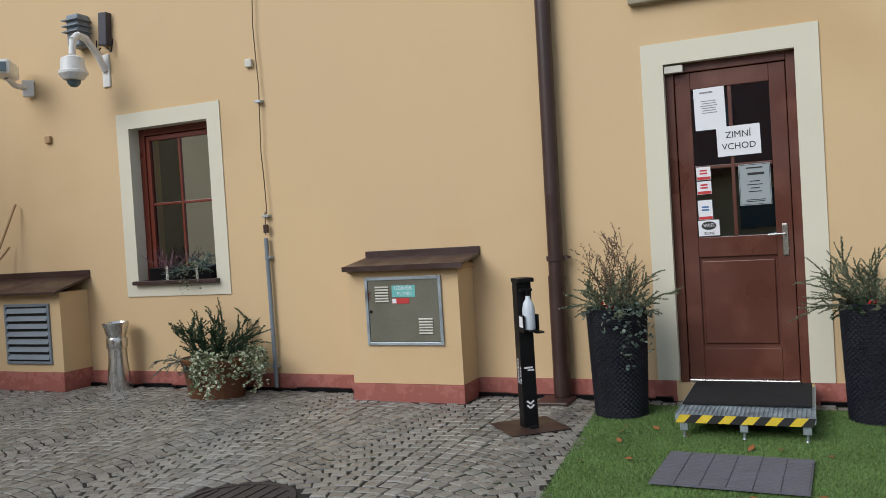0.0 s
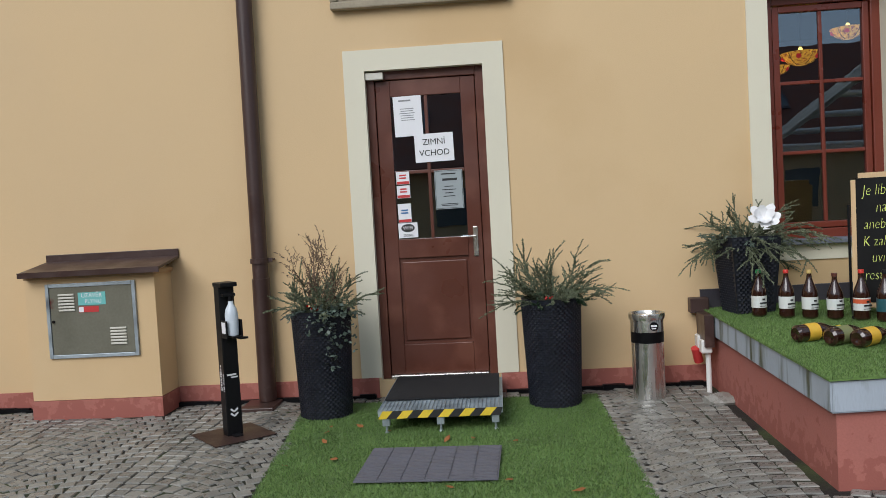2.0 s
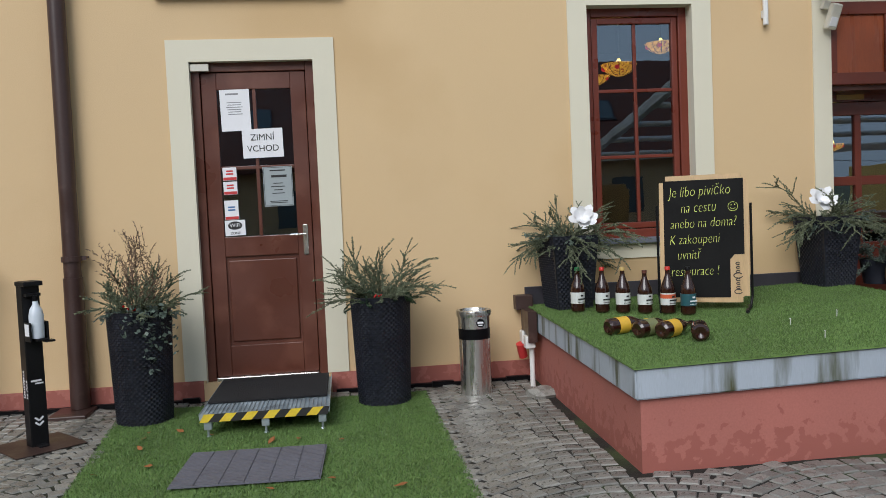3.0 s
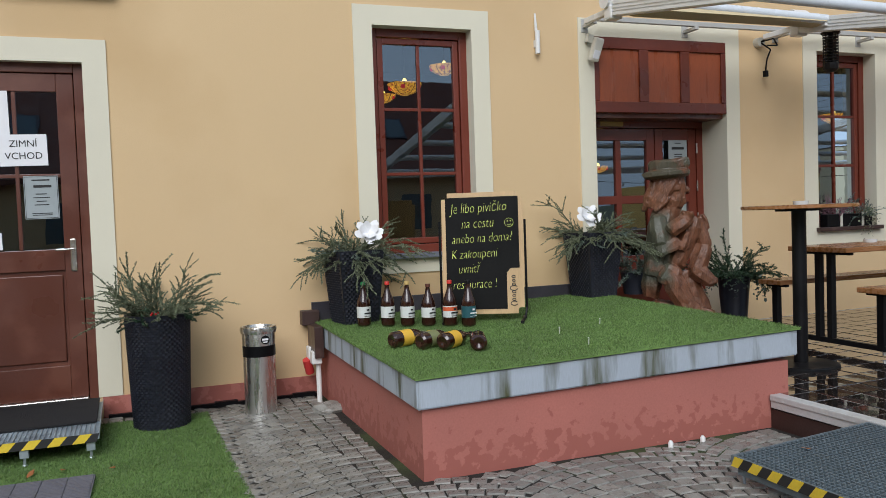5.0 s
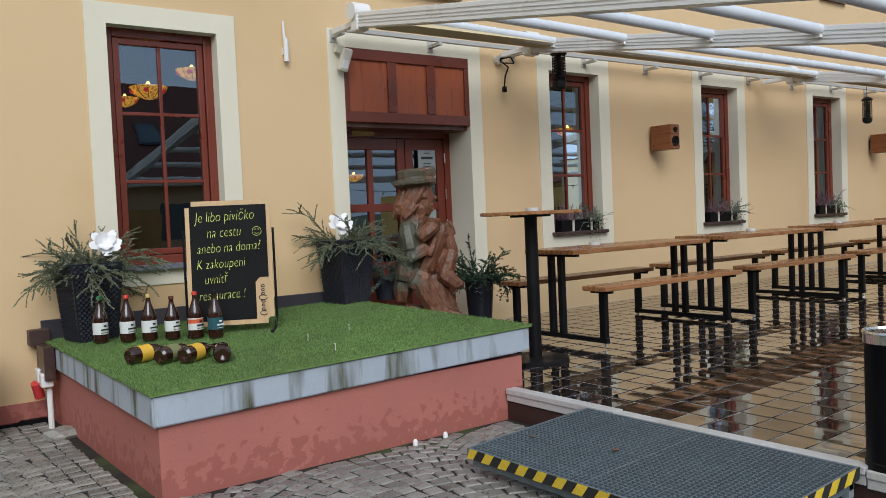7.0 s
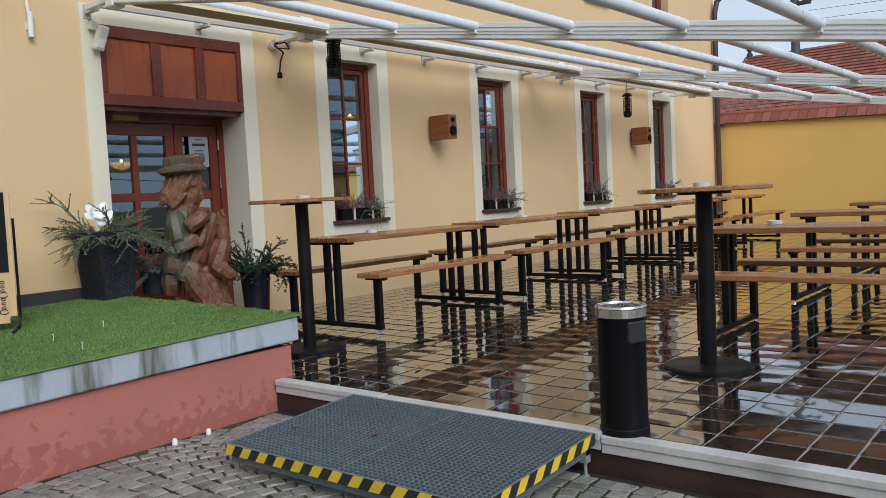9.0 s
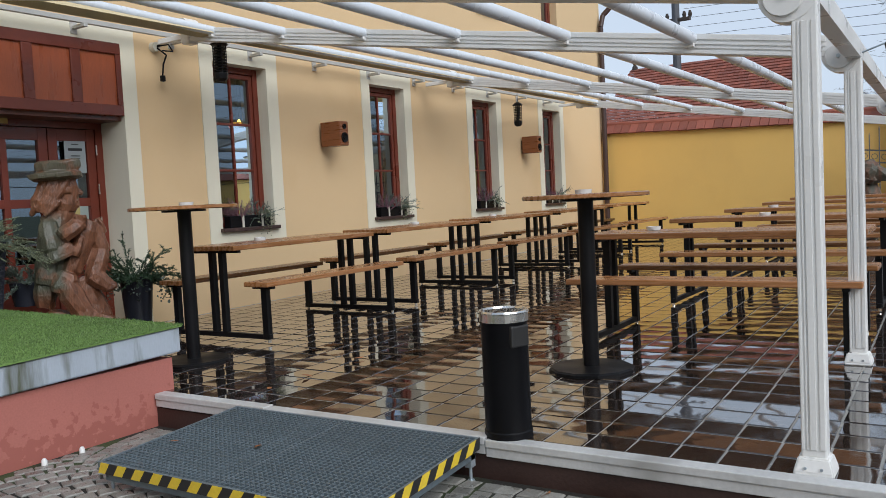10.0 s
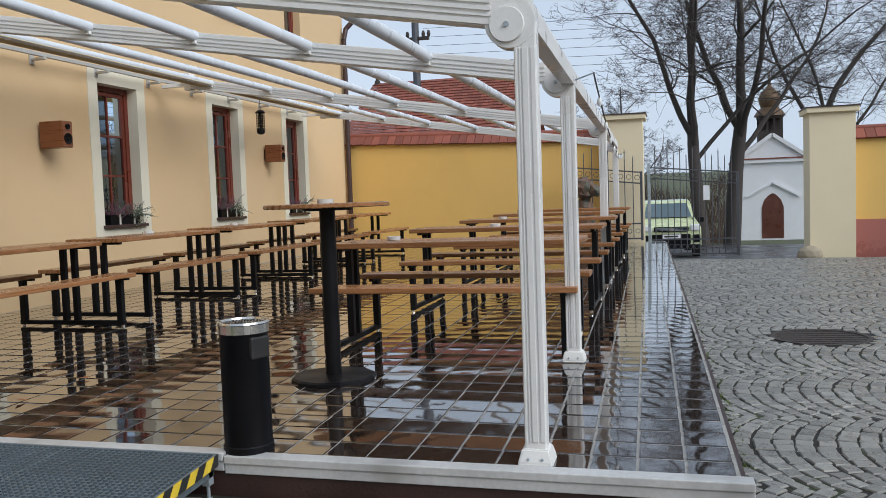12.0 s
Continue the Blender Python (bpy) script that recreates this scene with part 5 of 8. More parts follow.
o = thing("planter", "low dark pot with trailing evergreen behind the carving", "planter", (x, y, stage_z(SX1, y) - 0.02))
bm = B()
lathe(bm, [(0.1, 0), (0.13, 0.2), (0.12, 0.2), (0.001, 0.18)], 20)
part("pot", bm, "rattan", o, smooth=True)
V, F = sprays(22, 0.08, 0.24, (0.0, 1.3), 91, droop=0.9)
f = raw("foliage", V, F, "bluegreen", o)
f.matrix_basis = pose(0, 0, 0.2)

# oval ceramic trough by the facade
o = thing("planter", "rust-brown ceramic trough with spruce and variegated ivy", "planter", pose(-5.06, 5.96, 0.0, 0, 0, 0))
bm = B()
lathe(bm, [(0.30, 0.0), (0.33, 0.18), (0.35, 0.30), (0.37, 0.31), (0.37, 0.37), (0.35, 0.38), (0.33, 0.36), (0.001, 0.34)], 36, m=Matrix.Diagonal((0.98, 0.62, 1, 1)))
part("trough", bm, "rust", o, smooth=True)
V, F = sprays(30, 0.17, 0.43, (0.75, 1.45), 101, droop=0.6, needle=0.026, dens=420)
f = raw("foliage", V, F, "spruce", o)
f.matrix_basis = pose(0.0, 0, 0.36)
V, F = sprays(7, 0.14, 0.26, (-0.1, 0.6), 103, droop=1.4, needle=0.025)
f = raw("foliage", V, F, "bluegreen", o)
f.matrix_basis = pose(-0.26, -0.05, 0.38)
V, F = ivy(75, 0.27, 0.34, 105, 0.044)
f = raw("ivy", V, F, "ivy", o)
f.matrix_basis = pose(0.24, -0.10, 0.41)

# window boxes
def window_box(x, z, w, seed, group):
    o = thing("window_box", "dark window box with heather and trailing grey plant on the sill", "window box", (x, WALL + 0.035, z), group)
    bm = B()
    box(bm, -w / 2, w / 2, -0.05, 0.05, 0, 0.13, 0.008)
    part("trough", bm, "plastic", o)
    for u in (-0.2, 0.28):
        part("clip", box(B(), u * w - 0.015, u * w + 0.015, -0.056, -0.05, 0.0, 0.14), "offwhite", o)
    V, F = sprays(22, 0.07, 0.22, (0.5, 1.4), seed, droop=0.1, dens=220, needle=0.012)
    f = raw("heather", V, F, "heather", o)
    f.matrix_basis = pose(-w * 0.22, 0, 0.12)
    V, F = sprays(24, 0.07, 0.25, (0.1, 1.2), seed + 1, droop=0.9, dens=220, needle=0.014)
    f = raw("foliage", V, F, "bluegreen", o)
    f.matrix_basis = pose(w * 0.22, -0.01, 0.12)
    V, F = ivy(9, 0.06, 0.30, seed + 2, 0.022, (-2.2, -0.9))
    f = raw("trailing_plant", V, F, "conifer", o)
    f.matrix_basis = pose(w * 0.25, -0.03, 0.13)


window_box(-5.72, W1[2] + 0.006, 0.8, 111, "window boxes")
for k, w in enumerate((W3, W4, W5, W6)):
    window_box((w[0] + w[1]) / 2 + 0.02, w[2] + 0.006, 0.62, 120 + 5 * k, "window boxes")

# ---------------------------------------------------------------- bottles
def bottle(x, y, rot, cap, lab, label, lying=False, tall=1.0, band=None):
    z = stage_z(x, y) + 0.006
    at = pose(x, y, z, 0, 0, rot) if not lying else pose(x, y, z + 0.052, 0, 89, rot)
    o = thing("bottle", label, "bottle", at, "lying beer bottles" if lying else "standing beer bottles")
    k = tall * 0.94
    bm = B()
    lathe(bm, [(0.001, 0.012), (0.016, 0.004), (0.036, 0), (0.050, 0.012), (0.052, 0.03), (0.050, 0.05), (0.0515, 0.07), (0.0515, 0.175 * k), (0.046, 0.21 * k), (0.029, 0.255 * k), (0.019, 0.288 * k), (0.0155, 0.318 * k), (0.0155, 0.332 * k)], 24)
    part("body", bm, "amber", o, smooth=True)
    bm = B()
    lathe(bm, [(0.0185, 0.326 * k), (0.0185, 0.348 * k), (0.016, 0.352 * k)], 16)
    part("cap", bm, cap, o, smooth=True)
    bm = B()
    lathe(bm, [(0.0523, 0.066), (0.0523, 0.158 * k)], 28)
    part("label", bm, lab, o, smooth=True)
    if band:
        part("label_band", lathe(B(), [(0.0526, 0.112), (0.0526, 0.149 * k)], 28), band, o, smooth=True)
    if not lying:
        bm = B()
        mk = "ink" if lab == "label" else "paper"
        box(bm, -0.030, 0.030, -0.0545, -0.0515, 0.094, 0.104)
        box(bm, -0.030, 0.030, -0.0545, -0.0515, 0.076, 0.079)
        box(bm, -0.008, 0.012, -0.0545, -0.0515, 0.118, 0.130)
        part("label_print", bm, mk, o)
    return o


bottle(1.95, 5.72, 18, "greencap", "label", "brown beer bottle with green cap and pale label")
bottle(2.10, 5.60, 18, "redcap", "label", "brown beer bottle with red cap and pale label")
bottle(2.22, 5.50, 18, "goldcap", "label", "brown beer bottle with gold cap and pale label")
bottle(2.35, 5.41, 18, "wood_dark", "label", "small brown beer bottle with brown cap", tall=0.93)
bottle(2.48, 5.31, 18, "redcap", "label", "brown beer bottle with red cap and orange-banded label", band="orange")
bottle(2.58, 5.20, 18, "plastic", "teal_label", "brown beer bottle with dark teal label")
bottle(1.84, 4.70, 22, "yellow", "yellow_label", "lying brown bottle with yellow label", True)
bottle(1.97, 4.54, 30, "goldcap", "green_label", "lying brown bottle with khaki label", True)
bottle(2.08, 4.44, 34, "plastic", "yellow_label", "lying brown bottle with orange label", True)
bottle(2.25, 4.27, 68, "plastic", "amber", "lying brown bottle turned base outwards", True)

# ---------------------------------------------------------------- chalkboard
bx, by = 2.765, 5.345
cb = thing("chalkboard_sign", "standing chalkboard in bamboo frame with yellow-green handwriting", "sign", pose(bx, by, stage_z(bx, by), 0, 0, -28))
bd = Matrix.Translation((0, 0, 0.06)) @ pose(0, 0, 0, -4, 0, 0)
bm = B()
box(bm, -0.30, 0.30, -0.012, 0.012, 0.0, 0.90)
es = [e for e in bm.edges if abs(e.verts[0].co.y - e.verts[1].co.y) > 0.01]
bmesh.ops.bevel(bm, geom=es, offset=0.045, segments=5, affect="EDGES")
part("board_frame", bm, "birch", cb, "light bamboo board", at=bd)
bm = B()
pts = ((-0.27, 0.035), (0.175, 0.035), (0.175, 0.30), (0.205, 0.335), (0.27, 0.335), (0.27, 0.865), (-0.27, 0.865))
lo = [bm.verts.new((a, -0.0125, b)) for a, b in pts]
hi = [bm.verts.new((a, -0.015, b)) for a, b in pts]
bm.faces.new(hi)
for i in range(len(pts)):
    bm.faces.new((lo[i], lo[(i + 1) % len(pts)], hi[(i + 1) % len(pts)], hi[i]))
part("writing_surface", bm, "board", cb, at=bd)
for i, (t, u, zz, sz) in enumerate((("Je libo pivíčko", -0.02, 0.785, 0.085), ("na cestu", -0.03, 0.67, 0.085), ("anebo na doma?", 0.0, 0.56, 0.08), ("K zakoupení", -0.06, 0.445, 0.08), ("uvnitř", -0.10, 0.335, 0.08), ("restaurace !", -0.06, 0.22, 0.08))):
    m = bd @ Matrix.Translation((u, -0.0155, zz)) @ pose(0, 0, 0, 90, 0, 0) @ Matrix.Rotation(radians(2.0), 4, "Z") @ Matrix(((0.68, 0.16, 0, 0), (0, 1, 0, 0), (0, 0, 1, 0), (0, 0, 0, 1)))
    lettering("chalk_text", t, sz * 1.26, "chalk", cb, m, bold=-0.0026)
bm = B()
for k in range(24):
    a0, a1 = 2 * math.pi * k / 24, 2 * math.pi * (k + 1) / 24
    beam(bm, (0.2 + 0.032 * math.cos(a0), -0.016, 0.67 + 0.032 * math.sin(a0)), (0.2 + 0.032 * math.cos(a1), -0.016, 0.67 + 0.032 * math.sin(a1)), 0.006, 0.002)
for k in range(6):
    a0, a1 = math.pi * (1.15 + 0.7 * k / 6), math.pi * (1.15 + 0.7 * (k + 1) / 6)
    beam(bm, (0.2 + 0.018 * math.cos(a0), -0.016, 0.67 + 0.018 * math.sin(a0)), (0.2 + 0.018 * math.cos(a1), -0.016, 0.67 + 0.018 * math.sin(a1)), 0.005, 0.002)
for u in (-0.011, 0.011):
    beam(bm, (0.2 + u, -0.016, 0.677), (0.2 + u, -0.016, 0.687), 0.005, 0.002)
part("chalk_face", bm, "chalk", cb, at=bd)
bm = B()
for k in range(8):
    zz, rr = 0.075 + 0.028 * k, (0.026, 0.013, 0.012, 0.014, 0.030, 0.013, 0.012, 0.014)[k]
    for q in range(9):
        a0, a1 = 0.6 + 0.6 * q, 0.6 + 0.6 * (q + 1)
        beam(bm, (0.225 + rr * math.cos(a0), -0.0138, zz + rr * 0.6 * math.sin(a0)), (0.225 + rr * math.cos(a1), -0.0138, zz + rr * 0.6 * math.sin(a1)), 0.003, 0.006)
part("logo_bars", bm, "ink", cb, "dark printed mark", at=bd)
for sx in (-1, 1):
    bm = B()
    tubepath(bm, [(sx * 0.315, 0.02, 0.75), (sx * 0.315, 0.02, 0.10), (sx * 0.305, 0.0, 0.04), (sx * 0.285, -0.14, 0.012)], 0.009)
    tubepath(bm, [(sx * 0.305, 0.0, 0.03), (sx * 0.285, 0.2, 0.012)], 0.009)
    rod(bm, (sx * 0.285, -0.16, 0.014), (sx * 0.285, -0.05, 0.014), 0.013)
    part("stand_tube", bm, "black", cb, "black tube stand")

# ---------------------------------------------------------------- facade fittings
dp = thing("downpipe", "brown metal downpipe on the yellow facade", "downpipe")
bm = B()
rod(bm, (-1.765, 6.235, 1.02), (-1.74, 6.235, 6.5), 0.062, 0.062, 20)
part("pipe", bm, "gutter", dp, smooth=True)
bm = B()
rod(bm, (-1.77, 6.235, 0.04), (-1.765, 6.235, 1.02), 0.07, 0.07, 20)
part("lower_pipe", bm, "gutter", dp, "scuffed cast lower pipe", smooth=True)
bm = B()
lathe(bm, [(0.074, -0.02), (0.074, 0.02)], 20, at=(-1.765, 6.235, 1.16))
box(bm, -1.73, -1.66, 6.225, 6.245, 1.15, 1.18)
rod(bm, (-1.67, 6.235, 1.165), (-1.67, 6.32, 1.165), 0.008)
part("clamp", bm, "gutter", dp)
bm = B()
box(bm, -1.93, -1.66, 5.98, 6.28, -0.02, 0.035, 0.008)
part("gully", bm, "gutter", dp, "dark cast gully lid")

gb = thing("gas_meter_cabinet", "yellow rendered meter housing with brown sheet roof", "cabinet")
GX0, GX1, GY = -3.57, -2.53, 5.985
bm = B()
box(bm, GX0, GX1, GY, WALL - 0.002, 0.16, 1.16)
part("housing", bm, "plaster", gb)
bm = B()
box(bm, GX0 - 0.006, GX1 + 0.006, GY - 0.012, WALL - 0.002, -0.05, 0.157)
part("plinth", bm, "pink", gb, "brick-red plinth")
bm = B()
v = [bm.verts.new(p) for p in ((GX0 + 0.01, GY - 0.10, 1.155), (GX1 + 0.08, GY - 0.10, 1.155), (GX1 + 0.08, WALL - 0.02, 1.215), (GX0 + 0.01, WALL - 0.02, 1.215), (GX0 + 0.01, GY - 0.10, 1.175), (GX1 + 0.08, GY - 0.10, 1.175), (GX1 + 0.08, WALL - 0.02, 1.235), (GX0 + 0.01, WALL - 0.02, 1.235))]
for f in ((3, 2, 1, 0), (4, 5, 6, 7), (0, 1, 5, 4), (1, 2, 6, 5), (2, 3, 7, 6), (3, 0, 4, 7)):
    bm.faces.new([v[i] for i in f])
box(bm, GX0 + 0.01, GX1 + 0.08, WALL - 0.02, WALL - 0.004, 1.212, 1.292, 0.003)
box(bm, GX0 + 0.005, GX1 + 0.085, GY - 0.105, GY - 0.095, 1.135, 1.178)
part("roof", bm, "gutter", gb, "brown folded sheet roof")
bm = B()
box(bm, GX0 + 0.02, GX1 + 0.02, GY - 0.05, WALL - 0.004, 1.115, 1.15)
part("roof_board", bm, "timber", gb)
CX0, CX1, CZ0, CZ1 = -3.40, -2.68, 0.49, 1.075
bm = B()
for a, b, c, d in ((CX0, CX0 + 0.028, CZ0, CZ1), (CX1 - 0.028, CX1, CZ0, CZ1), (CX0 + 0.028, CX1 - 0.028, CZ1 - 0.028, CZ1), (CX0 + 0.028, CX1 - 0.028, CZ0, CZ0 + 0.028)):
    box(bm, a, b, GY - 0.02, GY + 0.01, c, d, 0.003)
part("door_frame", bm, "zinc", gb, "galvanised steel frame")
bm = B()
box(bm, CX0 + 0.03, CX1 - 0.03, GY - 0.012, GY - 0.002, CZ0 + 0.03, CZ1 - 0.03, 0.003)
cd = part("cabinet_door", bm, "greymetal", gb, "grey-olive steel door")
for xa, za in ((CX0 + 0.10, 0.86), (CX1 - 0.22, 0.585)):
    for k in range(6):
        bm = B()
        box(bm, xa, xa + 0.13, GY - 0.022, GY - 0.011, za + 0.024 * k, za + 0.014 + 0.024 * k, 0.003)
        part("louvre", bm, "offwhite", cd)
bm = B()
box(bm, CX0 + 0.26, CX0 + 0.48, GY - 0.015, GY - 0.0125, 0.90, 1.0)
stk = part("warning_sticker", bm, "teal", cd, "teal gas shut-off sticker")
lettering("sign_text", "UZÁVĚR", 0.044, "paper", cd, front(CX0 + 0.37, GY - 0.016, 0.975))
lettering("sign_text", "PLYNU", 0.044, "paper", cd, front(CX0 + 0.38, GY - 0.016, 0.928))
bm = B()
box(bm, CX0 + 0.26, CX0 + 0.42, GY - 0.015, GY - 0.0125, 0.845, 0.89)
part("red_sticker", bm, "redink", cd, "red and white warning sticker")
bm = B()
box(bm, CX0 + 0.262, CX0 + 0.30, GY - 0.0165, GY - 0.015, 0.848, 0.887)
part("red_sticker_field", bm, "paper", cd)
bm = B()
rod(bm, (CX0 + 0.05, GY - 0.02, 0.78), (CX0 + 0.05, GY - 0.01, 0.78), 0.012)
part("lock", bm, "plastic", cd)

vb = thing("vent_housing", "yellow rendered vent housing with blue-grey louvres", "housing")
bm = B()
box(bm, -8.3, -7.02, 5.95, WALL - 0.002, 0.205, 1.04)
part("housing", bm, "plaster", vb)
bm = B()
box(bm, -8.306, -7.014, 5.938, WALL - 0.002, -0.05, 0.202)
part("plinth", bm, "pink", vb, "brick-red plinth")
bm = B()
v = [bm.verts.new(p) for p in ((-8.4, 5.84, 1.03), (-6.96, 5.84, 1.03), (-6.96, WALL - 0.02, 1.16), (-8.4, WALL - 0.02, 1.16), (-8.4, 5.84, 1.055), (-6.96, 5.84, 1.055), (-6.96, WALL - 0.02, 1.185), (-8.4, WALL - 0.02, 1.185))]
for f in ((3, 2, 1, 0), (4, 5, 6, 7), (0, 1, 5, 4), (1, 2, 6, 5), (2, 3, 7, 6), (3, 0, 4, 7)):
    bm.faces.new([v[i] for i in f])
box(bm, -8.4, -6.96, WALL - 0.02, WALL - 0.004, 1.16, 1.25, 0.003)
part("roof", bm, "gutter", vb, "brown folded sheet roof")
bm = B()
for a, b, c, d in ((-7.84, -7.81, 0.29, 0.93), (-7.20, -7.17, 0.29, 0.93), (-7.81, -7.20, 0.90, 0.93), (-7.81, -7.20, 0.29, 0.32)):
    box(bm, a, b, 5.93, 5.955, c, d, 0.003)
part("grille_frame", bm, "vent", vb)
for k in range(7):
    bm = B()
    z = 0.335 + 0.082 * k
    box(bm, -7.81, -7.20, -0.003, 0.003, -0.03, 0.03, 0.002)
    bmesh.ops.transform(bm, matrix=Matrix.Translation((0, 5.934, z + 0.03)) @ Matrix.Rotation(radians(-32), 4, "X"), verts=bm.verts[:])
    part("grille_slat", bm, "vent", vb)
# Black sheet on the housing; its colour stands in for shade between slats.
bm = B()
box(bm, -7.81, -7.20, 5.9465, 5.9495, 0.32, 0.90)
part("grille_back", bm, "ink", vb)

for k, (a, b) in enumerate((((-8.1, 5.9, 1.06), (-7.95, 6.26, 2.02)), ((-8.3, 5.92, 1.06), (-8.08, 6.25, 1.55)))):
    bm = B()
    rod(bm, a, b, 0.014, 0.014, 10)
    solid("broom_handle", bm, "timber", "worn wooden broom handle leaning on the wall", "broom handle", "broom handles")

o = thing("litter_bin", "conical stainless steel ash bin by the facade", "litter bin", (-6.42, 6.10, 0.0))
bm = B()
lathe(bm, [(0.125, 0), (0.128, 0.02), (0.095, 0.30), (0.093, 0.44)], 28)
part("body", bm, "steel", o, smooth=True)
bm = B()
lathe(bm, [(0.1, 0.44), (0.105, 0.45), (0.105, 0.54), (0.1, 0.55)], 28)
part("band", bm, "steel", o, smooth=True)
bm = B()
lathe(bm, [(0.09, 0.55), (0.135, 0.70), (0.13, 0.705), (0.09, 0.6), (0.001, 0.6)], 28)
part("funnel", bm, "steel", o, "flared steel funnel", smooth=True)

o = thing("litter_bin", "stainless steel ash bin with dark upper band", "litter bin", (1.20, 5.94, 0.0))
bm = B()
lathe(bm, [(0.118, 0), (0.12, 0.015), (0.118, 0.03), (0.118, 0.43)], 36)
part("body", bm, "steel", o, "brushed steel body", smooth=True)
bm = B()
lathe(bm, [(0.1195, 0.43), (0.1195, 0.51)], 36)
part("slot_band", bm, "plastic", o, "dark throw-in band", smooth=True)
bm = B()
lathe(bm, [(0.121, 0.51), (0.121, 0.60), (0.127, 0.605)], 36)
part("upper_band", bm, "steel", o, smooth=True)
bm = B()
lathe(bm, [(0.13, 0.60), (0.135, 0.625), (0.13, 0.645), (0.115, 0.645), (0.11, 0.63), (0.001, 0.628)], 36)
part("rim", bm, "steel", o, smooth=True)
bm = B()
lathe(bm, [(0.032, 0), (0.032, 0.002)], 20, m=Matrix.Translation((0.03, -0.120, 0.555)) @ pose(0, 0, 0, 90))
part("sticker", bm, "plastic", o, "round black sticker")
bm = B()
box(bm, 0.008, 0.052, -0.1255, -0.1235, 0.552, 0.566)
box(bm, 0.012, 0.045, -0.1255, -0.1235, 0.536, 0.544)
part("sticker_print", bm, "paper", o)

# hand gel stand
ds = thing("hand_gel_stand", "black steel hand-gel dispenser stand on a square base", "dispenser", pose(-1.75, 5.30, 0.0, 0, 0, 41))
bm = B()
box(bm, -0.22, 0.22, -0.22, 0.22, 0.0, 0.006, 0.002)
part("base_plate", bm, "brownbase", ds, "wet dark brown steel base plate", at=pose(0, 0, 0.016, 0, 0, 0))
bm = B()
box(bm, -0.055, 0.055, -0.04, 0.05, 0.006, 1.05, 0.006)
part("column", bm, "black", ds)
bm = B()
box(bm, -0.06, 0.06, -0.09, 0.055, 1.045, 1.075, 0.006)
box(bm, -0.045, 0.045, -0.085, -0.041, 0.98, 1.0, 0.003)
part("head", bm, "black", ds)
bm = B()
box(bm, -0.02, 0.05, -0.15, -0.041, 0.70, 0.715, 0.004)
box(bm, -0.055, -0.045, -0.13, -0.041, 0.70, 0.82)
box(bm, 0.052, 0.062, -0.13, -0.041, 0.70, 0.82)
box(bm, 0.03, 0.085, -0.16, -0.10, 0.69, 0.703)
part("bottle_holder", bm, "black", ds)
bm = B()
lathe(bm, [(0.042, 0.717), (0.044, 0.73), (0.044, 0.86), (0.036, 0.90), (0.018, 0.93), (0.016, 0.95)], 20, at=(0.005, -0.09, 0))
part("gel_bottle", bm, "gelbottle", ds, "milky gel bottle", smooth=True)
bm = B()
rod(bm, (0.005, -0.09, 0.95), (0.005, -0.09, 0.985), 0.014)
part("pump", bm, "plastic", ds)
bm = B()
box(bm, -0.03, 0.03, -0.10, -0.041, 0.02, 0.035, 0.004)
part("pedal", bm, "black", ds)
bm = B()
for zz in (0.155, 0.185):
    beam(bm, (-0.026, -0.0415, zz + 0.022), (0.0, -0.0415, zz), 0.002, 0.012)
    beam(bm, (0.0, -0.0415, zz), (0.026, -0.0415, zz + 0.022), 0.002, 0.012)
part("arrow_mark", bm, "paper", ds, "white chevron print")
m = Matrix.Translation((-0.0555, 0.0, 0.42)) @ pose(0, 0, 0, 90, 0, -90) @ pose(0, 0, 0, 0, 0, 90)
lettering("sign_text", "Dezinfekce", 0.04, "paper", ds, m @ Matrix.Translation((0, 0.018, 0.0)))
lettering("sign_text", "na ruce", 0.04, "paper", ds, m @ Matrix.Translation((-0.03, -0.022, 0.0)))
bm = B()
box(bm, -0.035, 0.03, -0.0425, -0.041, 0.435, 0.447)
box(bm, -0.01, 0.04, -0.0425, -0.041, 0.418, 0.428)
part("print_bars", bm, "paper", ds)
bm = B()
box(bm, -0.058, -0.0555, -0.12, -0.06, 0.735, 0.81)
part("holder_label", bm, "paper", ds)

# dome camera, bullet camera, flood lamp, aerial, boxes
o = thing("dome_camera", "white dome security camera on a curved wall arm", "camera", (-6.52, WALL, 3.32))
bm = B()
box(bm, -0.05, 0.05, -0.02, 0.0, -0.17, 0.17, 0.008)
part("wall_plate", bm, "white", o)
bm = B()
tubepath(bm, [(0, -0.02, 0.0), (0.0, -0.12, 0.16), (0.0, -0.25, 0.29), (0.0, -0.36, 0.31), (0.0, -0.42, 0.25), (0.0, -0.44, 0.10)], 0.035, 12)
part("arm", bm, "white", o, smooth=True)
bm = B()
lathe(bm, [(0.05, 0.15), (0.11, 0.12), (0.125, 0.0), (0.14, -0.01), (0.14, -0.035), (0.10, -0.09), (0.07, -0.1)], 28, at=(0.0, -0.44, -0.06))
part("housing", bm, "white", o, smooth=True)
bm = B()
lathe(bm, [(0.068, -0.1), (0.062, -0.13), (0.035, -0.16), (0.005, -0.168)], 24, at=(0.0, -0.44, -0.06))
part("dome_lens", bm, "carglass", o, "dark smoked dome", smooth=True)
o = thing("flood_lamp", "grey louvred wall lamp above the dome camera", "lamp", (-6.80, WALL, 3.76))
bm = B()
box(bm, -0.085, 0.085, -0.16, 0.0, -0.17, 0.17, 0.02)
for k in range(3):
    box(bm, -0.11, 0.11, -0.2, 0.0, -0.02 + 0.06 * k, -0.01 + 0.06 * k)
part("housing", bm, "vent", o)
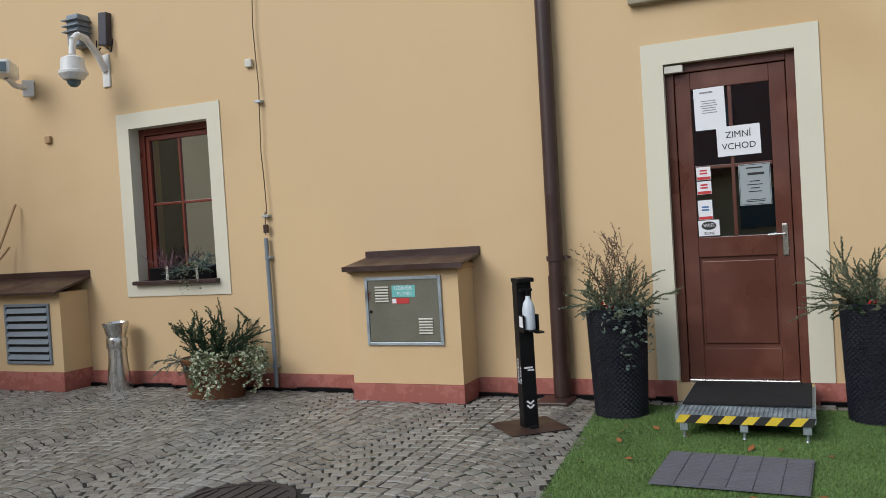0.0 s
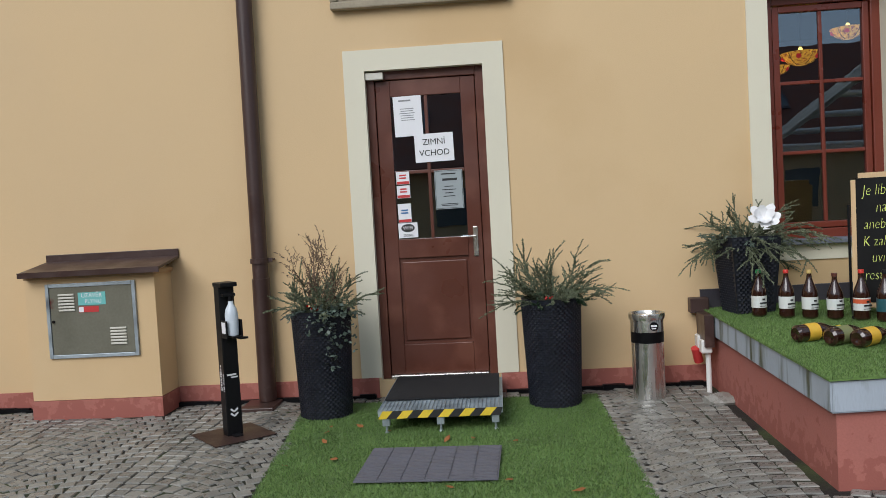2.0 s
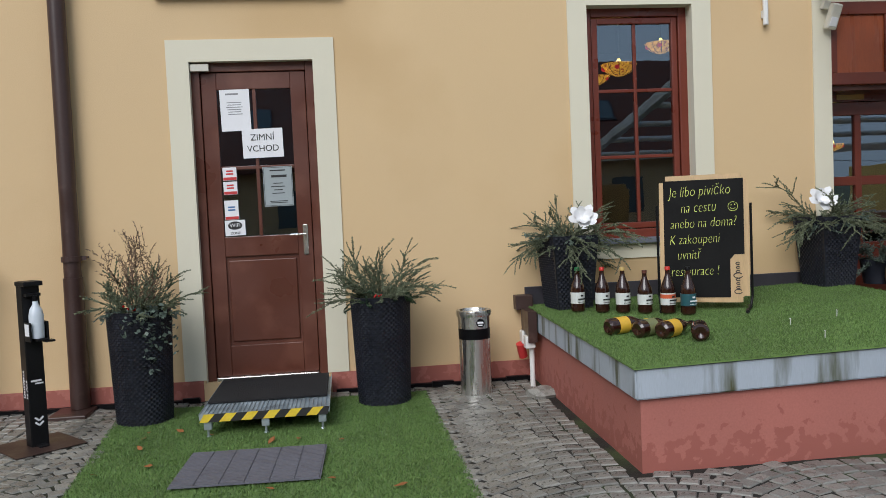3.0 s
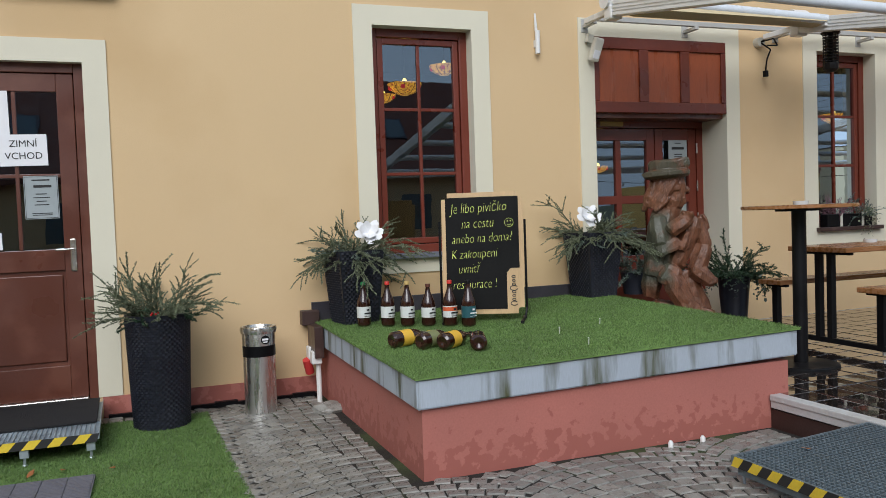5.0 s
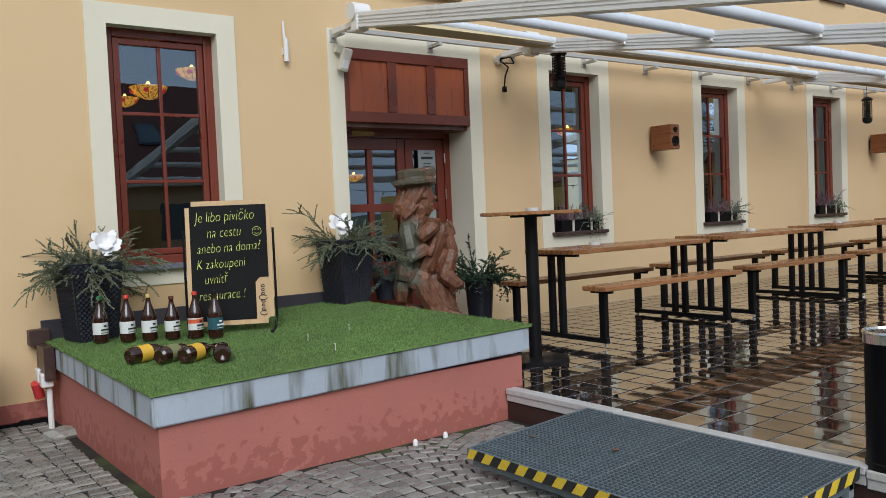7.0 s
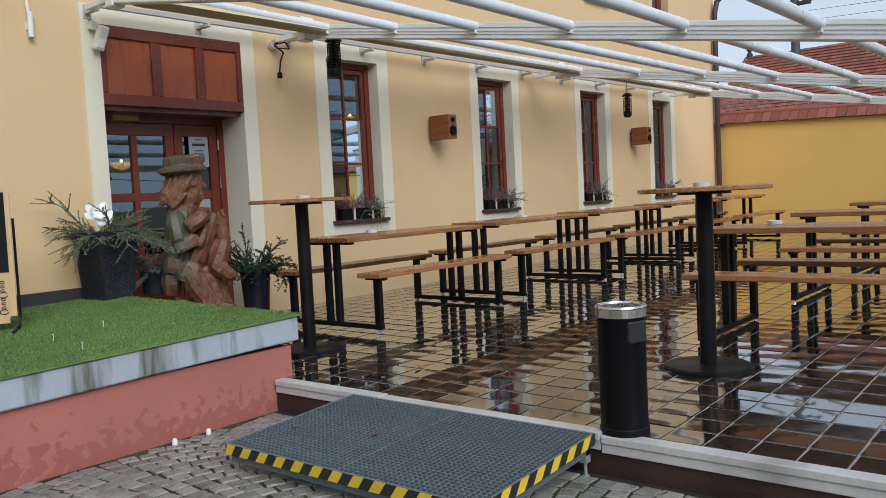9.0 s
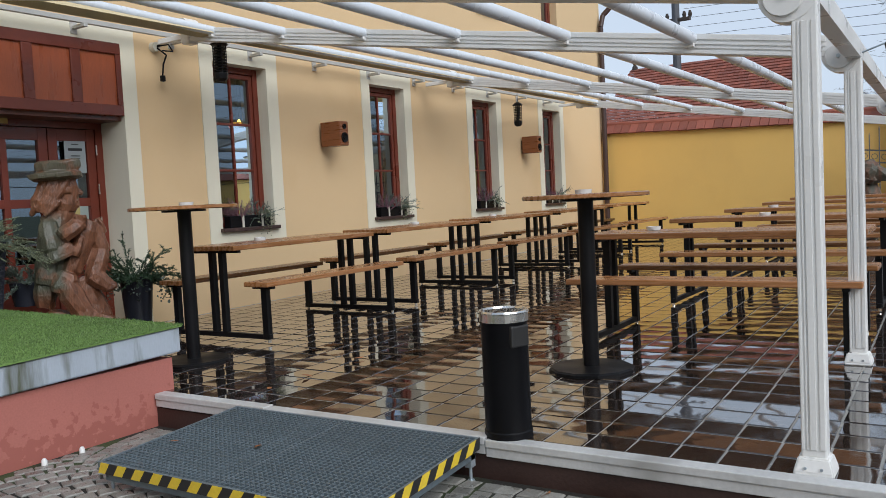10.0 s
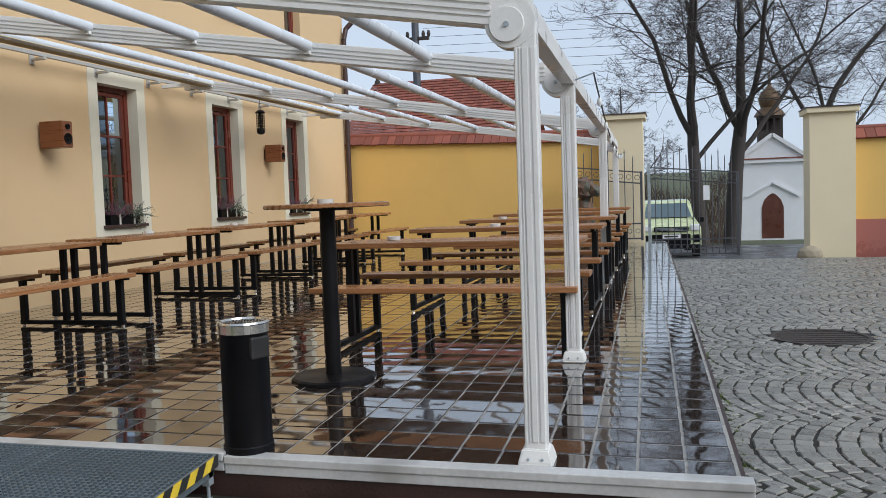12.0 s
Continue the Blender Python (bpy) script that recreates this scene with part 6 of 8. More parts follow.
o = thing("aerial", "dark flat aerial panel with cable on the facade", "aerial", pose(-6.47, WALL - 0.05, 3.74, 0, 4, 0))
bm = B()
box(bm, -0.055, 0.055, -0.03, 0.05, -0.17, 0.17, 0.01)
part("panel", bm, "darkmetal", o)
bm = B()
tubepath(bm, [(0.04, 0, -0.19), (0.09, 0.0, -0.24), (0.10, 0.02, -0.1)], 0.007)
tubepath(bm, [(-0.05, 0, -0.19), (-0.13, 0.02, -0.23), (-0.14, 0.03, -0.1)], 0.007)
part("cable", bm, "plastic", o)
o = thing("bullet_camera", "white box security camera on a wall bracket", "camera", pose(-7.62, WALL - 0.32, 3.42, 0, 0, 38))
bm = B()
box(bm, -0.09, 0.09, -0.22, 0.2, -0.07, 0.09, 0.03)
part("housing", bm, "white", o)
bm = B()
box(bm, -0.055, 0.055, -0.228, -0.215, -0.045, 0.055, 0.004)
part("lens_window", bm, "carglass", o)
bm = B()
tubepath(bm, [(0, 0.0, -0.07), (0.06, 0.12, -0.14), (0.15, 0.24, -0.14)], 0.03, 10)
box(bm, 0.1, 0.22, 0.2, 0.27, -0.24, -0.06, 0.01)
part("bracket", bm, "white", o)
for x, z, mt in ((-4.70, 3.15, "offwhite"), (-7.42, 2.69, "timber")):
    bm = B()
    box(bm, x - 0.04, x + 0.04, WALL - 0.04, WALL - 0.001, z - 0.04, z + 0.04, 0.01)
    solid("junction_box", bm, mt, "small square junction box on the facade", "junction box", "junction boxes")
o = thing("lightning_conductor", "thin wire conductor running down into a grey tube", "conductor")
bm = B()
pts = [(-4.60 + 0.012 * math.sin(k * 1.7), WALL - 0.04, 6.5 - k * 0.3) for k in range(17)]
tubepath(bm, pts + [(-4.61, WALL - 0.04, 1.72), (-4.615, WALL - 0.045, 1.50)], 0.0055, 6)
part("wire", bm, "dry", o)
bm = B()
rod(bm, (-4.615, WALL - 0.045, 1.47), (-4.60, WALL - 0.045, 0.04), 0.021, 0.021, 14)
part("tube", bm, "vent", o, "grey protective tube", smooth=True)
for zz in (2.77, 1.68, 1.28, 0.24):
    bm = B()
    box(bm, -4.64, -4.57, WALL - 0.055, WALL - 0.001, zz - 0.012, zz + 0.012, 0.003)
    part("holder", bm, "zinc", o)
bm = B()
box(bm, -4.63, -4.585, WALL - 0.06, WALL - 0.03, 1.52, 1.60, 0.004)
part("clamp", bm, "gutter", o)


def plaque(x0, x1, z0, z1):
    o = thing("relief_plaque", "sandstone relief plaque in a moulded frame on the facade", "plaque")
    bm = B()
    box(bm, x0, x1, WALL - 0.04, WALL - 0.001, z0, z1)
    part("slab", bm, "sandstone", o)
    bm = B()
    for a, b, c, d in ((x0 - 0.03, x1 + 0.03, z0 - 0.03, z0 + 0.03), (x0 - 0.03, x1 + 0.03, z1 - 0.03, z1 + 0.03), (x0 - 0.03, x0 + 0.03, z0 + 0.03, z1 - 0.03), (x1 - 0.03, x1 + 0.03, z0 + 0.03, z1 - 0.03)):
        box(bm, a, b, WALL - 0.075, WALL - 0.002, c, d, 0.012)
    part("frame", bm, "sandstone", o)
    bm = B()
    r = random.Random(3)
    x = x0 + 0.06
    while x < x1 - 0.1:
        w = r.uniform(0.03, 0.06)
        box(bm, x, x + w, WALL - 0.055, WALL - 0.04, z0 + 0.05, z0 + 0.05 + r.uniform(0.05, 0.1), 0.004)
        x += w + 0.02
    part("relief", bm, "sandstone", o)


plaque(-1.05, 0.29, 3.12, 4.0)
plaque(4.75, 5.72, 3.58, 4.3)
bm = B()
rod(bm, (3.77, WALL - 0.04, 2.80), (3.77, WALL - 0.04, 3.0), 0.022, 0.022, 14)
rod(bm, (3.76, WALL - 0.035, 3.0), (3.755, WALL - 0.03, 3.15), 0.014, 0.008, 10)
box(bm, 3.75, 3.79, WALL - 0.03, WALL - 0.001, 2.86, 2.92)
solid("wall_antenna", bm, "white", "white stick antenna on the facade", "antenna")
o = thing("alarm_sensor", "beige presence alarm on a bracket at the door surround", "alarm sensor", pose(4.33, WALL - 0.06, 2.86, 14, 12, 0))
bm = B()
box(bm, -0.045, 0.045, -0.07, 0.0, -0.11, 0.10, 0.015)
part("housing", bm, "offwhite", o)
bm = B()
box(bm, -0.03, 0.03, -0.075, -0.069, -0.085, -0.01, 0.004)
part("window", bm, "paper", o)
bm = B()
box(bm, -0.09, -0.03, 0.0, 0.05, 0.04, 0.11, 0.004)
part("bracket", bm, "offwhite", o)


def speaker(x, z):
    o = thing("loudspeaker", "wood-veneer loudspeaker on the facade", "loudspeaker", pose(x, WALL - 0.19, z, 0, 0, 0), "facade loudspeakers")
    bm = B()
    box(bm, -0.085, 0.085, -0.15, 0.15, -0.15, 0.15, 0.008)
    part("cabinet", bm, "speakerwood", o)
    bm = B()
    box(bm, -0.08, 0.08, -0.156, -0.15, -0.14, 0.14, 0.003)
    part("front_panel", bm, "speakerwood", o)
    for r, zz in ((0.062, -0.05), (0.032, 0.085)):
        bm = B()
        lathe(bm, [(r, 0.0), (r, 0.012), (r * 0.85, 0.012), (r * 0.4, -0.004), (r * 0.3, 0.006), (0.001, 0.008)], 24, m=Matrix.Translation((0, -0.156, zz)) @ pose(0, 0, 0, 90))
        part("cone", bm, "plastic", o, smooth=True)
    bm = B()
    box(bm, -0.03, 0.03, 0.15, 0.19, -0.08, 0.08)
    part("wall_bracket", bm, "black", o)


speaker(8.72, 2.22)
speaker(14.22, 2.24)


def zapper(x, y, z, hang):
    o = thing("insect_lantern", "black slatted insect lantern hanging by its cable", "lantern", pose(x, y, z) @ Matrix.Scale(1.18, 4), "insect lanterns")
    bm = B()
    lathe(bm, [(0.02, 0.17), (0.05, 0.155), (0.075, 0.13), (0.065, 0.12), (0.001, 0.12)], 10)
    part("cap", bm, "black", o)
    bm = B()
    lathe(bm, [(0.03, -0.17), (0.055, -0.15), (0.06, -0.12), (0.06, -0.10), (0.001, -0.10)], 10)
    part("base", bm, "black", o)
    for k in range(9):
        bm = B()
        lathe(bm, [(0.058, -0.002), (0.060, 0.004), (0.055, 0.006)], 12, at=(0, 0, -0.09 + 0.023 * k))
        part("slat", bm, "black", o)
    bm = B()
    for k in range(6):
        a = k * math.pi / 3
        rod(bm, (0.054 * math.cos(a), 0.054 * math.sin(a), -0.1), (0.054 * math.cos(a), 0.054 * math.sin(a), 0.12), 0.004, 0.004, 6)
    rod(bm, (0, 0, -0.1), (0, 0, 0.12), 0.018, 0.018, 8)
    part("cage", bm, "black", o)
    bm = B()
    rod(bm, (0, 0, 0.16), (0, 0, hang / 1.18), 0.004, 0.004, 6)
    part("hook_wire", bm, "black", o)


zapper(6.42, 5.60, 2.80, 0.30)
zapper(13.2, 5.86, 2.70, 0.38)
o = thing("cable_outlet", "round facade outlet with dangling black cable and plug", "cable")
bm = B()
rod(bm, (6.22, WALL, 3.0), (6.22, WALL - 0.06, 3.0), 0.05, 0.045, 16)
part("outlet", bm, "offwhite", o)
bm = B()
tubepath(bm, [(6.22, WALL - 0.06, 3.0), (6.28, WALL - 0.12, 3.05), (6.36, 5.9, 3.08), (6.40, 5.68, 3.04)], 0.008)
tubepath(bm, [(6.22, WALL - 0.06, 2.99), (6.30, WALL - 0.1, 2.92), (6.27, WALL - 0.08, 2.83), (6.26, WALL - 0.07, 2.72)], 0.008)
tubepath(bm, [(6.22, WALL - 0.07, 3.0), (6.3, WALL - 0.14, 3.02), (6.33, WALL - 0.16, 2.95), (6.25, WALL - 0.1, 2.96)], 0.007)
part("cable", bm, "plastic", o)
bm = B()
box(bm, 6.24, 6.28, WALL - 0.09, WALL - 0.05, 2.66, 2.72, 0.006)
part("plug", bm, "plastic", o)

# socket outlets and pipe beside the platform
o = thing("socket_box", "white and red outdoor sockets beside the platform base", "socket box")
bm = B()
box(bm, 1.60, 1.69, 6.10, 6.20, 0.33, 0.43, 0.01)
box(bm, 1.60, 1.68, 5.98, 6.06, 0.31, 0.41, 0.01)
part("housing", bm, "white", o)
bm = B()
rod(bm, (1.59, 6.13, 0.33), (1.62, 6.17, 0.22), 0.035, 0.035, 14)
part("socket", bm, "redink", o, "red industrial socket")
bm = B()
rod(bm, (1.66, 6.04, 0.0), (1.66, 6.04, 0.33), 0.02, 0.02, 12)
part("conduit", bm, "white", o)
bm = B()
box(bm, 1.58, 1.72, 6.20, WALL - 0.026, 0.585, 0.70, 0.006)
box(bm, 1.62, 1.69, 5.95, 6.2, 0.36, 0.60, 0.003)
solid("flashing", bm, "gutter", "dark metal flashing at the platform corner", "flashing", kind="structure")
bm = B()
bmesh.ops.create_icosphere(bm, subdivisions=2, radius=0.1, matrix=Matrix.Translation((1.66, 5.72, 0.02)) @ Matrix.Diagonal((1.3, 1.0, 0.5, 1)))
for v in bm.verts:
    v.co += Vector([rnd.uniform(-0.012, 0.012) for _ in range(3)])
solid("loose_stone", bm, "stone", "loose granite block beside the platform", "stone")
for x, y in ((3.25, 3.79), (3.48, 3.79)):
    bm = B()
    lathe(bm, [(0.016, 0.0), (0.016, 0.034), (0.009, 0.046), (0.001, 0.048)], 12, at=(x, y, 0.0))
    solid("marker_peg", bm, "white", "small white plastic peg in the paving", "peg", "marker pegs", smooth=True)
for x, y in ((2.95, 4.55), (3.35, 4.7), (2.9, 4.1)):
    bm = B()
    rod(bm, (x, y, stage_z(x, y)), (x + 0.003, y, stage_z(x, y) + 0.045), 0.0025, 0.0025, 8)
    lathe(bm, [(0.005, 0.042), (0.005, 0.047)], 8, at=(x, y, stage_z(x, y)))
    solid("drain_peg", bm, "lamp_glass", "small clear peg in the turf", "peg", "turf pegs")

# ---------------------------------------------------------------- carved figure
def blob(bm, c, s, rot=(0, 0, 0), sub=2, rough=0.04, seed=0):
    r = random.Random(seed)
    res = bmesh.ops.create_icosphere(bm, subdivisions=sub, radius=1.0, matrix=Matrix.Translation(c) @ pose(0, 0, 0, *rot) @ Matrix.Diagonal((*s, 1)))
    for v in res["verts"]:
        v.co += Vector([r.uniform(-rough, rough) * min(s) * 2 for _ in range(3)])


def chip(bm, c, s, rot=(0, 0, 0), taper=1.0, seed=0):
    """A rough hewn block, narrower at its top by taper, with its corners knocked off."""
    r = random.Random(seed)
    m = Matrix.Translation(c) @ pose(0, 0, 0, *rot)
    q = []
    for z in (-1, -0.55, 0.55, 1):
        w = (1 + (taper - 1) * (z + 1) / 2) * (0.82 if abs(z) == 1 else 1.0)
        for a, b in ((-1, -0.6), (-0.6, -1), (0.6, -1), (1, -0.6), (1, 0.6), (0.6, 1), (-0.6, 1), (-1, 0.6)):
            q.append(bm.verts.new(m @ Vector((a * w * s[0] * r.uniform(0.93, 1.05), b * w * s[1] * r.uniform(0.93, 1.05), z * s[2]))))
    for k in range(3):
        for i in range(8):
            bm.faces.new((q[8 * k + i], q[8 * k + (i + 1) % 8], q[8 * k + 8 + (i + 1) % 8], q[8 * k + 8 + i]))
    bm.faces.new(q[:8][::-1])
    bm.faces.new(q[24:])


def bar(bm, a, b, ra, rb, flat=1.0, seed=0):
    """A hewn limb from a to b, eight-sided and thicker in its middle."""
    r = random.Random(seed)
    a, b = Vector(a), Vector(b)
    d = (b - a).normalized()
    u = d.cross(Vector((0, 1, 0))).normalized()
    w = d.cross(u)
    a, b = a - d * ra * 0.5, b + d * rb * 0.5
    rings = []
    for k, bulge in ((0.0, 0.6), (0.12, 0.95), (0.45, 1.08), (0.85, 1.0), (1.0, 0.6)):
        c, rr = a.lerp(b, k), (ra + (rb - ra) * k) * bulge
        rings.append([bm.verts.new(c + u * math.cos(t) * rr * r.uniform(0.93, 1.07) + w * math.sin(t) * rr * flat * r.uniform(0.93, 1.07)) for t in [math.pi * (i + 0.5) / 4 for i in range(8)]])
    for p, q in zip(rings, rings[1:]):
        for i in range(8):
            bm.faces.new((p[i], p[(i + 1) % 8], q[(i + 1) % 8], q[i]))
    bm.faces.new(rings[0][::-1])
    bm.faces.new(rings[-1])


bm = B()
# stump that it sits on
chip(bm, (-0.02, 0.05, 0.12), (0.25, 0.22, 0.16), taper=0.9, seed=1)
chip(bm, (-0.10, -0.02, 0.22), (0.15, 0.17, 0.13), rot=(0, 14, 0), taper=0.75, seed=2)
chip(bm, (0.14, 0.02, 0.38), (0.15, 0.15, 0.24), rot=(0, -18, 0), taper=0.8, seed=3)
# coat: skirt, back and shoulders
chip(bm, (-0.17, 0.03, 0.62), (0.085, 0.16, 0.24), rot=(0, 6, 0), taper=0.95, seed=4)
chip(bm, (-0.09, 0.05, 0.82), (0.15, 0.17, 0.32), rot=(0, 5, 0), taper=0.9, seed=5)
chip(bm, (-0.08, 0.03, 1.05), (0.125, 0.18, 0.13), rot=(0, 10, 0), taper=0.7, seed=6)
# coat flaps and the near sleeve
bar(bm, (-0.12, -0.13, 1.08), (-0.09, -0.17, 0.86), 0.075, 0.085, seed=7)
chip(bm, (-0.03, -0.19, 0.84), (0.125, 0.05, 0.055), rot=(0, -22, 8), taper=0.8, seed=8)
chip(bm, (0.10, -0.17, 0.88), (0.035, 0.045, 0.085), rot=(0, 22, 0), taper=0.7, seed=9)
chip(bm, (-0.15, -0.12, 0.70), (0.08, 0.05, 0.12), rot=(0, 12, 0), taper=0.8, seed=10)
# forearm and fist under the chin
bar(bm, (0.0, -0.20, 0.98), (0.12, -0.19, 1.07), 0.072, 0.062, seed=11)
chip(bm, (0.125, -0.17, 1.085), (0.055, 0.06, 0.055), rot=(0, 12, 0), seed=12)
for k in range(4):
    bar(bm, (0.10 + 0.024 * k, -0.225, 1.13), (0.105 + 0.024 * k, -0.215, 1.08), 0.013, 0.013, seed=13 + k)
# raised knee: thigh, shin and boot
bar(bm, (0.02, -0.06, 0.68), (0.19, -0.07, 1.05), 0.095, 0.082, seed=20)
bar(bm, (0.22, -0.03, 1.02), (0.28, -0.03, 0.82), 0.075, 0.062, seed=21)
bar(bm, (0.27, -0.04, 0.82), (0.20, -0.07, 0.62), 0.075, 0.085, seed=22)
bar(bm, (0.20, -0.09, 0.62), (0.31, -0.10, 0.53), 0.085, 0.065, seed=23)
bar(bm, (0.30, -0.11, 0.52), (0.36, -0.12, 0.54), 0.05, 0.034, seed=24)
# far hand laid on the knee
chip(bm, (0.275, 0.0, 1.04), (0.035, 0.05, 0.07), rot=(0, -20, 0), seed=25)
for k in range(4):
    bar(bm, (0.262 + 0.006 * k, -0.05 + 0.022 * k, 1.10), (0.306, -0.045 + 0.022 * k, 1.03 - 0.01 * k), 0.012, 0.011, seed=26 + k)
# near leg: knee, shin and boot
chip(bm, (-0.02, -0.18, 0.59), (0.105, 0.10, 0.09), rot=(0, 25, 0), taper=0.8, seed=31)
bar(bm, (-0.02, -0.19, 0.58), (0.10, -0.21, 0.34), 0.105, 0.088, seed=32)
bar(bm, (0.10, -0.21, 0.35), (0.17, -0.21, 0.20), 0.090, 0.098, seed=33)
chip(bm, (0.24, -0.20, 0.19), (0.12, 0.10, 0.12), rot=(0, 20, 0), taper=0.7, seed=34)
# neck, head, face
bar(bm, (-0.01, 0.0, 1.12), (0.01, 0.0, 1.22), 0.09, 0.085, seed=41)
chip(bm, (0.02, 0.0, 1.31), (0.105, 0.105, 0.135), rot=(0, 4, 0), taper=0.95, seed=42)
bar(bm, (0.11, -0.02, 1.355), (0.148, -0.025, 1.315), 0.018, 0.024, seed=43)
chip(bm, (0.095, -0.03, 1.385), (0.03, 0.05, 0.018), rot=(0, 15, 0), seed=44)
chip(bm, (0.105, -0.03, 1.262), (0.026, 0.04, 0.012), rot=(0, 20, 0), seed=45)
chip(bm, (0.10, -0.02, 1.225), (0.028, 0.04, 0.024), seed=46)
chip(bm, (0.055, -0.105, 1.345), (0.028, 0.014, 0.026), seed=47)
# long hair swept back in locks
for k in range(8):
    u = k / 7
    bar(bm, (0.05 - 0.12 * u, -0.10 + 0.015 * u, 1.43), (-0.10 - 0.12 * u, -0.115 + 0.05 * u, 1.20 - 0.03 * (k % 2) + 0.03 * u), 0.030, 0.036, seed=50 + k)
chip(bm, (-0.11, 0.01, 1.31), (0.115, 0.125, 0.12), rot=(0, 24, 0), taper=0.85, seed=60)
bar(bm, (-0.20, -0.07, 1.22), (-0.24, -0.05, 1.15), 0.040, 0.020, seed=61)
bar(bm, (-0.02, -0.115, 1.26), (-0.13, -0.125, 1.15), 0.026, 0.020, seed=62)
# hat: brim board, crown and its split front
chip(bm, (-0.035, 0.0, 1.470), (0.205, 0.20, 0.034), rot=(0, -3, 0), seed=63)
chip(bm, (-0.03, 0.0, 1.548), (0.165, 0.15, 0.052), rot=(0, -2, 0), seed=64)
chip(bm, (0.10, -0.11, 1.556), (0.065, 0.035, 0.045), rot=(0, -12, 10), seed=65)
bmesh.ops.recalc_face_normals(bm, faces=bm.faces)
sx, sy = 4.83, 5.87
statue = solid("statue", bm, carving_mat(), "weathered carved wooden seated figure beside the entrance", "statue", at=pose(sx, sy, terrace_z(sx, sy) - 0.005, 0, 0, -36))
rem = statue.modifiers.new("carved", "REMESH")
rem.mode, rem.voxel_size, rem.use_smooth_shade = "VOXEL", 0.0075, False
tex = bpy.data.textures.new("chisel", "VORONOI")
tex.noise_scale = 0.10
cut = statue.modifiers.new("chisel", "DISPLACE")
cut.texture, cut.strength, cut.mid_level, cut.texture_coords = tex, -0.013, 0.35, "LOCAL"
thin = statue.modifiers.new("facets", "DECIMATE")
thin.ratio = 0.05

# ---------------------------------------------------------------- far end of the terrace: wall, gate, pillars
EX = 18.2
bm = B()
box(bm, EX, EX + 0.35, 0.5, WALL + 0.4, -0.2, 2.52)
for v in bm.verts:
    if v.co.z > 1:
        v.co.z += 0.035 * (v.co.y - 4.3)
solid("wall_east", bm, "plaster2", "deep yellow courtyard wall with red tile coping", "wall", kind="structure")
bm = B()
box(bm, EX, EX + 0.35, -14, -4.0, 0.66, 2.20)
solid("wall_east_2", bm, "plaster2", "deep yellow courtyard wall beside the gate", "wall", kind="structure")
bm = B()
box(bm, EX - 0.02, EX + 0.36, -14, -4.0, -0.4, 0.66)
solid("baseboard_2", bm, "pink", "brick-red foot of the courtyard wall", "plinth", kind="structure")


def coping(y0, y1, z, fall=0.0):
    o = thing("wall_coping", "red clay tile coping on the courtyard wall", "coping", kind="structure")
    me = None
    y = y0
    while y < y1:
        for side in (0, 1):
            bm = B()
            beam(bm, (EX + 0.175 + (0.02 if side else -0.02), 0, z + 0.24), (EX + (0.44 if side else -0.09), 0, z + 0.03), 0.17, 0.025)
            if me is None:
                me = {}
            if side not in me:
                me[side] = finish("coping_tile", bm, "rooftile")
            else:
                bm.free()
            t = new("coping_tile", me[side])
            t.parent = o
            t.matrix_basis = pose(0, y + 0.09, fall * (y - 4.3) + rnd.uniform(0, 0.012))
        y += 0.18
    bm = B()
    rod(bm, (EX + 0.175, y0, z + 0.24 + fall * (y0 - 4.3)), (EX + 0.175, y1, z + 0.24 + fall * (y1 - 4.3)), 0.06, 0.06, 10)
    part("ridge_row", bm, "rooftile", o)


coping(0.5, WALL, 2.49, 0.035)
coping(-9.5, -4.0, 2.18)
for k, (a, b, z0, z1) in enumerate(((-0.14, 0.68, -0.2, 2.80), (-4.06, -3.25, -0.3, 2.72))):
    o = thing("gate_pillar", "pale cream rendered gate pillar with flat cap", "pillar", group="gate pillars")
    bm = B()
    box(bm, EX - 0.25, EX + 0.5, a, b, z0, z1)
    part("shaft", bm, "pillar", o)
    bm = B()
    box(bm, EX - 0.32, EX + 0.57, a - 0.06, b + 0.06, z1, z1 + 0.10, 0.01)
    cap = part("cap", bm, "pillar", o)
    part("cap_sheet", box(B(), EX - 0.34, EX + 0.59, a - 0.08, b + 0.08, z1 + 0.10, z1 + 0.118), "gutter", cap, "brown sheet-metal cover")
bm = B()
bmesh.ops.create_icosphere(bm, subdivisions=2, radius=0.2, matrix=Matrix.Translation((EX - 0.4, -3.22, 0.0)) @ Matrix.Diagonal((1, 1.2, 1.0, 1)))
solid("corner_stone", bm, "sandstone", "rounded guard stone at the gate pillar", "stone")


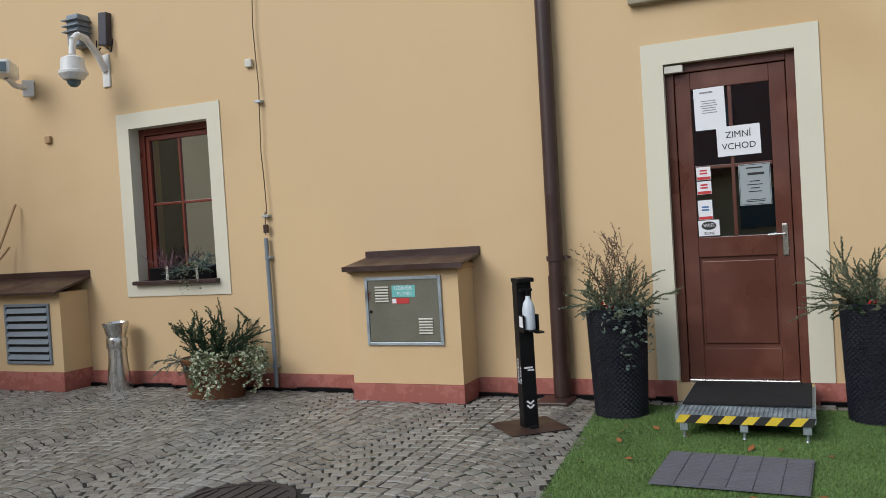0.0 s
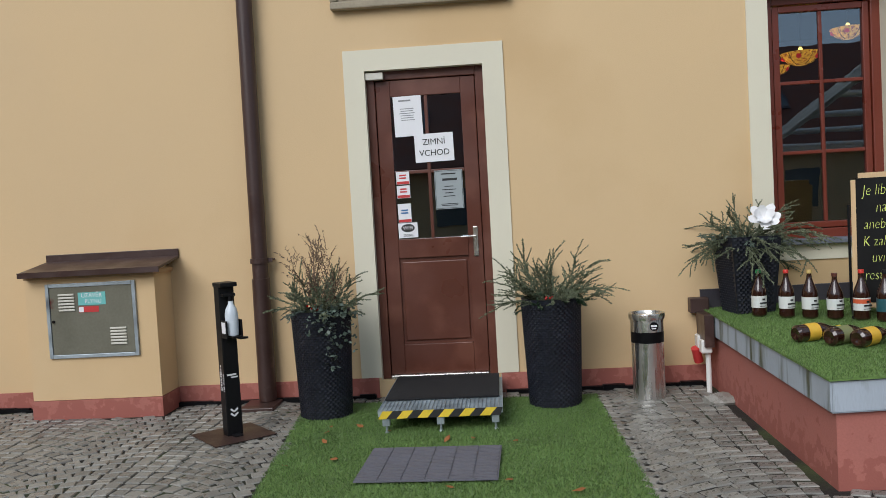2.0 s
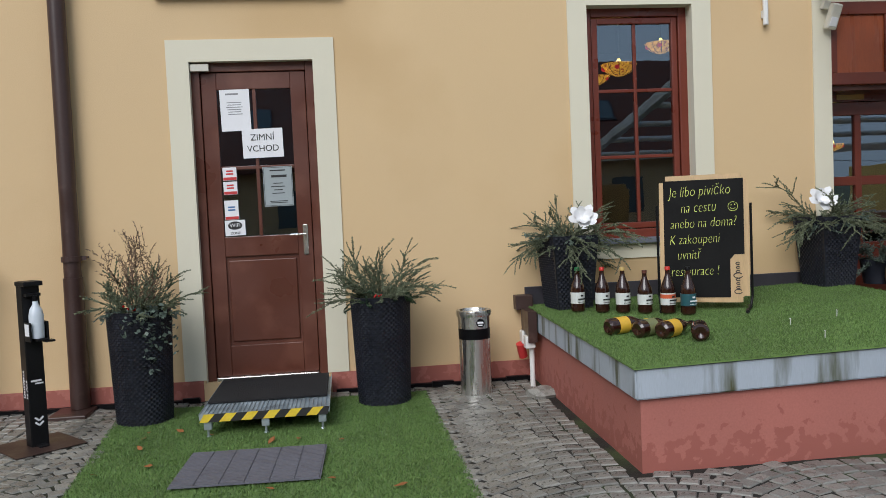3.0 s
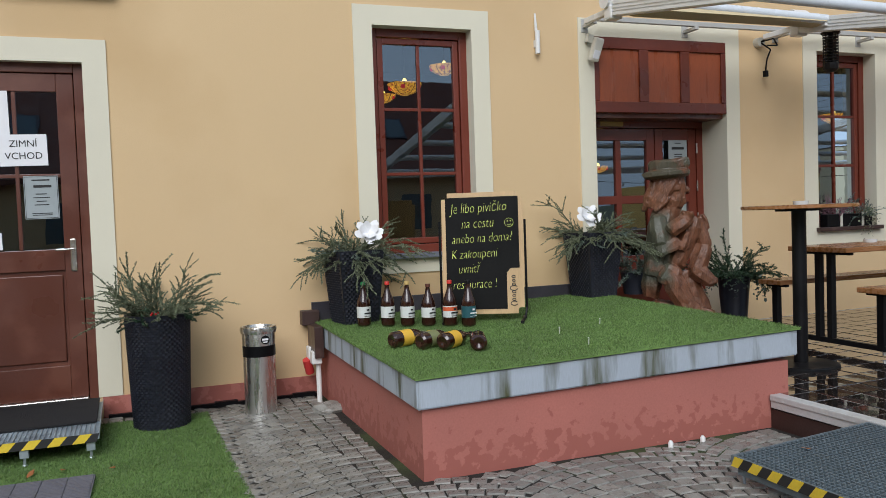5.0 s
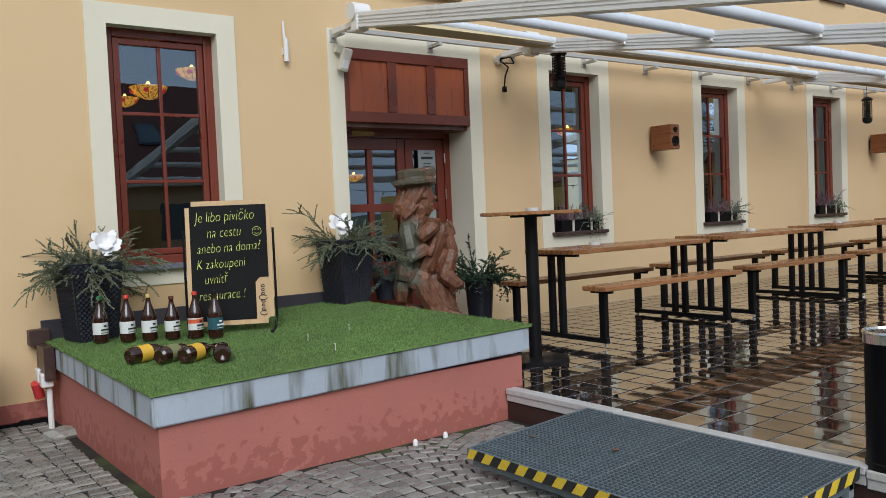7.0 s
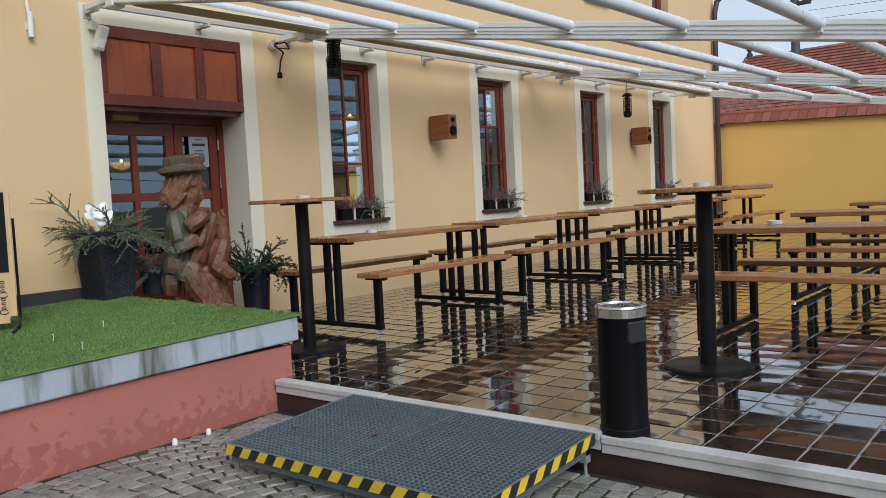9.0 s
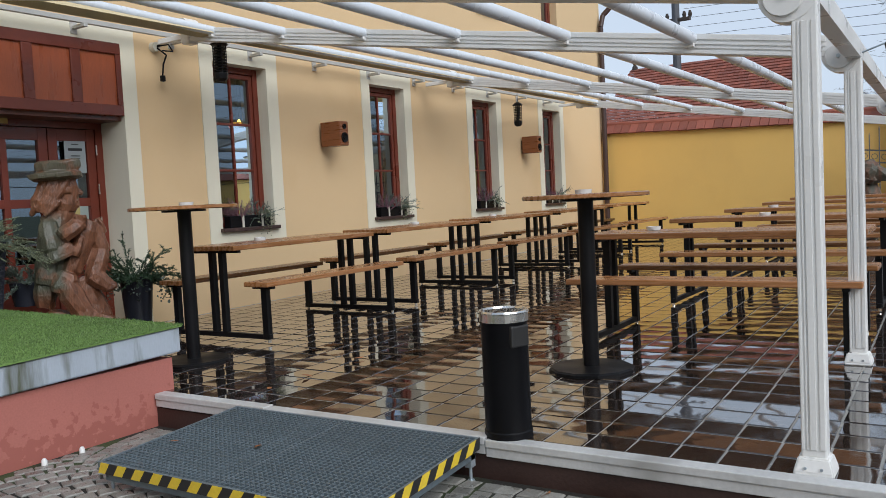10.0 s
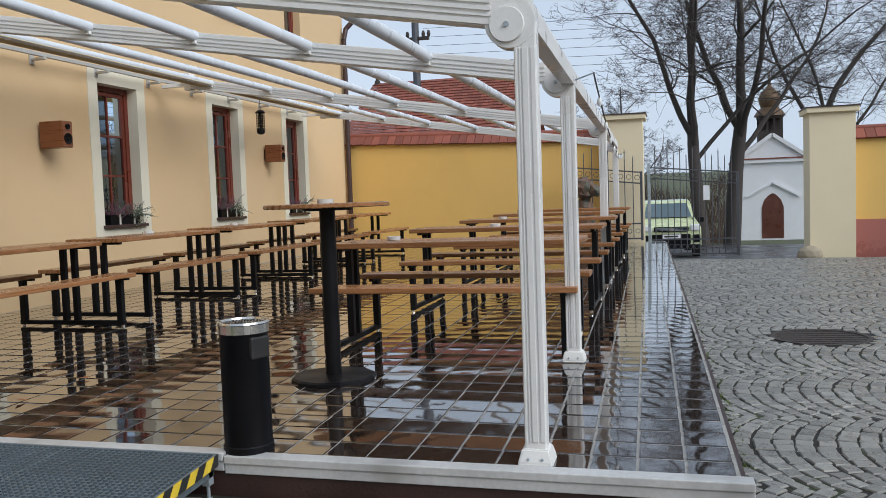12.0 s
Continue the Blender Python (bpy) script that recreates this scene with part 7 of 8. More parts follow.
def gate(name, m, w, n, top, label):
    o = thing(name, label, "gate", m)
    rise = lambda u: top + 0.16 * (1 - u)
    bm = B()
    box(bm, -0.03, 0.03, -0.03, 0.03, 0.0, top + 0.25, 0.004)
    part("hinge_post", bm, "zinc", o)
    bm = B()
    box(bm, w - 0.025, w + 0.025, -0.02, 0.02, 0.06, top + 0.02, 0.004)
    part("end_post", bm, "iron", o)
    for z in (0.10, 0.40):
        bm = B()
        beam(bm, (0.03, 0, z), (w - 0.02, 0, z), 0.014, 0.03)
        part("lower_rail", bm, "iron", o)
    for dz in (0.0, -0.22):
        bm = B()
        for k in range(10):
            u0, u1 = k / 10, (k + 1) / 10
            beam(bm, (w * u0, 0, rise(u0) + dz), (w * u1, 0, rise(u1) + dz), 0.012, 0.026)
        part("top_rail", bm, "iron", o)
    for i in range(1, n):
        u = i / n
        bm = B()
        rod(bm, (w * u, 0, 0.10), (w * u, 0, rise(u) + 0.38 * (1 if i % 2 else 0.7)), 0.0105, 0.0105, 6)
        rod(bm, (w * u, 0, rise(u) + 0.37 * (1 if i % 2 else 0.7)), (w * u, 0, rise(u) + 0.47 * (1 if i % 2 else 0.7)), 0.014, 0.001, 6)
        part("bar", bm, "iron", o)
    for i in range(n):
        for z, s in ((0.25, 0.045), (None, 0.05)):
            bm = B()
            c = (w * (i + 0.5) / n, z if z else rise((i + 0.5) / n) - 0.11)
            for k in range(8):
                a0, a1 = 2 * math.pi * k / 8, 2 * math.pi * (k + 1) / 8
                beam(bm, (c[0] + s * math.cos(a0), 0, c[1] + s * math.sin(a0)), (c[0] + s * math.cos(a1), 0, c[1] + s * math.sin(a1)), 0.01, 0.01)
            part("scroll", bm, "iron", o)
    return o


gate("iron_gate", pose(EX + 0.0, -0.24, -0.06, 0, 0, -90), 1.72, 14, 1.72, "grey wrought-iron gate leaf with scrolls and spikes")
gate("iron_gate", pose(EX - 0.5, 1.35, 0.30, 0, 0, -88), 1.45, 9, 1.42, "grey wrought-iron gate leaf folded against the pillar")
bm = B()
box(bm, EX - 0.03, EX - 0.02, -1.42, -1.30, 1.12, 1.42)
solid("gate_notice", bm, "paper", "white paper notice tied to the iron gate", "notice")

# small far carving at the wall
bm = B()
blob(bm, (0, 0, 0.5), (0.22, 0.2, 0.5), sub=3, seed=31)
blob(bm, (-0.05, 0, 1.12), (0.24, 0.2, 0.22), sub=3, rough=0.07, seed=32)
blob(bm, (-0.12, -0.18, 1.08), (0.14, 0.16, 0.12), sub=2, rough=0.07, seed=33)
solid("statue", bm, "carving", "dark carved wooden animal head near the gate", "statue", at=pose(16.9, 0.95, terrace_z(16.9, 0.95), 0, 0, 0))

# end downpipe and eaves of the main building
o = thing("downpipe", "brown downpipe at the end of the facade", "downpipe")
bm = B()
tubepath(bm, [(18.05, WALL - 0.09, 0.3), (18.05, WALL - 0.09, 4.9), (18.12, WALL - 0.12, 5.15), (18.2, WALL - 0.3, 5.35)], 0.055, 12)
part("pipe", bm, "gutter", o, smooth=True)
bm = B()
v = [bm.verts.new(p) for p in ((-10.7, WALL - 0.55, 6.5), (18.4, WALL - 0.55, 6.5), (18.4, WALL + 5, 10.2), (-10.7, WALL + 5, 10.2))]
bm.faces.new(v)
r0 = bmesh.ops.extrude_face_region(bm, geom=bm.faces[:])
bmesh.ops.translate(bm, verts=[g for g in r0["geom"] if isinstance(g, bmesh.types.BMVert)], vec=(0, 0, 0.15))
solid("roof", bm, "rooftile_dark", "dark red tiled roof of the main building", "roof", kind="structure")

# ---------------------------------------------------------------- opposite wing (seen in the window panes)
op = thing("courtyard_wing", "yellow courtyard wing with dark red tiled roof", "building")
bm = B()
box(bm, -12, 15, -16.4, -16.0, -0.1, 2.9)
part("wall", bm, "plaster", op)
bm = B()
v = [bm.verts.new(p) for p in ((-12.5, -15.5, 2.8), (15.5, -15.5, 2.8), (15.5, -20.0, 6.9), (-12.5, -20.0, 6.9))]
bm.faces.new(v)
r0 = bmesh.ops.extrude_face_region(bm, geom=bm.faces[:])
bmesh.ops.translate(bm, verts=[g for g in r0["geom"] if isinstance(g, bmesh.types.BMVert)], vec=(0, 0, 0.15))
part("roof", bm, "rooftile_dark", op)
for k in range(7):
    x = -9.0 + 3.2 * k
    tilt = Matrix.Translation((x, -17.5, 4.78)) @ Matrix.Rotation(math.atan2(-4.1, 4.5), 4, "X")
    bm = B()
    box(bm, -0.42, 0.42, -0.62, 0.62, -0.02, 0.05, 0.01)
    sk = part("skylight", bm, "darkmetal", op, "roof window in a dark frame", at=tilt)
    part("skylight_pane", box(B(), -0.34, 0.34, -0.54, 0.54, 0.05, 0.06), "carglass", sk, at=None)
for k in range(6):
    bm = B()
    box(bm, -10 + 4 * k, -8.9 + 4 * k, -16.02, -15.95, 0.9, 2.2)
    part("window", bm, "carglass", op)
bm = B()
box(bm, -10.5, -10.1, -16, WALL, -0.1, 4.5)
solid("wall_west", bm, "plaster", "yellow side wing closing the courtyard", "wall", kind="structure")

# ---------------------------------------------------------------- street, chapel, trees, house
bm = B()
v = [bm.verts.new((x, y, ground_z(x, 0) + 0.012)) for x, y in ((18.7, -60), (18.7, 60), (26, 60), (26, -60))]
v2 = [bm.verts.new((x, y, ground_z(x, 0) + 0.012)) for x, y in ((34.0, 60), (34.0, -60))]
bm.faces.new(v)
bm.faces.new((v[3], v[2], v2[0], v2[1]))
solid("road", bm, "asphalt", "wet asphalt street outside the gate", "road", kind="structure")
vs, fs = [], []
gx = [34, 38, 42, 50, 60, 80, 120, 200]
gy = [-200, -100, -60, -30, -15, 0, 15, 30, 60, 100, 200]
for x in gx:
    for y in gy:
        hill = 0.0 if x <= 60 else (x - 60) * 0.045
        vs.append((x, y, ground_z(x, y) + 0.014 + hill))
for i in range(len(gx) - 1):
    for j in range(len(gy) - 1):
        a = i * len(gy) + j
        fs.append((a, a + len(gy), a + len(gy) + 1, a + 1))
tagged(raw("meadow", vs, fs, "meadow"), "winter meadow and low green hill beyond the street", "meadow", kind="structure")

CX = 42.0
ch = thing("chapel", "small white chapel with gable and onion-domed bell turret", "chapel", (CX, -5.42, -1.17))
W = 1.52
bm = B()
pts = ((-W, 0), (W, 0), (W, 3.75), (0, 4.85), (-W, 3.75))
f0 = [bm.verts.new((0.0, a, b)) for a, b in pts]
f1 = [bm.verts.new((4.0, a, b)) for a, b in pts]
bm.faces.new(f0)
bm.faces.new(f1[::-1])
for i in range(5):
    bm.faces.new((f0[i], f0[(i + 1) % 5], f1[(i + 1) % 5], f1[i]))
part("wall", bm, "whitewall", ch)
bm = B()
for s in (-1, 1):
    beam(bm, (2.1, s * (W + 0.12), 3.72), (2.1, 0, 4.93), 4.0, 0.06)
part("roof", bm, "rooftile", ch)
bm = B()
beam(bm, (-0.06, -W - 0.1, 3.78), (-0.06, 0, 4.92), 0.12, 0.16)
beam(bm, (-0.06, W + 0.1, 3.78), (-0.06, 0, 4.92), 0.12, 0.16)
box(bm, -0.12, 0.0, -W - 0.06, W + 0.06, 3.62, 3.78)
part("cornice", bm, "whitewall", ch)
bm = B()
box(bm, -0.15, -0.02, -W - 0.06, W + 0.06, 3.78, 3.84)
part("cornice_tiles", bm, "rooftile", ch)
bm = B()
beam(bm, (-0.05, -1.15, 2.05), (-0.05, 0, 2.70), 0.10, 0.09)
beam(bm, (-0.05, 1.15, 2.05), (-0.05, 0, 2.70), 0.10, 0.09)
part("door_gable", bm, "whitewall", ch)
bm = B()
arch = [(-0.48, 0.1), (0.48, 0.1), (0.48, 1.55), (0.36, 1.9), (0.18, 2.1), (0.0, 2.2), (-0.18, 2.1), (-0.36, 1.9), (-0.48, 1.55)]
bm.faces.new([bm.verts.new((-0.02, a, b)) for a, b in arch])
bm.faces.new([bm.verts.new((0.05, a, b)) for a, b in arch[::-1]])
part("door", bm, "wood_dark", ch, "dark pointed-arch door")
tw = part("turret", box(box(box(box(B(), 0.3, 1.3, -0.52, 0.52, 4.2, 5.1), 0.3, 0.42, -0.52, -0.4, 5.1, 5.75), 0.3, 0.42, 0.4, 0.52, 5.1, 5.75), 1.18, 1.3, -0.52, 0.52, 5.1, 5.75), "bark", ch, "dark timber bell turret")
bm = B()
for a in (-0.15, 0.15):
    box(bm, 0.3, 0.42, a - 0.04, a + 0.04, 5.1, 5.75)
box(bm, 0.28, 1.32, -0.54, 0.54, 5.7, 5.85)
part("louvre_post", bm, "bark", tw)
bm = B()
lathe(bm, [(0.72, 5.82), (0.58, 6.05), (0.40, 6.22), (0.46, 6.42), (0.52, 6.62), (0.44, 6.86), (0.24, 7.08), (0.10, 7.22), (0.06, 7.4), (0.08, 7.45), (0.02, 7.9)], 20, at=(0.8, 0, 0))
part("onion_dome", bm, "copper", tw, "brown onion dome", smooth=True)

car = thing("car", "pale lime small family car parked beyond the gate", "car", pose(26.0, -0.72, ground_z(26.0, 0), 0, 0, 4))
bm = B()
prof = ((0.0, 0.30), (0.02, 0.88), (0.22, 1.02), (1.1, 1.13), (1.75, 1.62), (2.2, 1.72), (3.6, 1.70), (4.2, 1.1), (4.25, 0.35))
a = [bm.verts.new((x, -0.86 + (0.12 if z > 1.1 else 0), z)) for x, z in prof]
b = [bm.verts.new((x, 0.86 - (0.12 if z > 1.1 else 0), z)) for x, z in prof]
bm.faces.new(a)
bm.faces.new(b[::-1])
for i in range(len(prof)):
    j = (i + 1) % len(prof)
    bm.faces.new((a[i], a[j], b[j], b[i]))
bmesh.ops.bevel(bm, geom=bm.edges[:], offset=0.05, segments=2, affect="EDGES")
body = part("body", bm, "carpaint", car, smooth=True)
bm = B()
v = [bm.verts.new(p) for p in ((1.14, -0.70, 1.16), (1.14, 0.70, 1.16), (1.70, 0.60, 1.575), (1.70, -0.60, 1.575))]
bm.faces.new(v)
bmesh.ops.translate(bm, verts=bm.verts[:], vec=(-0.03, 0, 0.03))
part("windscreen", bm, "carglass", car)
bm = B()
box(bm, -0.03, 0.02, -0.50, 0.50, 0.79, 0.94, 0.03)
grille = part("grille", bm, "plastic", car, "black radiator grille")
for z in (0.83, 0.865, 0.90):
    part("grille_bar", box(B(), -0.036, -0.028, -0.46, 0.46, z - 0.006, z + 0.006), "zinc", grille)
part("badge", rod(B(), (-0.045, 0, 0.865), (-0.028, 0, 0.865), 0.06, 0.06, 20), "chrome", grille)
bm = B()
box(bm, -0.04, 0.1, -0.84, 0.84, 0.28, 0.42, 0.03)
box(bm, -0.04, 0.1, -0.55, 0.55, 0.42, 0.72, 0.02)
bumper = part("bumper", bm, "plastic", car, "black lower bumper")
for q in (-1, 1):
    part("fog_lamp_recess", box(B(), -0.035, 0.1, q * 0.72 - 0.11, q * 0.72 + 0.11, 0.48, 0.70, 0.03), "plastic", bumper)
bm = B()
for q in (-1, 1):
    rod(bm, (1.06, q * 0.30 - 0.25, 1.17), (1.10, q * 0.30 + 0.28, 1.19), 0.012, 0.01, 6)
part("wipers", bm, "plastic", car)
bm = B()
box(bm, -0.056, -0.041, -0.26, 0.26, 0.60, 0.71)
part("number_plate", bm, "paper", car)
bm = B()
box(bm, -0.061, -0.056, -0.19, 0.2, 0.63, 0.68)
part("plate_bar", bm, "ink", car)
for s in (-1, 1):
    bm = B()
    box(bm, -0.02, 0.14, s * 0.69 - 0.14, s * 0.69 + 0.14, 0.80, 1.0, 0.04)
    part("headlight", bm, "lamp_glass", car)
    bm = B()
    box(bm, 1.1, 1.25, s * 0.98 - 0.09, s * 0.98 + 0.09, 1.02, 1.18, 0.03)
    part("wing_mirror", bm, "plastic", car)
    for x in (0.8, 3.4):
        bm = B()
        rod(bm, (x, s * 0.68, 0.32), (x, s * 0.88, 0.32), 0.32, 0.32, 24)
        wheel = part("wheel", bm, "tyre", car, smooth=True)
        bm = B()
        rod(bm, (x, s * 0.875, 0.32), (x, s * 0.89, 0.32), 0.2, 0.2, 18)
        part("rim", bm, "zinc", wheel)


def tree(x, y, h, seed, lean=0.0, r0=0.4, spread=1.0, limbs=None):
    r = random.Random(seed)
    o = thing("tree", "large bare winter tree with dense twigs", "tree", (x, y, ground_z(x, y) - 0.05), "bare trees beyond the gate")
    TV, TF, CV, CF = [], [], [], []

    def seg(p, q, ra, rb, V, F, n):
        d = (q - p).normalized()
        u = d.orthogonal().normalized()
        w = d.cross(u)
        k = len(V)
        for c, rr in ((p, ra), (q, rb)):
            for i in range(n):
                a = 2 * math.pi * i / n
                V.append(c + (u * math.cos(a) + w * math.sin(a)) * rr)
        for i in range(n):
            F.append((k + i, k + (i + 1) % n, k + n + (i + 1) % n, k + n + i))

    def grow(p, d, l, rad, depth):
        steps = (5, 9, 6, 4, 3, 2)[depth]
        bend = Vector((r.uniform(-1, 1), r.uniform(-1, 1), 0)) * (0.0, 0.05, 0.08, 0.1, 0.1, 0.1)[depth]
        q = p
        for i in range(steps):
            rise = 0.05 if depth == 1 else (0.10 if depth == 2 and i > 2 else 0.0)
            d = (d + bend + Vector((r.uniform(-1, 1), r.uniform(-1, 1), r.uniform(-0.8, 0.9))) * (0.04, 0.20, 0.30, 0.36, 0.40, 0.40)[depth] + Vector((0, 0, rise))).normalized()
            q2 = q + d * (l / steps)
            taper = 0.30 if depth == 0 else 0.78
            ra, rb = rad * (1 - taper * i / steps), rad * (1 - taper * (i + 1) / steps)
            if depth < 2:
                seg(q, q2, ra, rb, TV, TF, 9)
            else:
                seg(q, q2, max(ra, 0.006), max(rb, 0.0045), CV, CF, 4 if depth < 4 else 3)
            q = q2
            if depth == 0:
                continue
            if depth == 1 and i < 1 or depth == 5:
                continue
            for _ in range((0, 2, 2, 2, 2, 0)[depth]):
                if r.random() < (0, 0.85, 0.74, 0.60, 0.45, 0)[depth]:
                    side = Vector((r.uniform(-1, 1), r.uniform(-1, 1), r.uniform(-0.35, 0.5))).normalized()
                    nd = (d * 0.55 + side * 0.95 * spread).normalized()
                    reach = (0, 0.36, 0.46, 0.48, 0.5, 0)[depth] * (1.15 - 0.6 * i / steps)
                    grow(q, nd, l * reach * r.uniform(0.7, 1.25), rb * r.uniform(0.28, 0.42), depth + 1)
        if depth == 0:
            n = 4
            for k in range(n):
                az = 2 * math.pi * (k + r.uniform(-0.25, 0.25)) / n
                tilt = (0.15, 0.5, 0.38, 0.8)[k]
                nd = (d + Vector((math.cos(az), math.sin(az), 0)) * tilt).normalized()
                grow(q - d * (0.02 + l * 0.10 * k), nd, h * r.uniform(0.55, 0.72), rb * (0.85, 0.6, 0.55, 0.45)[k], 1)

    base = Vector((0, 0, 0))
    d = Vector((0, lean, 1)).normalized()
    grow(base, d, h * 0.33, r0, 0)
    t = raw("trunk", TV, TF, "bark", o, True)
    c = raw("crown", CV, CF, "bark", o)
    return o


for args in ((33.5, -1.95, 14, 11, 0.10, 0.29), (34.5, -3.05, 15, 23, -0.03, 0.34), (46, -8.8, 16, 35, 0.02, 0.30), (42, -12.0, 14, 47, 0.04, 0.28), (52, 2.0, 9, 59, 0.0, 0.20), (48, -17.0, 13, 71, 0.0, 0.26)):
    tree(*args)

# hedge and undergrowth behind the street
V, F = [], []
r = random.Random(9)
for _ in range(9000):
    y = r.uniform(-3.1, 8)
    p = Vector((37 + r.uniform(-1, 1), y, -1.2 + r.random() ** 1.5 * (2.6 + 0.5 * math.sin(y * 1.3))))
    d = Vector((r.uniform(-0.4, 0.4), r.uniform(-0.5, 0.5), 1)).normalized() * r.uniform(0.3, 0.9)
    s = Vector((0, 1, 0)) * 0.012
    k = len(V)
    V.extend((p - s, p + s, p + d))
    F.append((k, k + 1, k + 2))
tagged(raw("hedge", V, F, "hedge"), "brown leafless hedge behind the street", "hedge", kind="stuff")

o = thing("house", "house with red tiled roof and white gable behind the wall", "house", (27.0, 6.4, -0.8))
bm = B()
box(bm, 0.0, 7.0, -2.3, 3.4, 0, 4.4)
v = [bm.verts.new(p) for p in ((0.0, -2.3, 4.4), (7.0, -2.3, 4.4), (3.5, -2.3, 6.4))]
bm.faces.new(v)
part("wall", bm, "whitewall", o)
bm = B()
for y0 in [-2.45 + 0.17 * k for k in range(35)]:
    for k in range(20):
        u0 = k / 20
        p, q = Vector((-0.4, y0 + 0.13, 4.1)).lerp(Vector((3.5, y0 + 0.13, 6.5)), u0), Vector((-0.4, y0 + 0.13, 4.1)).lerp(Vector((3.5, y0 + 0.13, 6.5)), u0 + 0.056)
        beam(bm, (p.x, p.y, p.z + 0.04), (q.x, q.y, q.z), 0.16, 0.025)
v = [bm.verts.new(p) for p in ((7.4, -2.45, 4.1), (7.4, 3.5, 4.1), (3.5, 3.5, 6.5), (3.5, -2.45, 6.5))]
bm.faces.new(v)
part("roof", bm, "rooftile", o, "red clay tiled roof")
bm = B()
beam(bm, (-0.5, -2.55, 4.1), (3.5, -2.55, 6.65), 0.3, 0.2)
part("gable_edge", bm, "sandstone", o)
for y in (-2.5, 3.4):
    bm = B()
    lathe(bm, [(0.12, 6.45), (0.1, 6.6), (0.05, 6.66), (0.12, 6.78), (0.1, 6.9), (0.001, 6.94)], 12, at=(3.5, y, 0))
    part("finial", bm, "bark", o, smooth=True)

o = thing("utility_pole", "grey concrete utility pole with wires", "utility pole", (30.0, 8.1, -1.0))
bm = B()
rod(bm, (0, 0, 0), (0, 0, 9.2), 0.17, 0.13, 14)
part("pole", bm, "iron", o)
bm = B()
box(bm, -0.1, 0.1, -0.5, 0.3, 8.1, 8.2)
for y in (-0.5, -0.3, 0.3):
    lathe(bm, [(0.05, 8.2), (0.07, 8.3), (0.04, 8.42)], 10, at=(0, y, 0))
part("crossarm", bm, "bark", o)
for k in range(6):
    bm = B()
    z = 8.5 - 0.28 * k
    pts = [(0.0 + 0.2 * k, -0.3 - s * 50, z - 0.9 * s * 2 * (1 - s * 0.6)) for s in [i / 16 for i in range(17)]]
    tubepath(bm, pts, 0.007, 5)
    part("wire", bm, "ink", o)

# moss in the joint along the terrace edge
mr = random.Random(17)
V, F = [], []
for _ in range(4200):
    x = 4.2 + 10.0 * mr.random() ** 1.4
    if math.sin(x * 2.3) + math.sin(x * 5.1 + 1) < -0.7:
        continue
    y = terrace_y(x, TY0) - 0.012 - 0.10 * mr.random() ** 2.2
    a, h = mr.uniform(0, 6.28), mr.uniform(0.006, 0.016)
    k = len(V)
    V.extend(((x - 0.006 * math.cos(a), y - 0.006 * math.sin(a), 0.004), (x + 0.006 * math.cos(a), y + 0.006 * math.sin(a), 0.004), (x + mr.uniform(-0.006, 0.006), y + mr.uniform(-0.006, 0.006), 0.006 + h)))
    F.append((k, k + 1, k + 2))
tagged(raw("moss", V, F, "moss"), "low green moss in the joint beside the terrace", "moss", kind="stuff")

# string lights on their arm outside the pergola
o = thing("string_lights", "dark cable of string lights on a thin arm outside the pergola", "string lights")
x0, y0 = POSTS[1], post_y(POSTS[1])
part("arm", rod(B(), (x0, y0 - 0.04, 2.09), (x0, y0 - 0.17, 2.13), 0.006, 0.005, 8), "zinc", o, "thin metal arm")
pts = []
for k in range(25):
    u = k / 24
    pts.append((x0 + (POSTS[3] - x0) * u, y0 - 0.17 + (post_y(POSTS[3]) - y0 + 0.05) * u, 2.13 - 0.42 * u * (1 - u) * 2 - 0.10 * u))
part("cable", tubepath(B(), pts, 0.006, 6), "plastic", o)
for k in range(2, 24, 3):
    p = pts[k]
    part("bulb", lathe(B(), [(0.010, 0.0), (0.018, -0.02), (0.020, -0.045), (0.010, -0.065), (0.001, -0.068)], 10, at=p), "lamp_glass", o, smooth=True)

# ---------------------------------------------------------------- small litter
leaf_r = random.Random(12)
for x, y, z in [(leaf_r.uniform(-1.2, 0.8), leaf_r.uniform(3.9, 5.5), 0.03) for _ in range(14)] + [(3.97, leaf_r.uniform(-0.6, 1.2), 0.012) for _ in range(8)] + [(x, 3.2, terrace_z(x, 3.2) + 0.012) for x in (4.4, 4.75, 5.3)] + [(3.55, 2.45, 0.19), (3.45, 2.95, 0.185)]:
    bm = B()
    m = Matrix.Translation((x, y, z)) @ pose(0, 0, 0, leaf_r.uniform(-20, 20), leaf_r.uniform(-20, 20), leaf_r.uniform(0, 360))
    s = leaf_r.uniform(0.012, 0.028)
    v = [bm.verts.new(m @ Vector(p) ) for p in ((-s * 1.5, 0, 0), (-s * 0.4, -s * 0.7, s * 0.2), (s * 0.6, -s * 0.6, 0), (s * 1.6, 0, s * 0.3), (s * 0.5, s * 0.6, s * 0.2), (-s * 0.5, s * 0.6, 0))]
    bm.faces.new(v)
    solid("fallen_leaf", bm, "leaf", "small fallen brown leaf", "leaf", "fallen leaves")

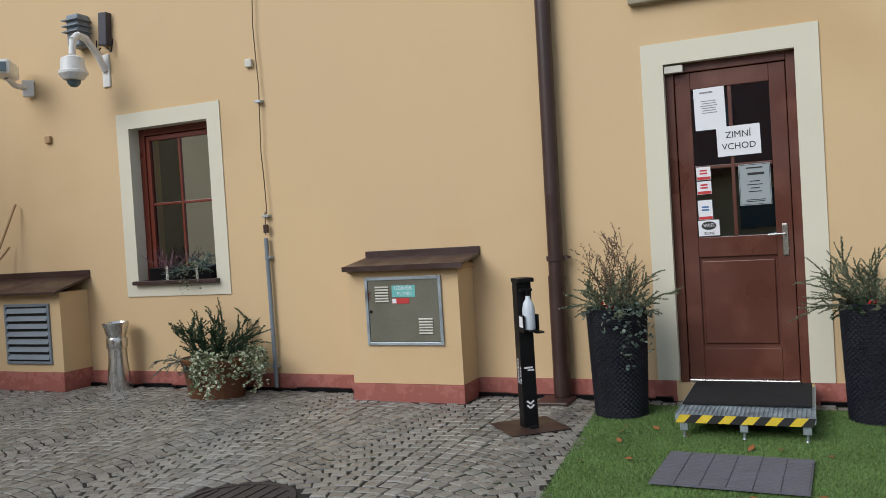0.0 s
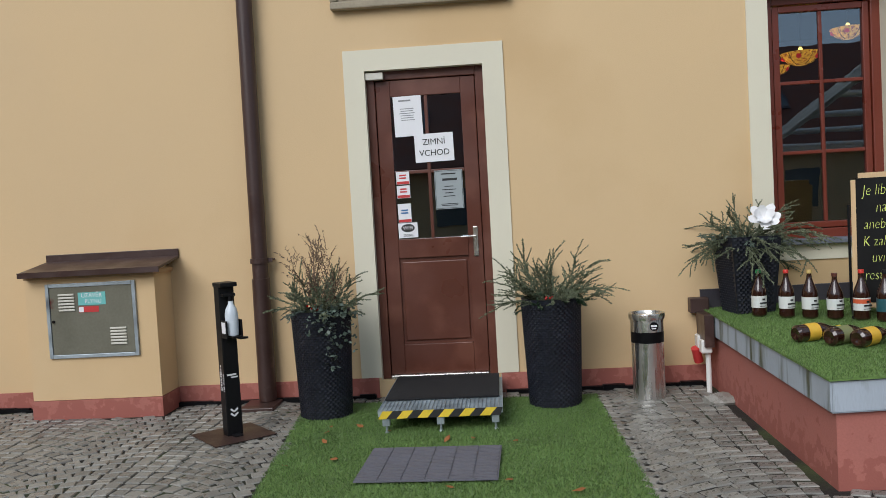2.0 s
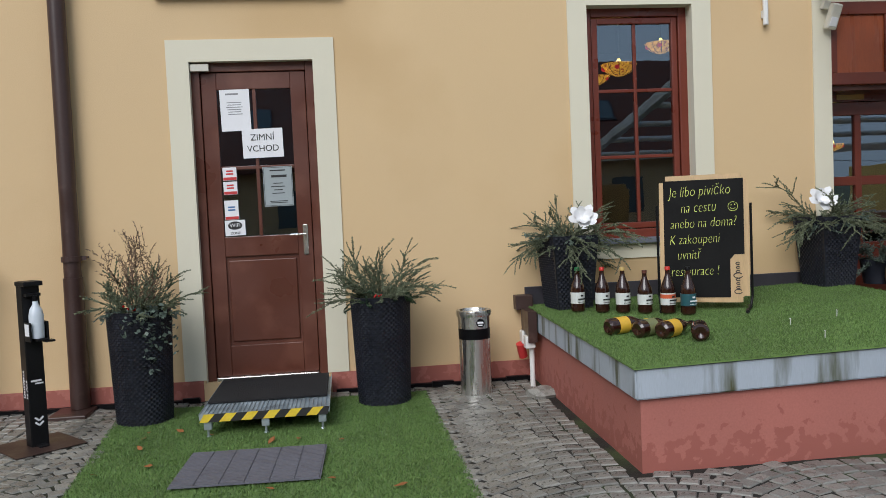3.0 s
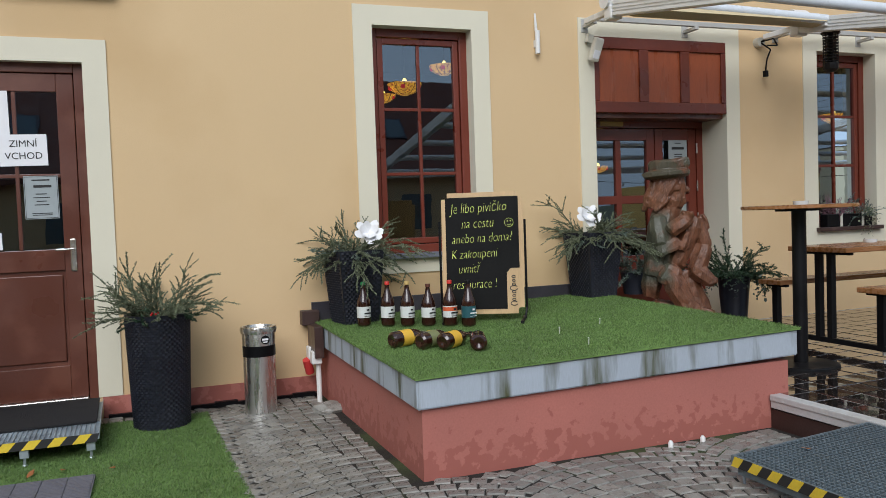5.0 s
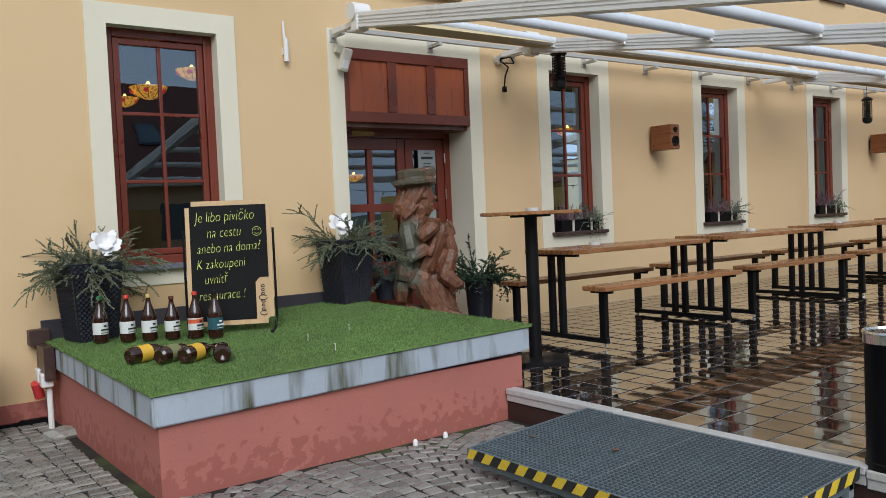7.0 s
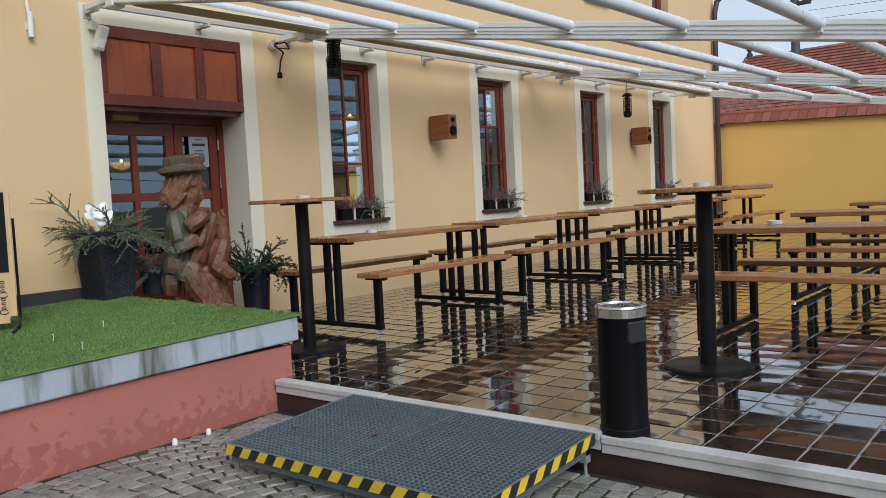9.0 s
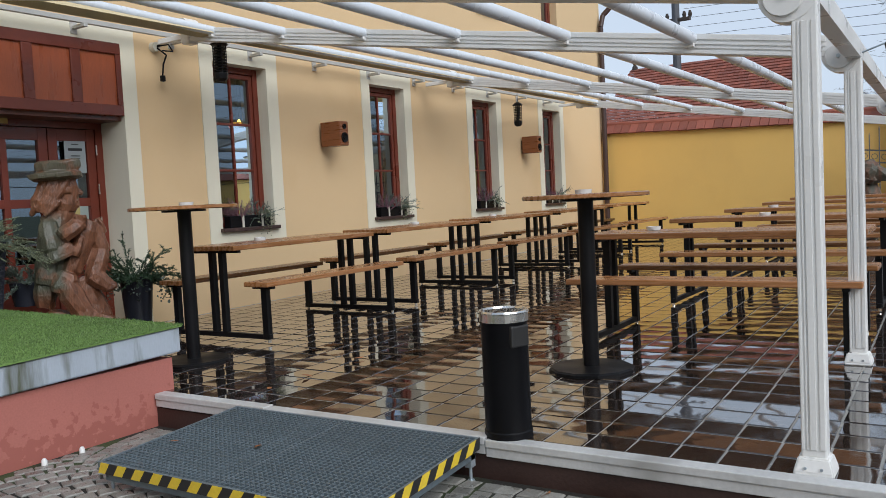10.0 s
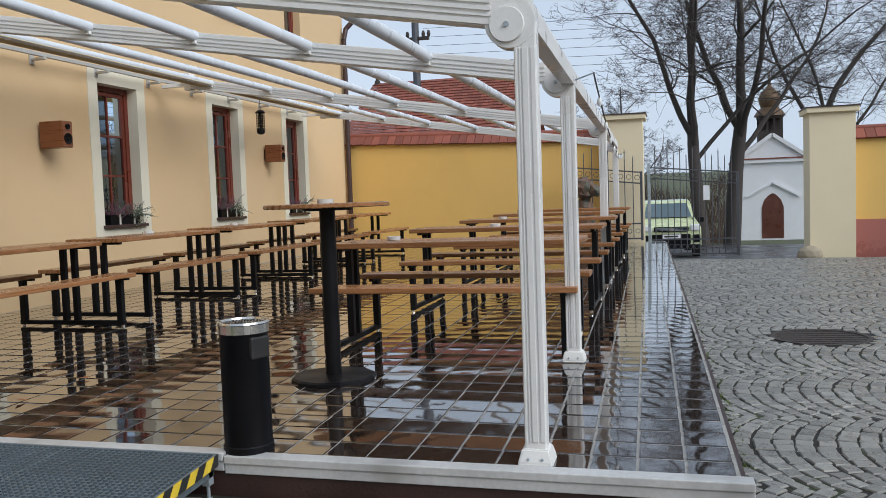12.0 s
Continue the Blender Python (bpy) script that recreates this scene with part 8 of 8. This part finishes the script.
for x, y, r in ((-2.85, 3.42, 0.33), (8.55, -1.85, 0.42)):
    o = thing("manhole_cover", "round cast-iron manhole cover in the setts", "manhole cover", (x, y, 0.0))
    bm = B()
    lathe(bm, [(r, -0.03), (r, 0.014), (r * 0.9, 0.014), (r * 0.9, 0.006), (0.001, 0.006)], 36)
    part("rim", bm, "bark", o)
    bm = B()
    for k in range(7):
        u = (-0.75 + 0.25 * k) * r
        l = math.sqrt(max(0, (r * 0.86) ** 2 - u * u))
        box(bm, u - 0.012, u + 0.012, -l, l, 0.005, 0.012)
    part("tread", bm, "bark", o)

# ---------------------------------------------------------------- granite setts
def sett_ok(x, y):
    if y < 2.3 and (x < -7.5 or y < -6.5 and x < 1.85):
        return False
    if x > TX0 - 0.005 and y > terrace_y(x, TY0) - 0.03:
        return False
    if SX0 - 0.02 < x and y > SY0:
        return False
    if y > 6.27 or x < -9 or x > 17.9 or y < -9.5:
        return False
    if 2.5 < y < 6.1 and carpet_left(y) + 0.01 < x < carpet_right(y) - 0.01:
        return False
    if GX0 < x < GX1 and y > GY - 0.02 or x < -6.98 and y > 5.92:
        return False
    if (x + 2.85) ** 2 + (y - 3.42) ** 2 < 0.36 ** 2 or (x - 8.55) ** 2 + (y + 1.85) ** 2 < 0.45 ** 2:
        return False
    return True


def sett_shape(w, l, r):
    h = 0.012
    j = lambda: r.uniform(-0.006, 0.006)
    q = [(-w + j(), -l + j()), (w + j(), -l + j()), (w + j(), l + j()), (-w + j(), l + j())]
    v = [(a, b, -0.03) for a, b in q] + [(a, b, h - 0.006) for a, b in q] + [(a * 0.88, b * 0.88, h + r.uniform(-0.002, 0.002)) for a, b in q]
    f = [(8, 9, 10, 11)] + [(i, (i + 1) % 4, 4 + (i + 1) % 4, 4 + i) for i in range(4)] + [(4 + i, 4 + (i + 1) % 4, 8 + (i + 1) % 4, 8 + i) for i in range(4)]
    return v, f


sr = random.Random(21)
CHORD, PITCH = 1.22, 0.104
RAD = CHORD / 2 / math.sin(radians(40))
spots = []
for k in range(-8, 16):
    xc = k * CHORD + 0.3
    for j in range(-108, 72):
        y0 = j * PITCH + 0.05
        n = round(RAD * radians(80) / 0.100)
        for i in range(n):
            a = radians(-40) + radians(80) * (i + 0.5) / n
            x, y = xc + RAD * math.sin(a) + sr.uniform(-0.006, 0.006), y0 + RAD * math.cos(a) - RAD * 0.8 + sr.uniform(-0.006, 0.006)
            if sett_ok(x, y):
                spots.append((x, y, -a + sr.uniform(-0.05, 0.05)))
paving = thing("sett_paving", "wet grey granite setts laid in fans", "paving", kind="structure")
shapes = []
for _ in range(10):
    v, f = sett_shape(0.0455, 0.0405, sr)
    me = bpy.data.meshes.new("sett")
    me.from_pydata(v, [], f)
    me.materials.append(M["stone"])
    shapes.append(me)
near = [s for s in spots if 0.9 < s[0] < 4.0 and 2.2 < s[1] < 5.2]
near = near[:300]
chosen = set(near)
for x, y, a in near:
    ob = new("sett", sr.choice(shapes))
    ob.parent = paving
    ob.matrix_basis = pose(x, y, ground_z(x, y) + sr.uniform(-0.002, 0.003), sr.uniform(-2, 2), sr.uniform(-2, 2), math.degrees(a))
V, F = [], []
for s in spots:
    if s in chosen:
        continue
    x, y, a = s
    v, f = sett_shape(0.0455, PITCH * math.cos(a) / 2 - 0.0060, sr)
    k = len(V)
    ca, sa, z = math.cos(a), math.sin(a), ground_z(x, y) + sr.uniform(-0.002, 0.003)
    V.extend((x + p[0] * ca - p[1] * sa, y + p[0] * sa + p[1] * ca, z + p[2]) for p in v)
    F.extend(tuple(k + i for i in q) for q in f)
rest = raw("setts", V, F, "stone", paving)
tagged(rest, kind="stuff")

# ---------------------------------------------------------------- terrace tiles
TP = 0.2


def tile_shape():
    """A square tile with a chamfered rim and a faintly dished face."""
    h, n = TP / 2 - 0.0042, 4
    v, f = [], []
    for j in range(n + 1):
        for i in range(n + 1):
            a, b = -1 + 2 * i / n, -1 + 2 * j / n
            v.append((a * (h - 0.003), b * (h - 0.003), -0.0010 * (1 - a * a) * (1 - b * b)))
    f += [(j * (n + 1) + i, j * (n + 1) + i + 1, (j + 1) * (n + 1) + i + 1, (j + 1) * (n + 1) + i) for j in range(n) for i in range(n)]
    k = len(v)
    v += [(a * h, b * h, -0.008) for a, b in ((-1, -1), (1, -1), (1, 1), (-1, 1))]
    v += [(a * (h - 0.003), b * (h - 0.003), 0.0) for a, b in ((-1, -1), (1, -1), (1, 1), (-1, 1))]
    f += [(k + i, k + (i + 1) % 4, k + 4 + (i + 1) % 4, k + 4 + i) for i in range(4)]
    return v, f


tr = random.Random(33)
v, f = tile_shape()
tile_me = bpy.data.meshes.new("tile")
tile_me.from_pydata(v, [], f)
tile_me.materials.append(M["tile"])
tile_me.polygons.foreach_set("use_smooth", [len(q) == 4 and max(q) < 25 for q in f])
V, F, count = [], [], 0
nx, ny = int((TX1 - TX0 - 0.08) / TP), int((TY1 - TY0 - 0.03) / TP)
for i in range(nx):
    for j in range(ny):
        x = TX0 + 0.08 + (i + 0.5) * TP
        y = terrace_y(x, TY0 + 0.03 + (j + 0.5) * TP)
        if y > TY1 - 0.09:
            continue
        if x < SX1 - 0.05 and y > SY0:
            continue
        z = terrace_z(x, y) + tr.uniform(-0.0008, 0.0008)
        tx, ty = 0.35 + tr.uniform(-0.12, 0.12), -0.35 + tr.uniform(-0.12, 0.12)
        if i < 13 and j < 23 and count < 300:
            ob = new("tile", tile_me)
            ob.parent = terrace
            ob.matrix_basis = pose(x, y, z, tx, ty, 0)
            count += 1
        else:
            k = len(V)
            ax, ay = math.tan(radians(ty)), math.tan(radians(tx))
            V.extend((x + p[0], y + p[1], z + p[2] - p[0] * ax + p[1] * ay) for p in v)
            F.extend(tuple(k + q for q in g) for g in f)
rest = tagged(raw("tiles", V, F, "tile", terrace), kind="stuff")
rest.data.polygons.foreach_set("use_smooth", [max(q) < 25 for q in f] * (len(F) // len(f)))
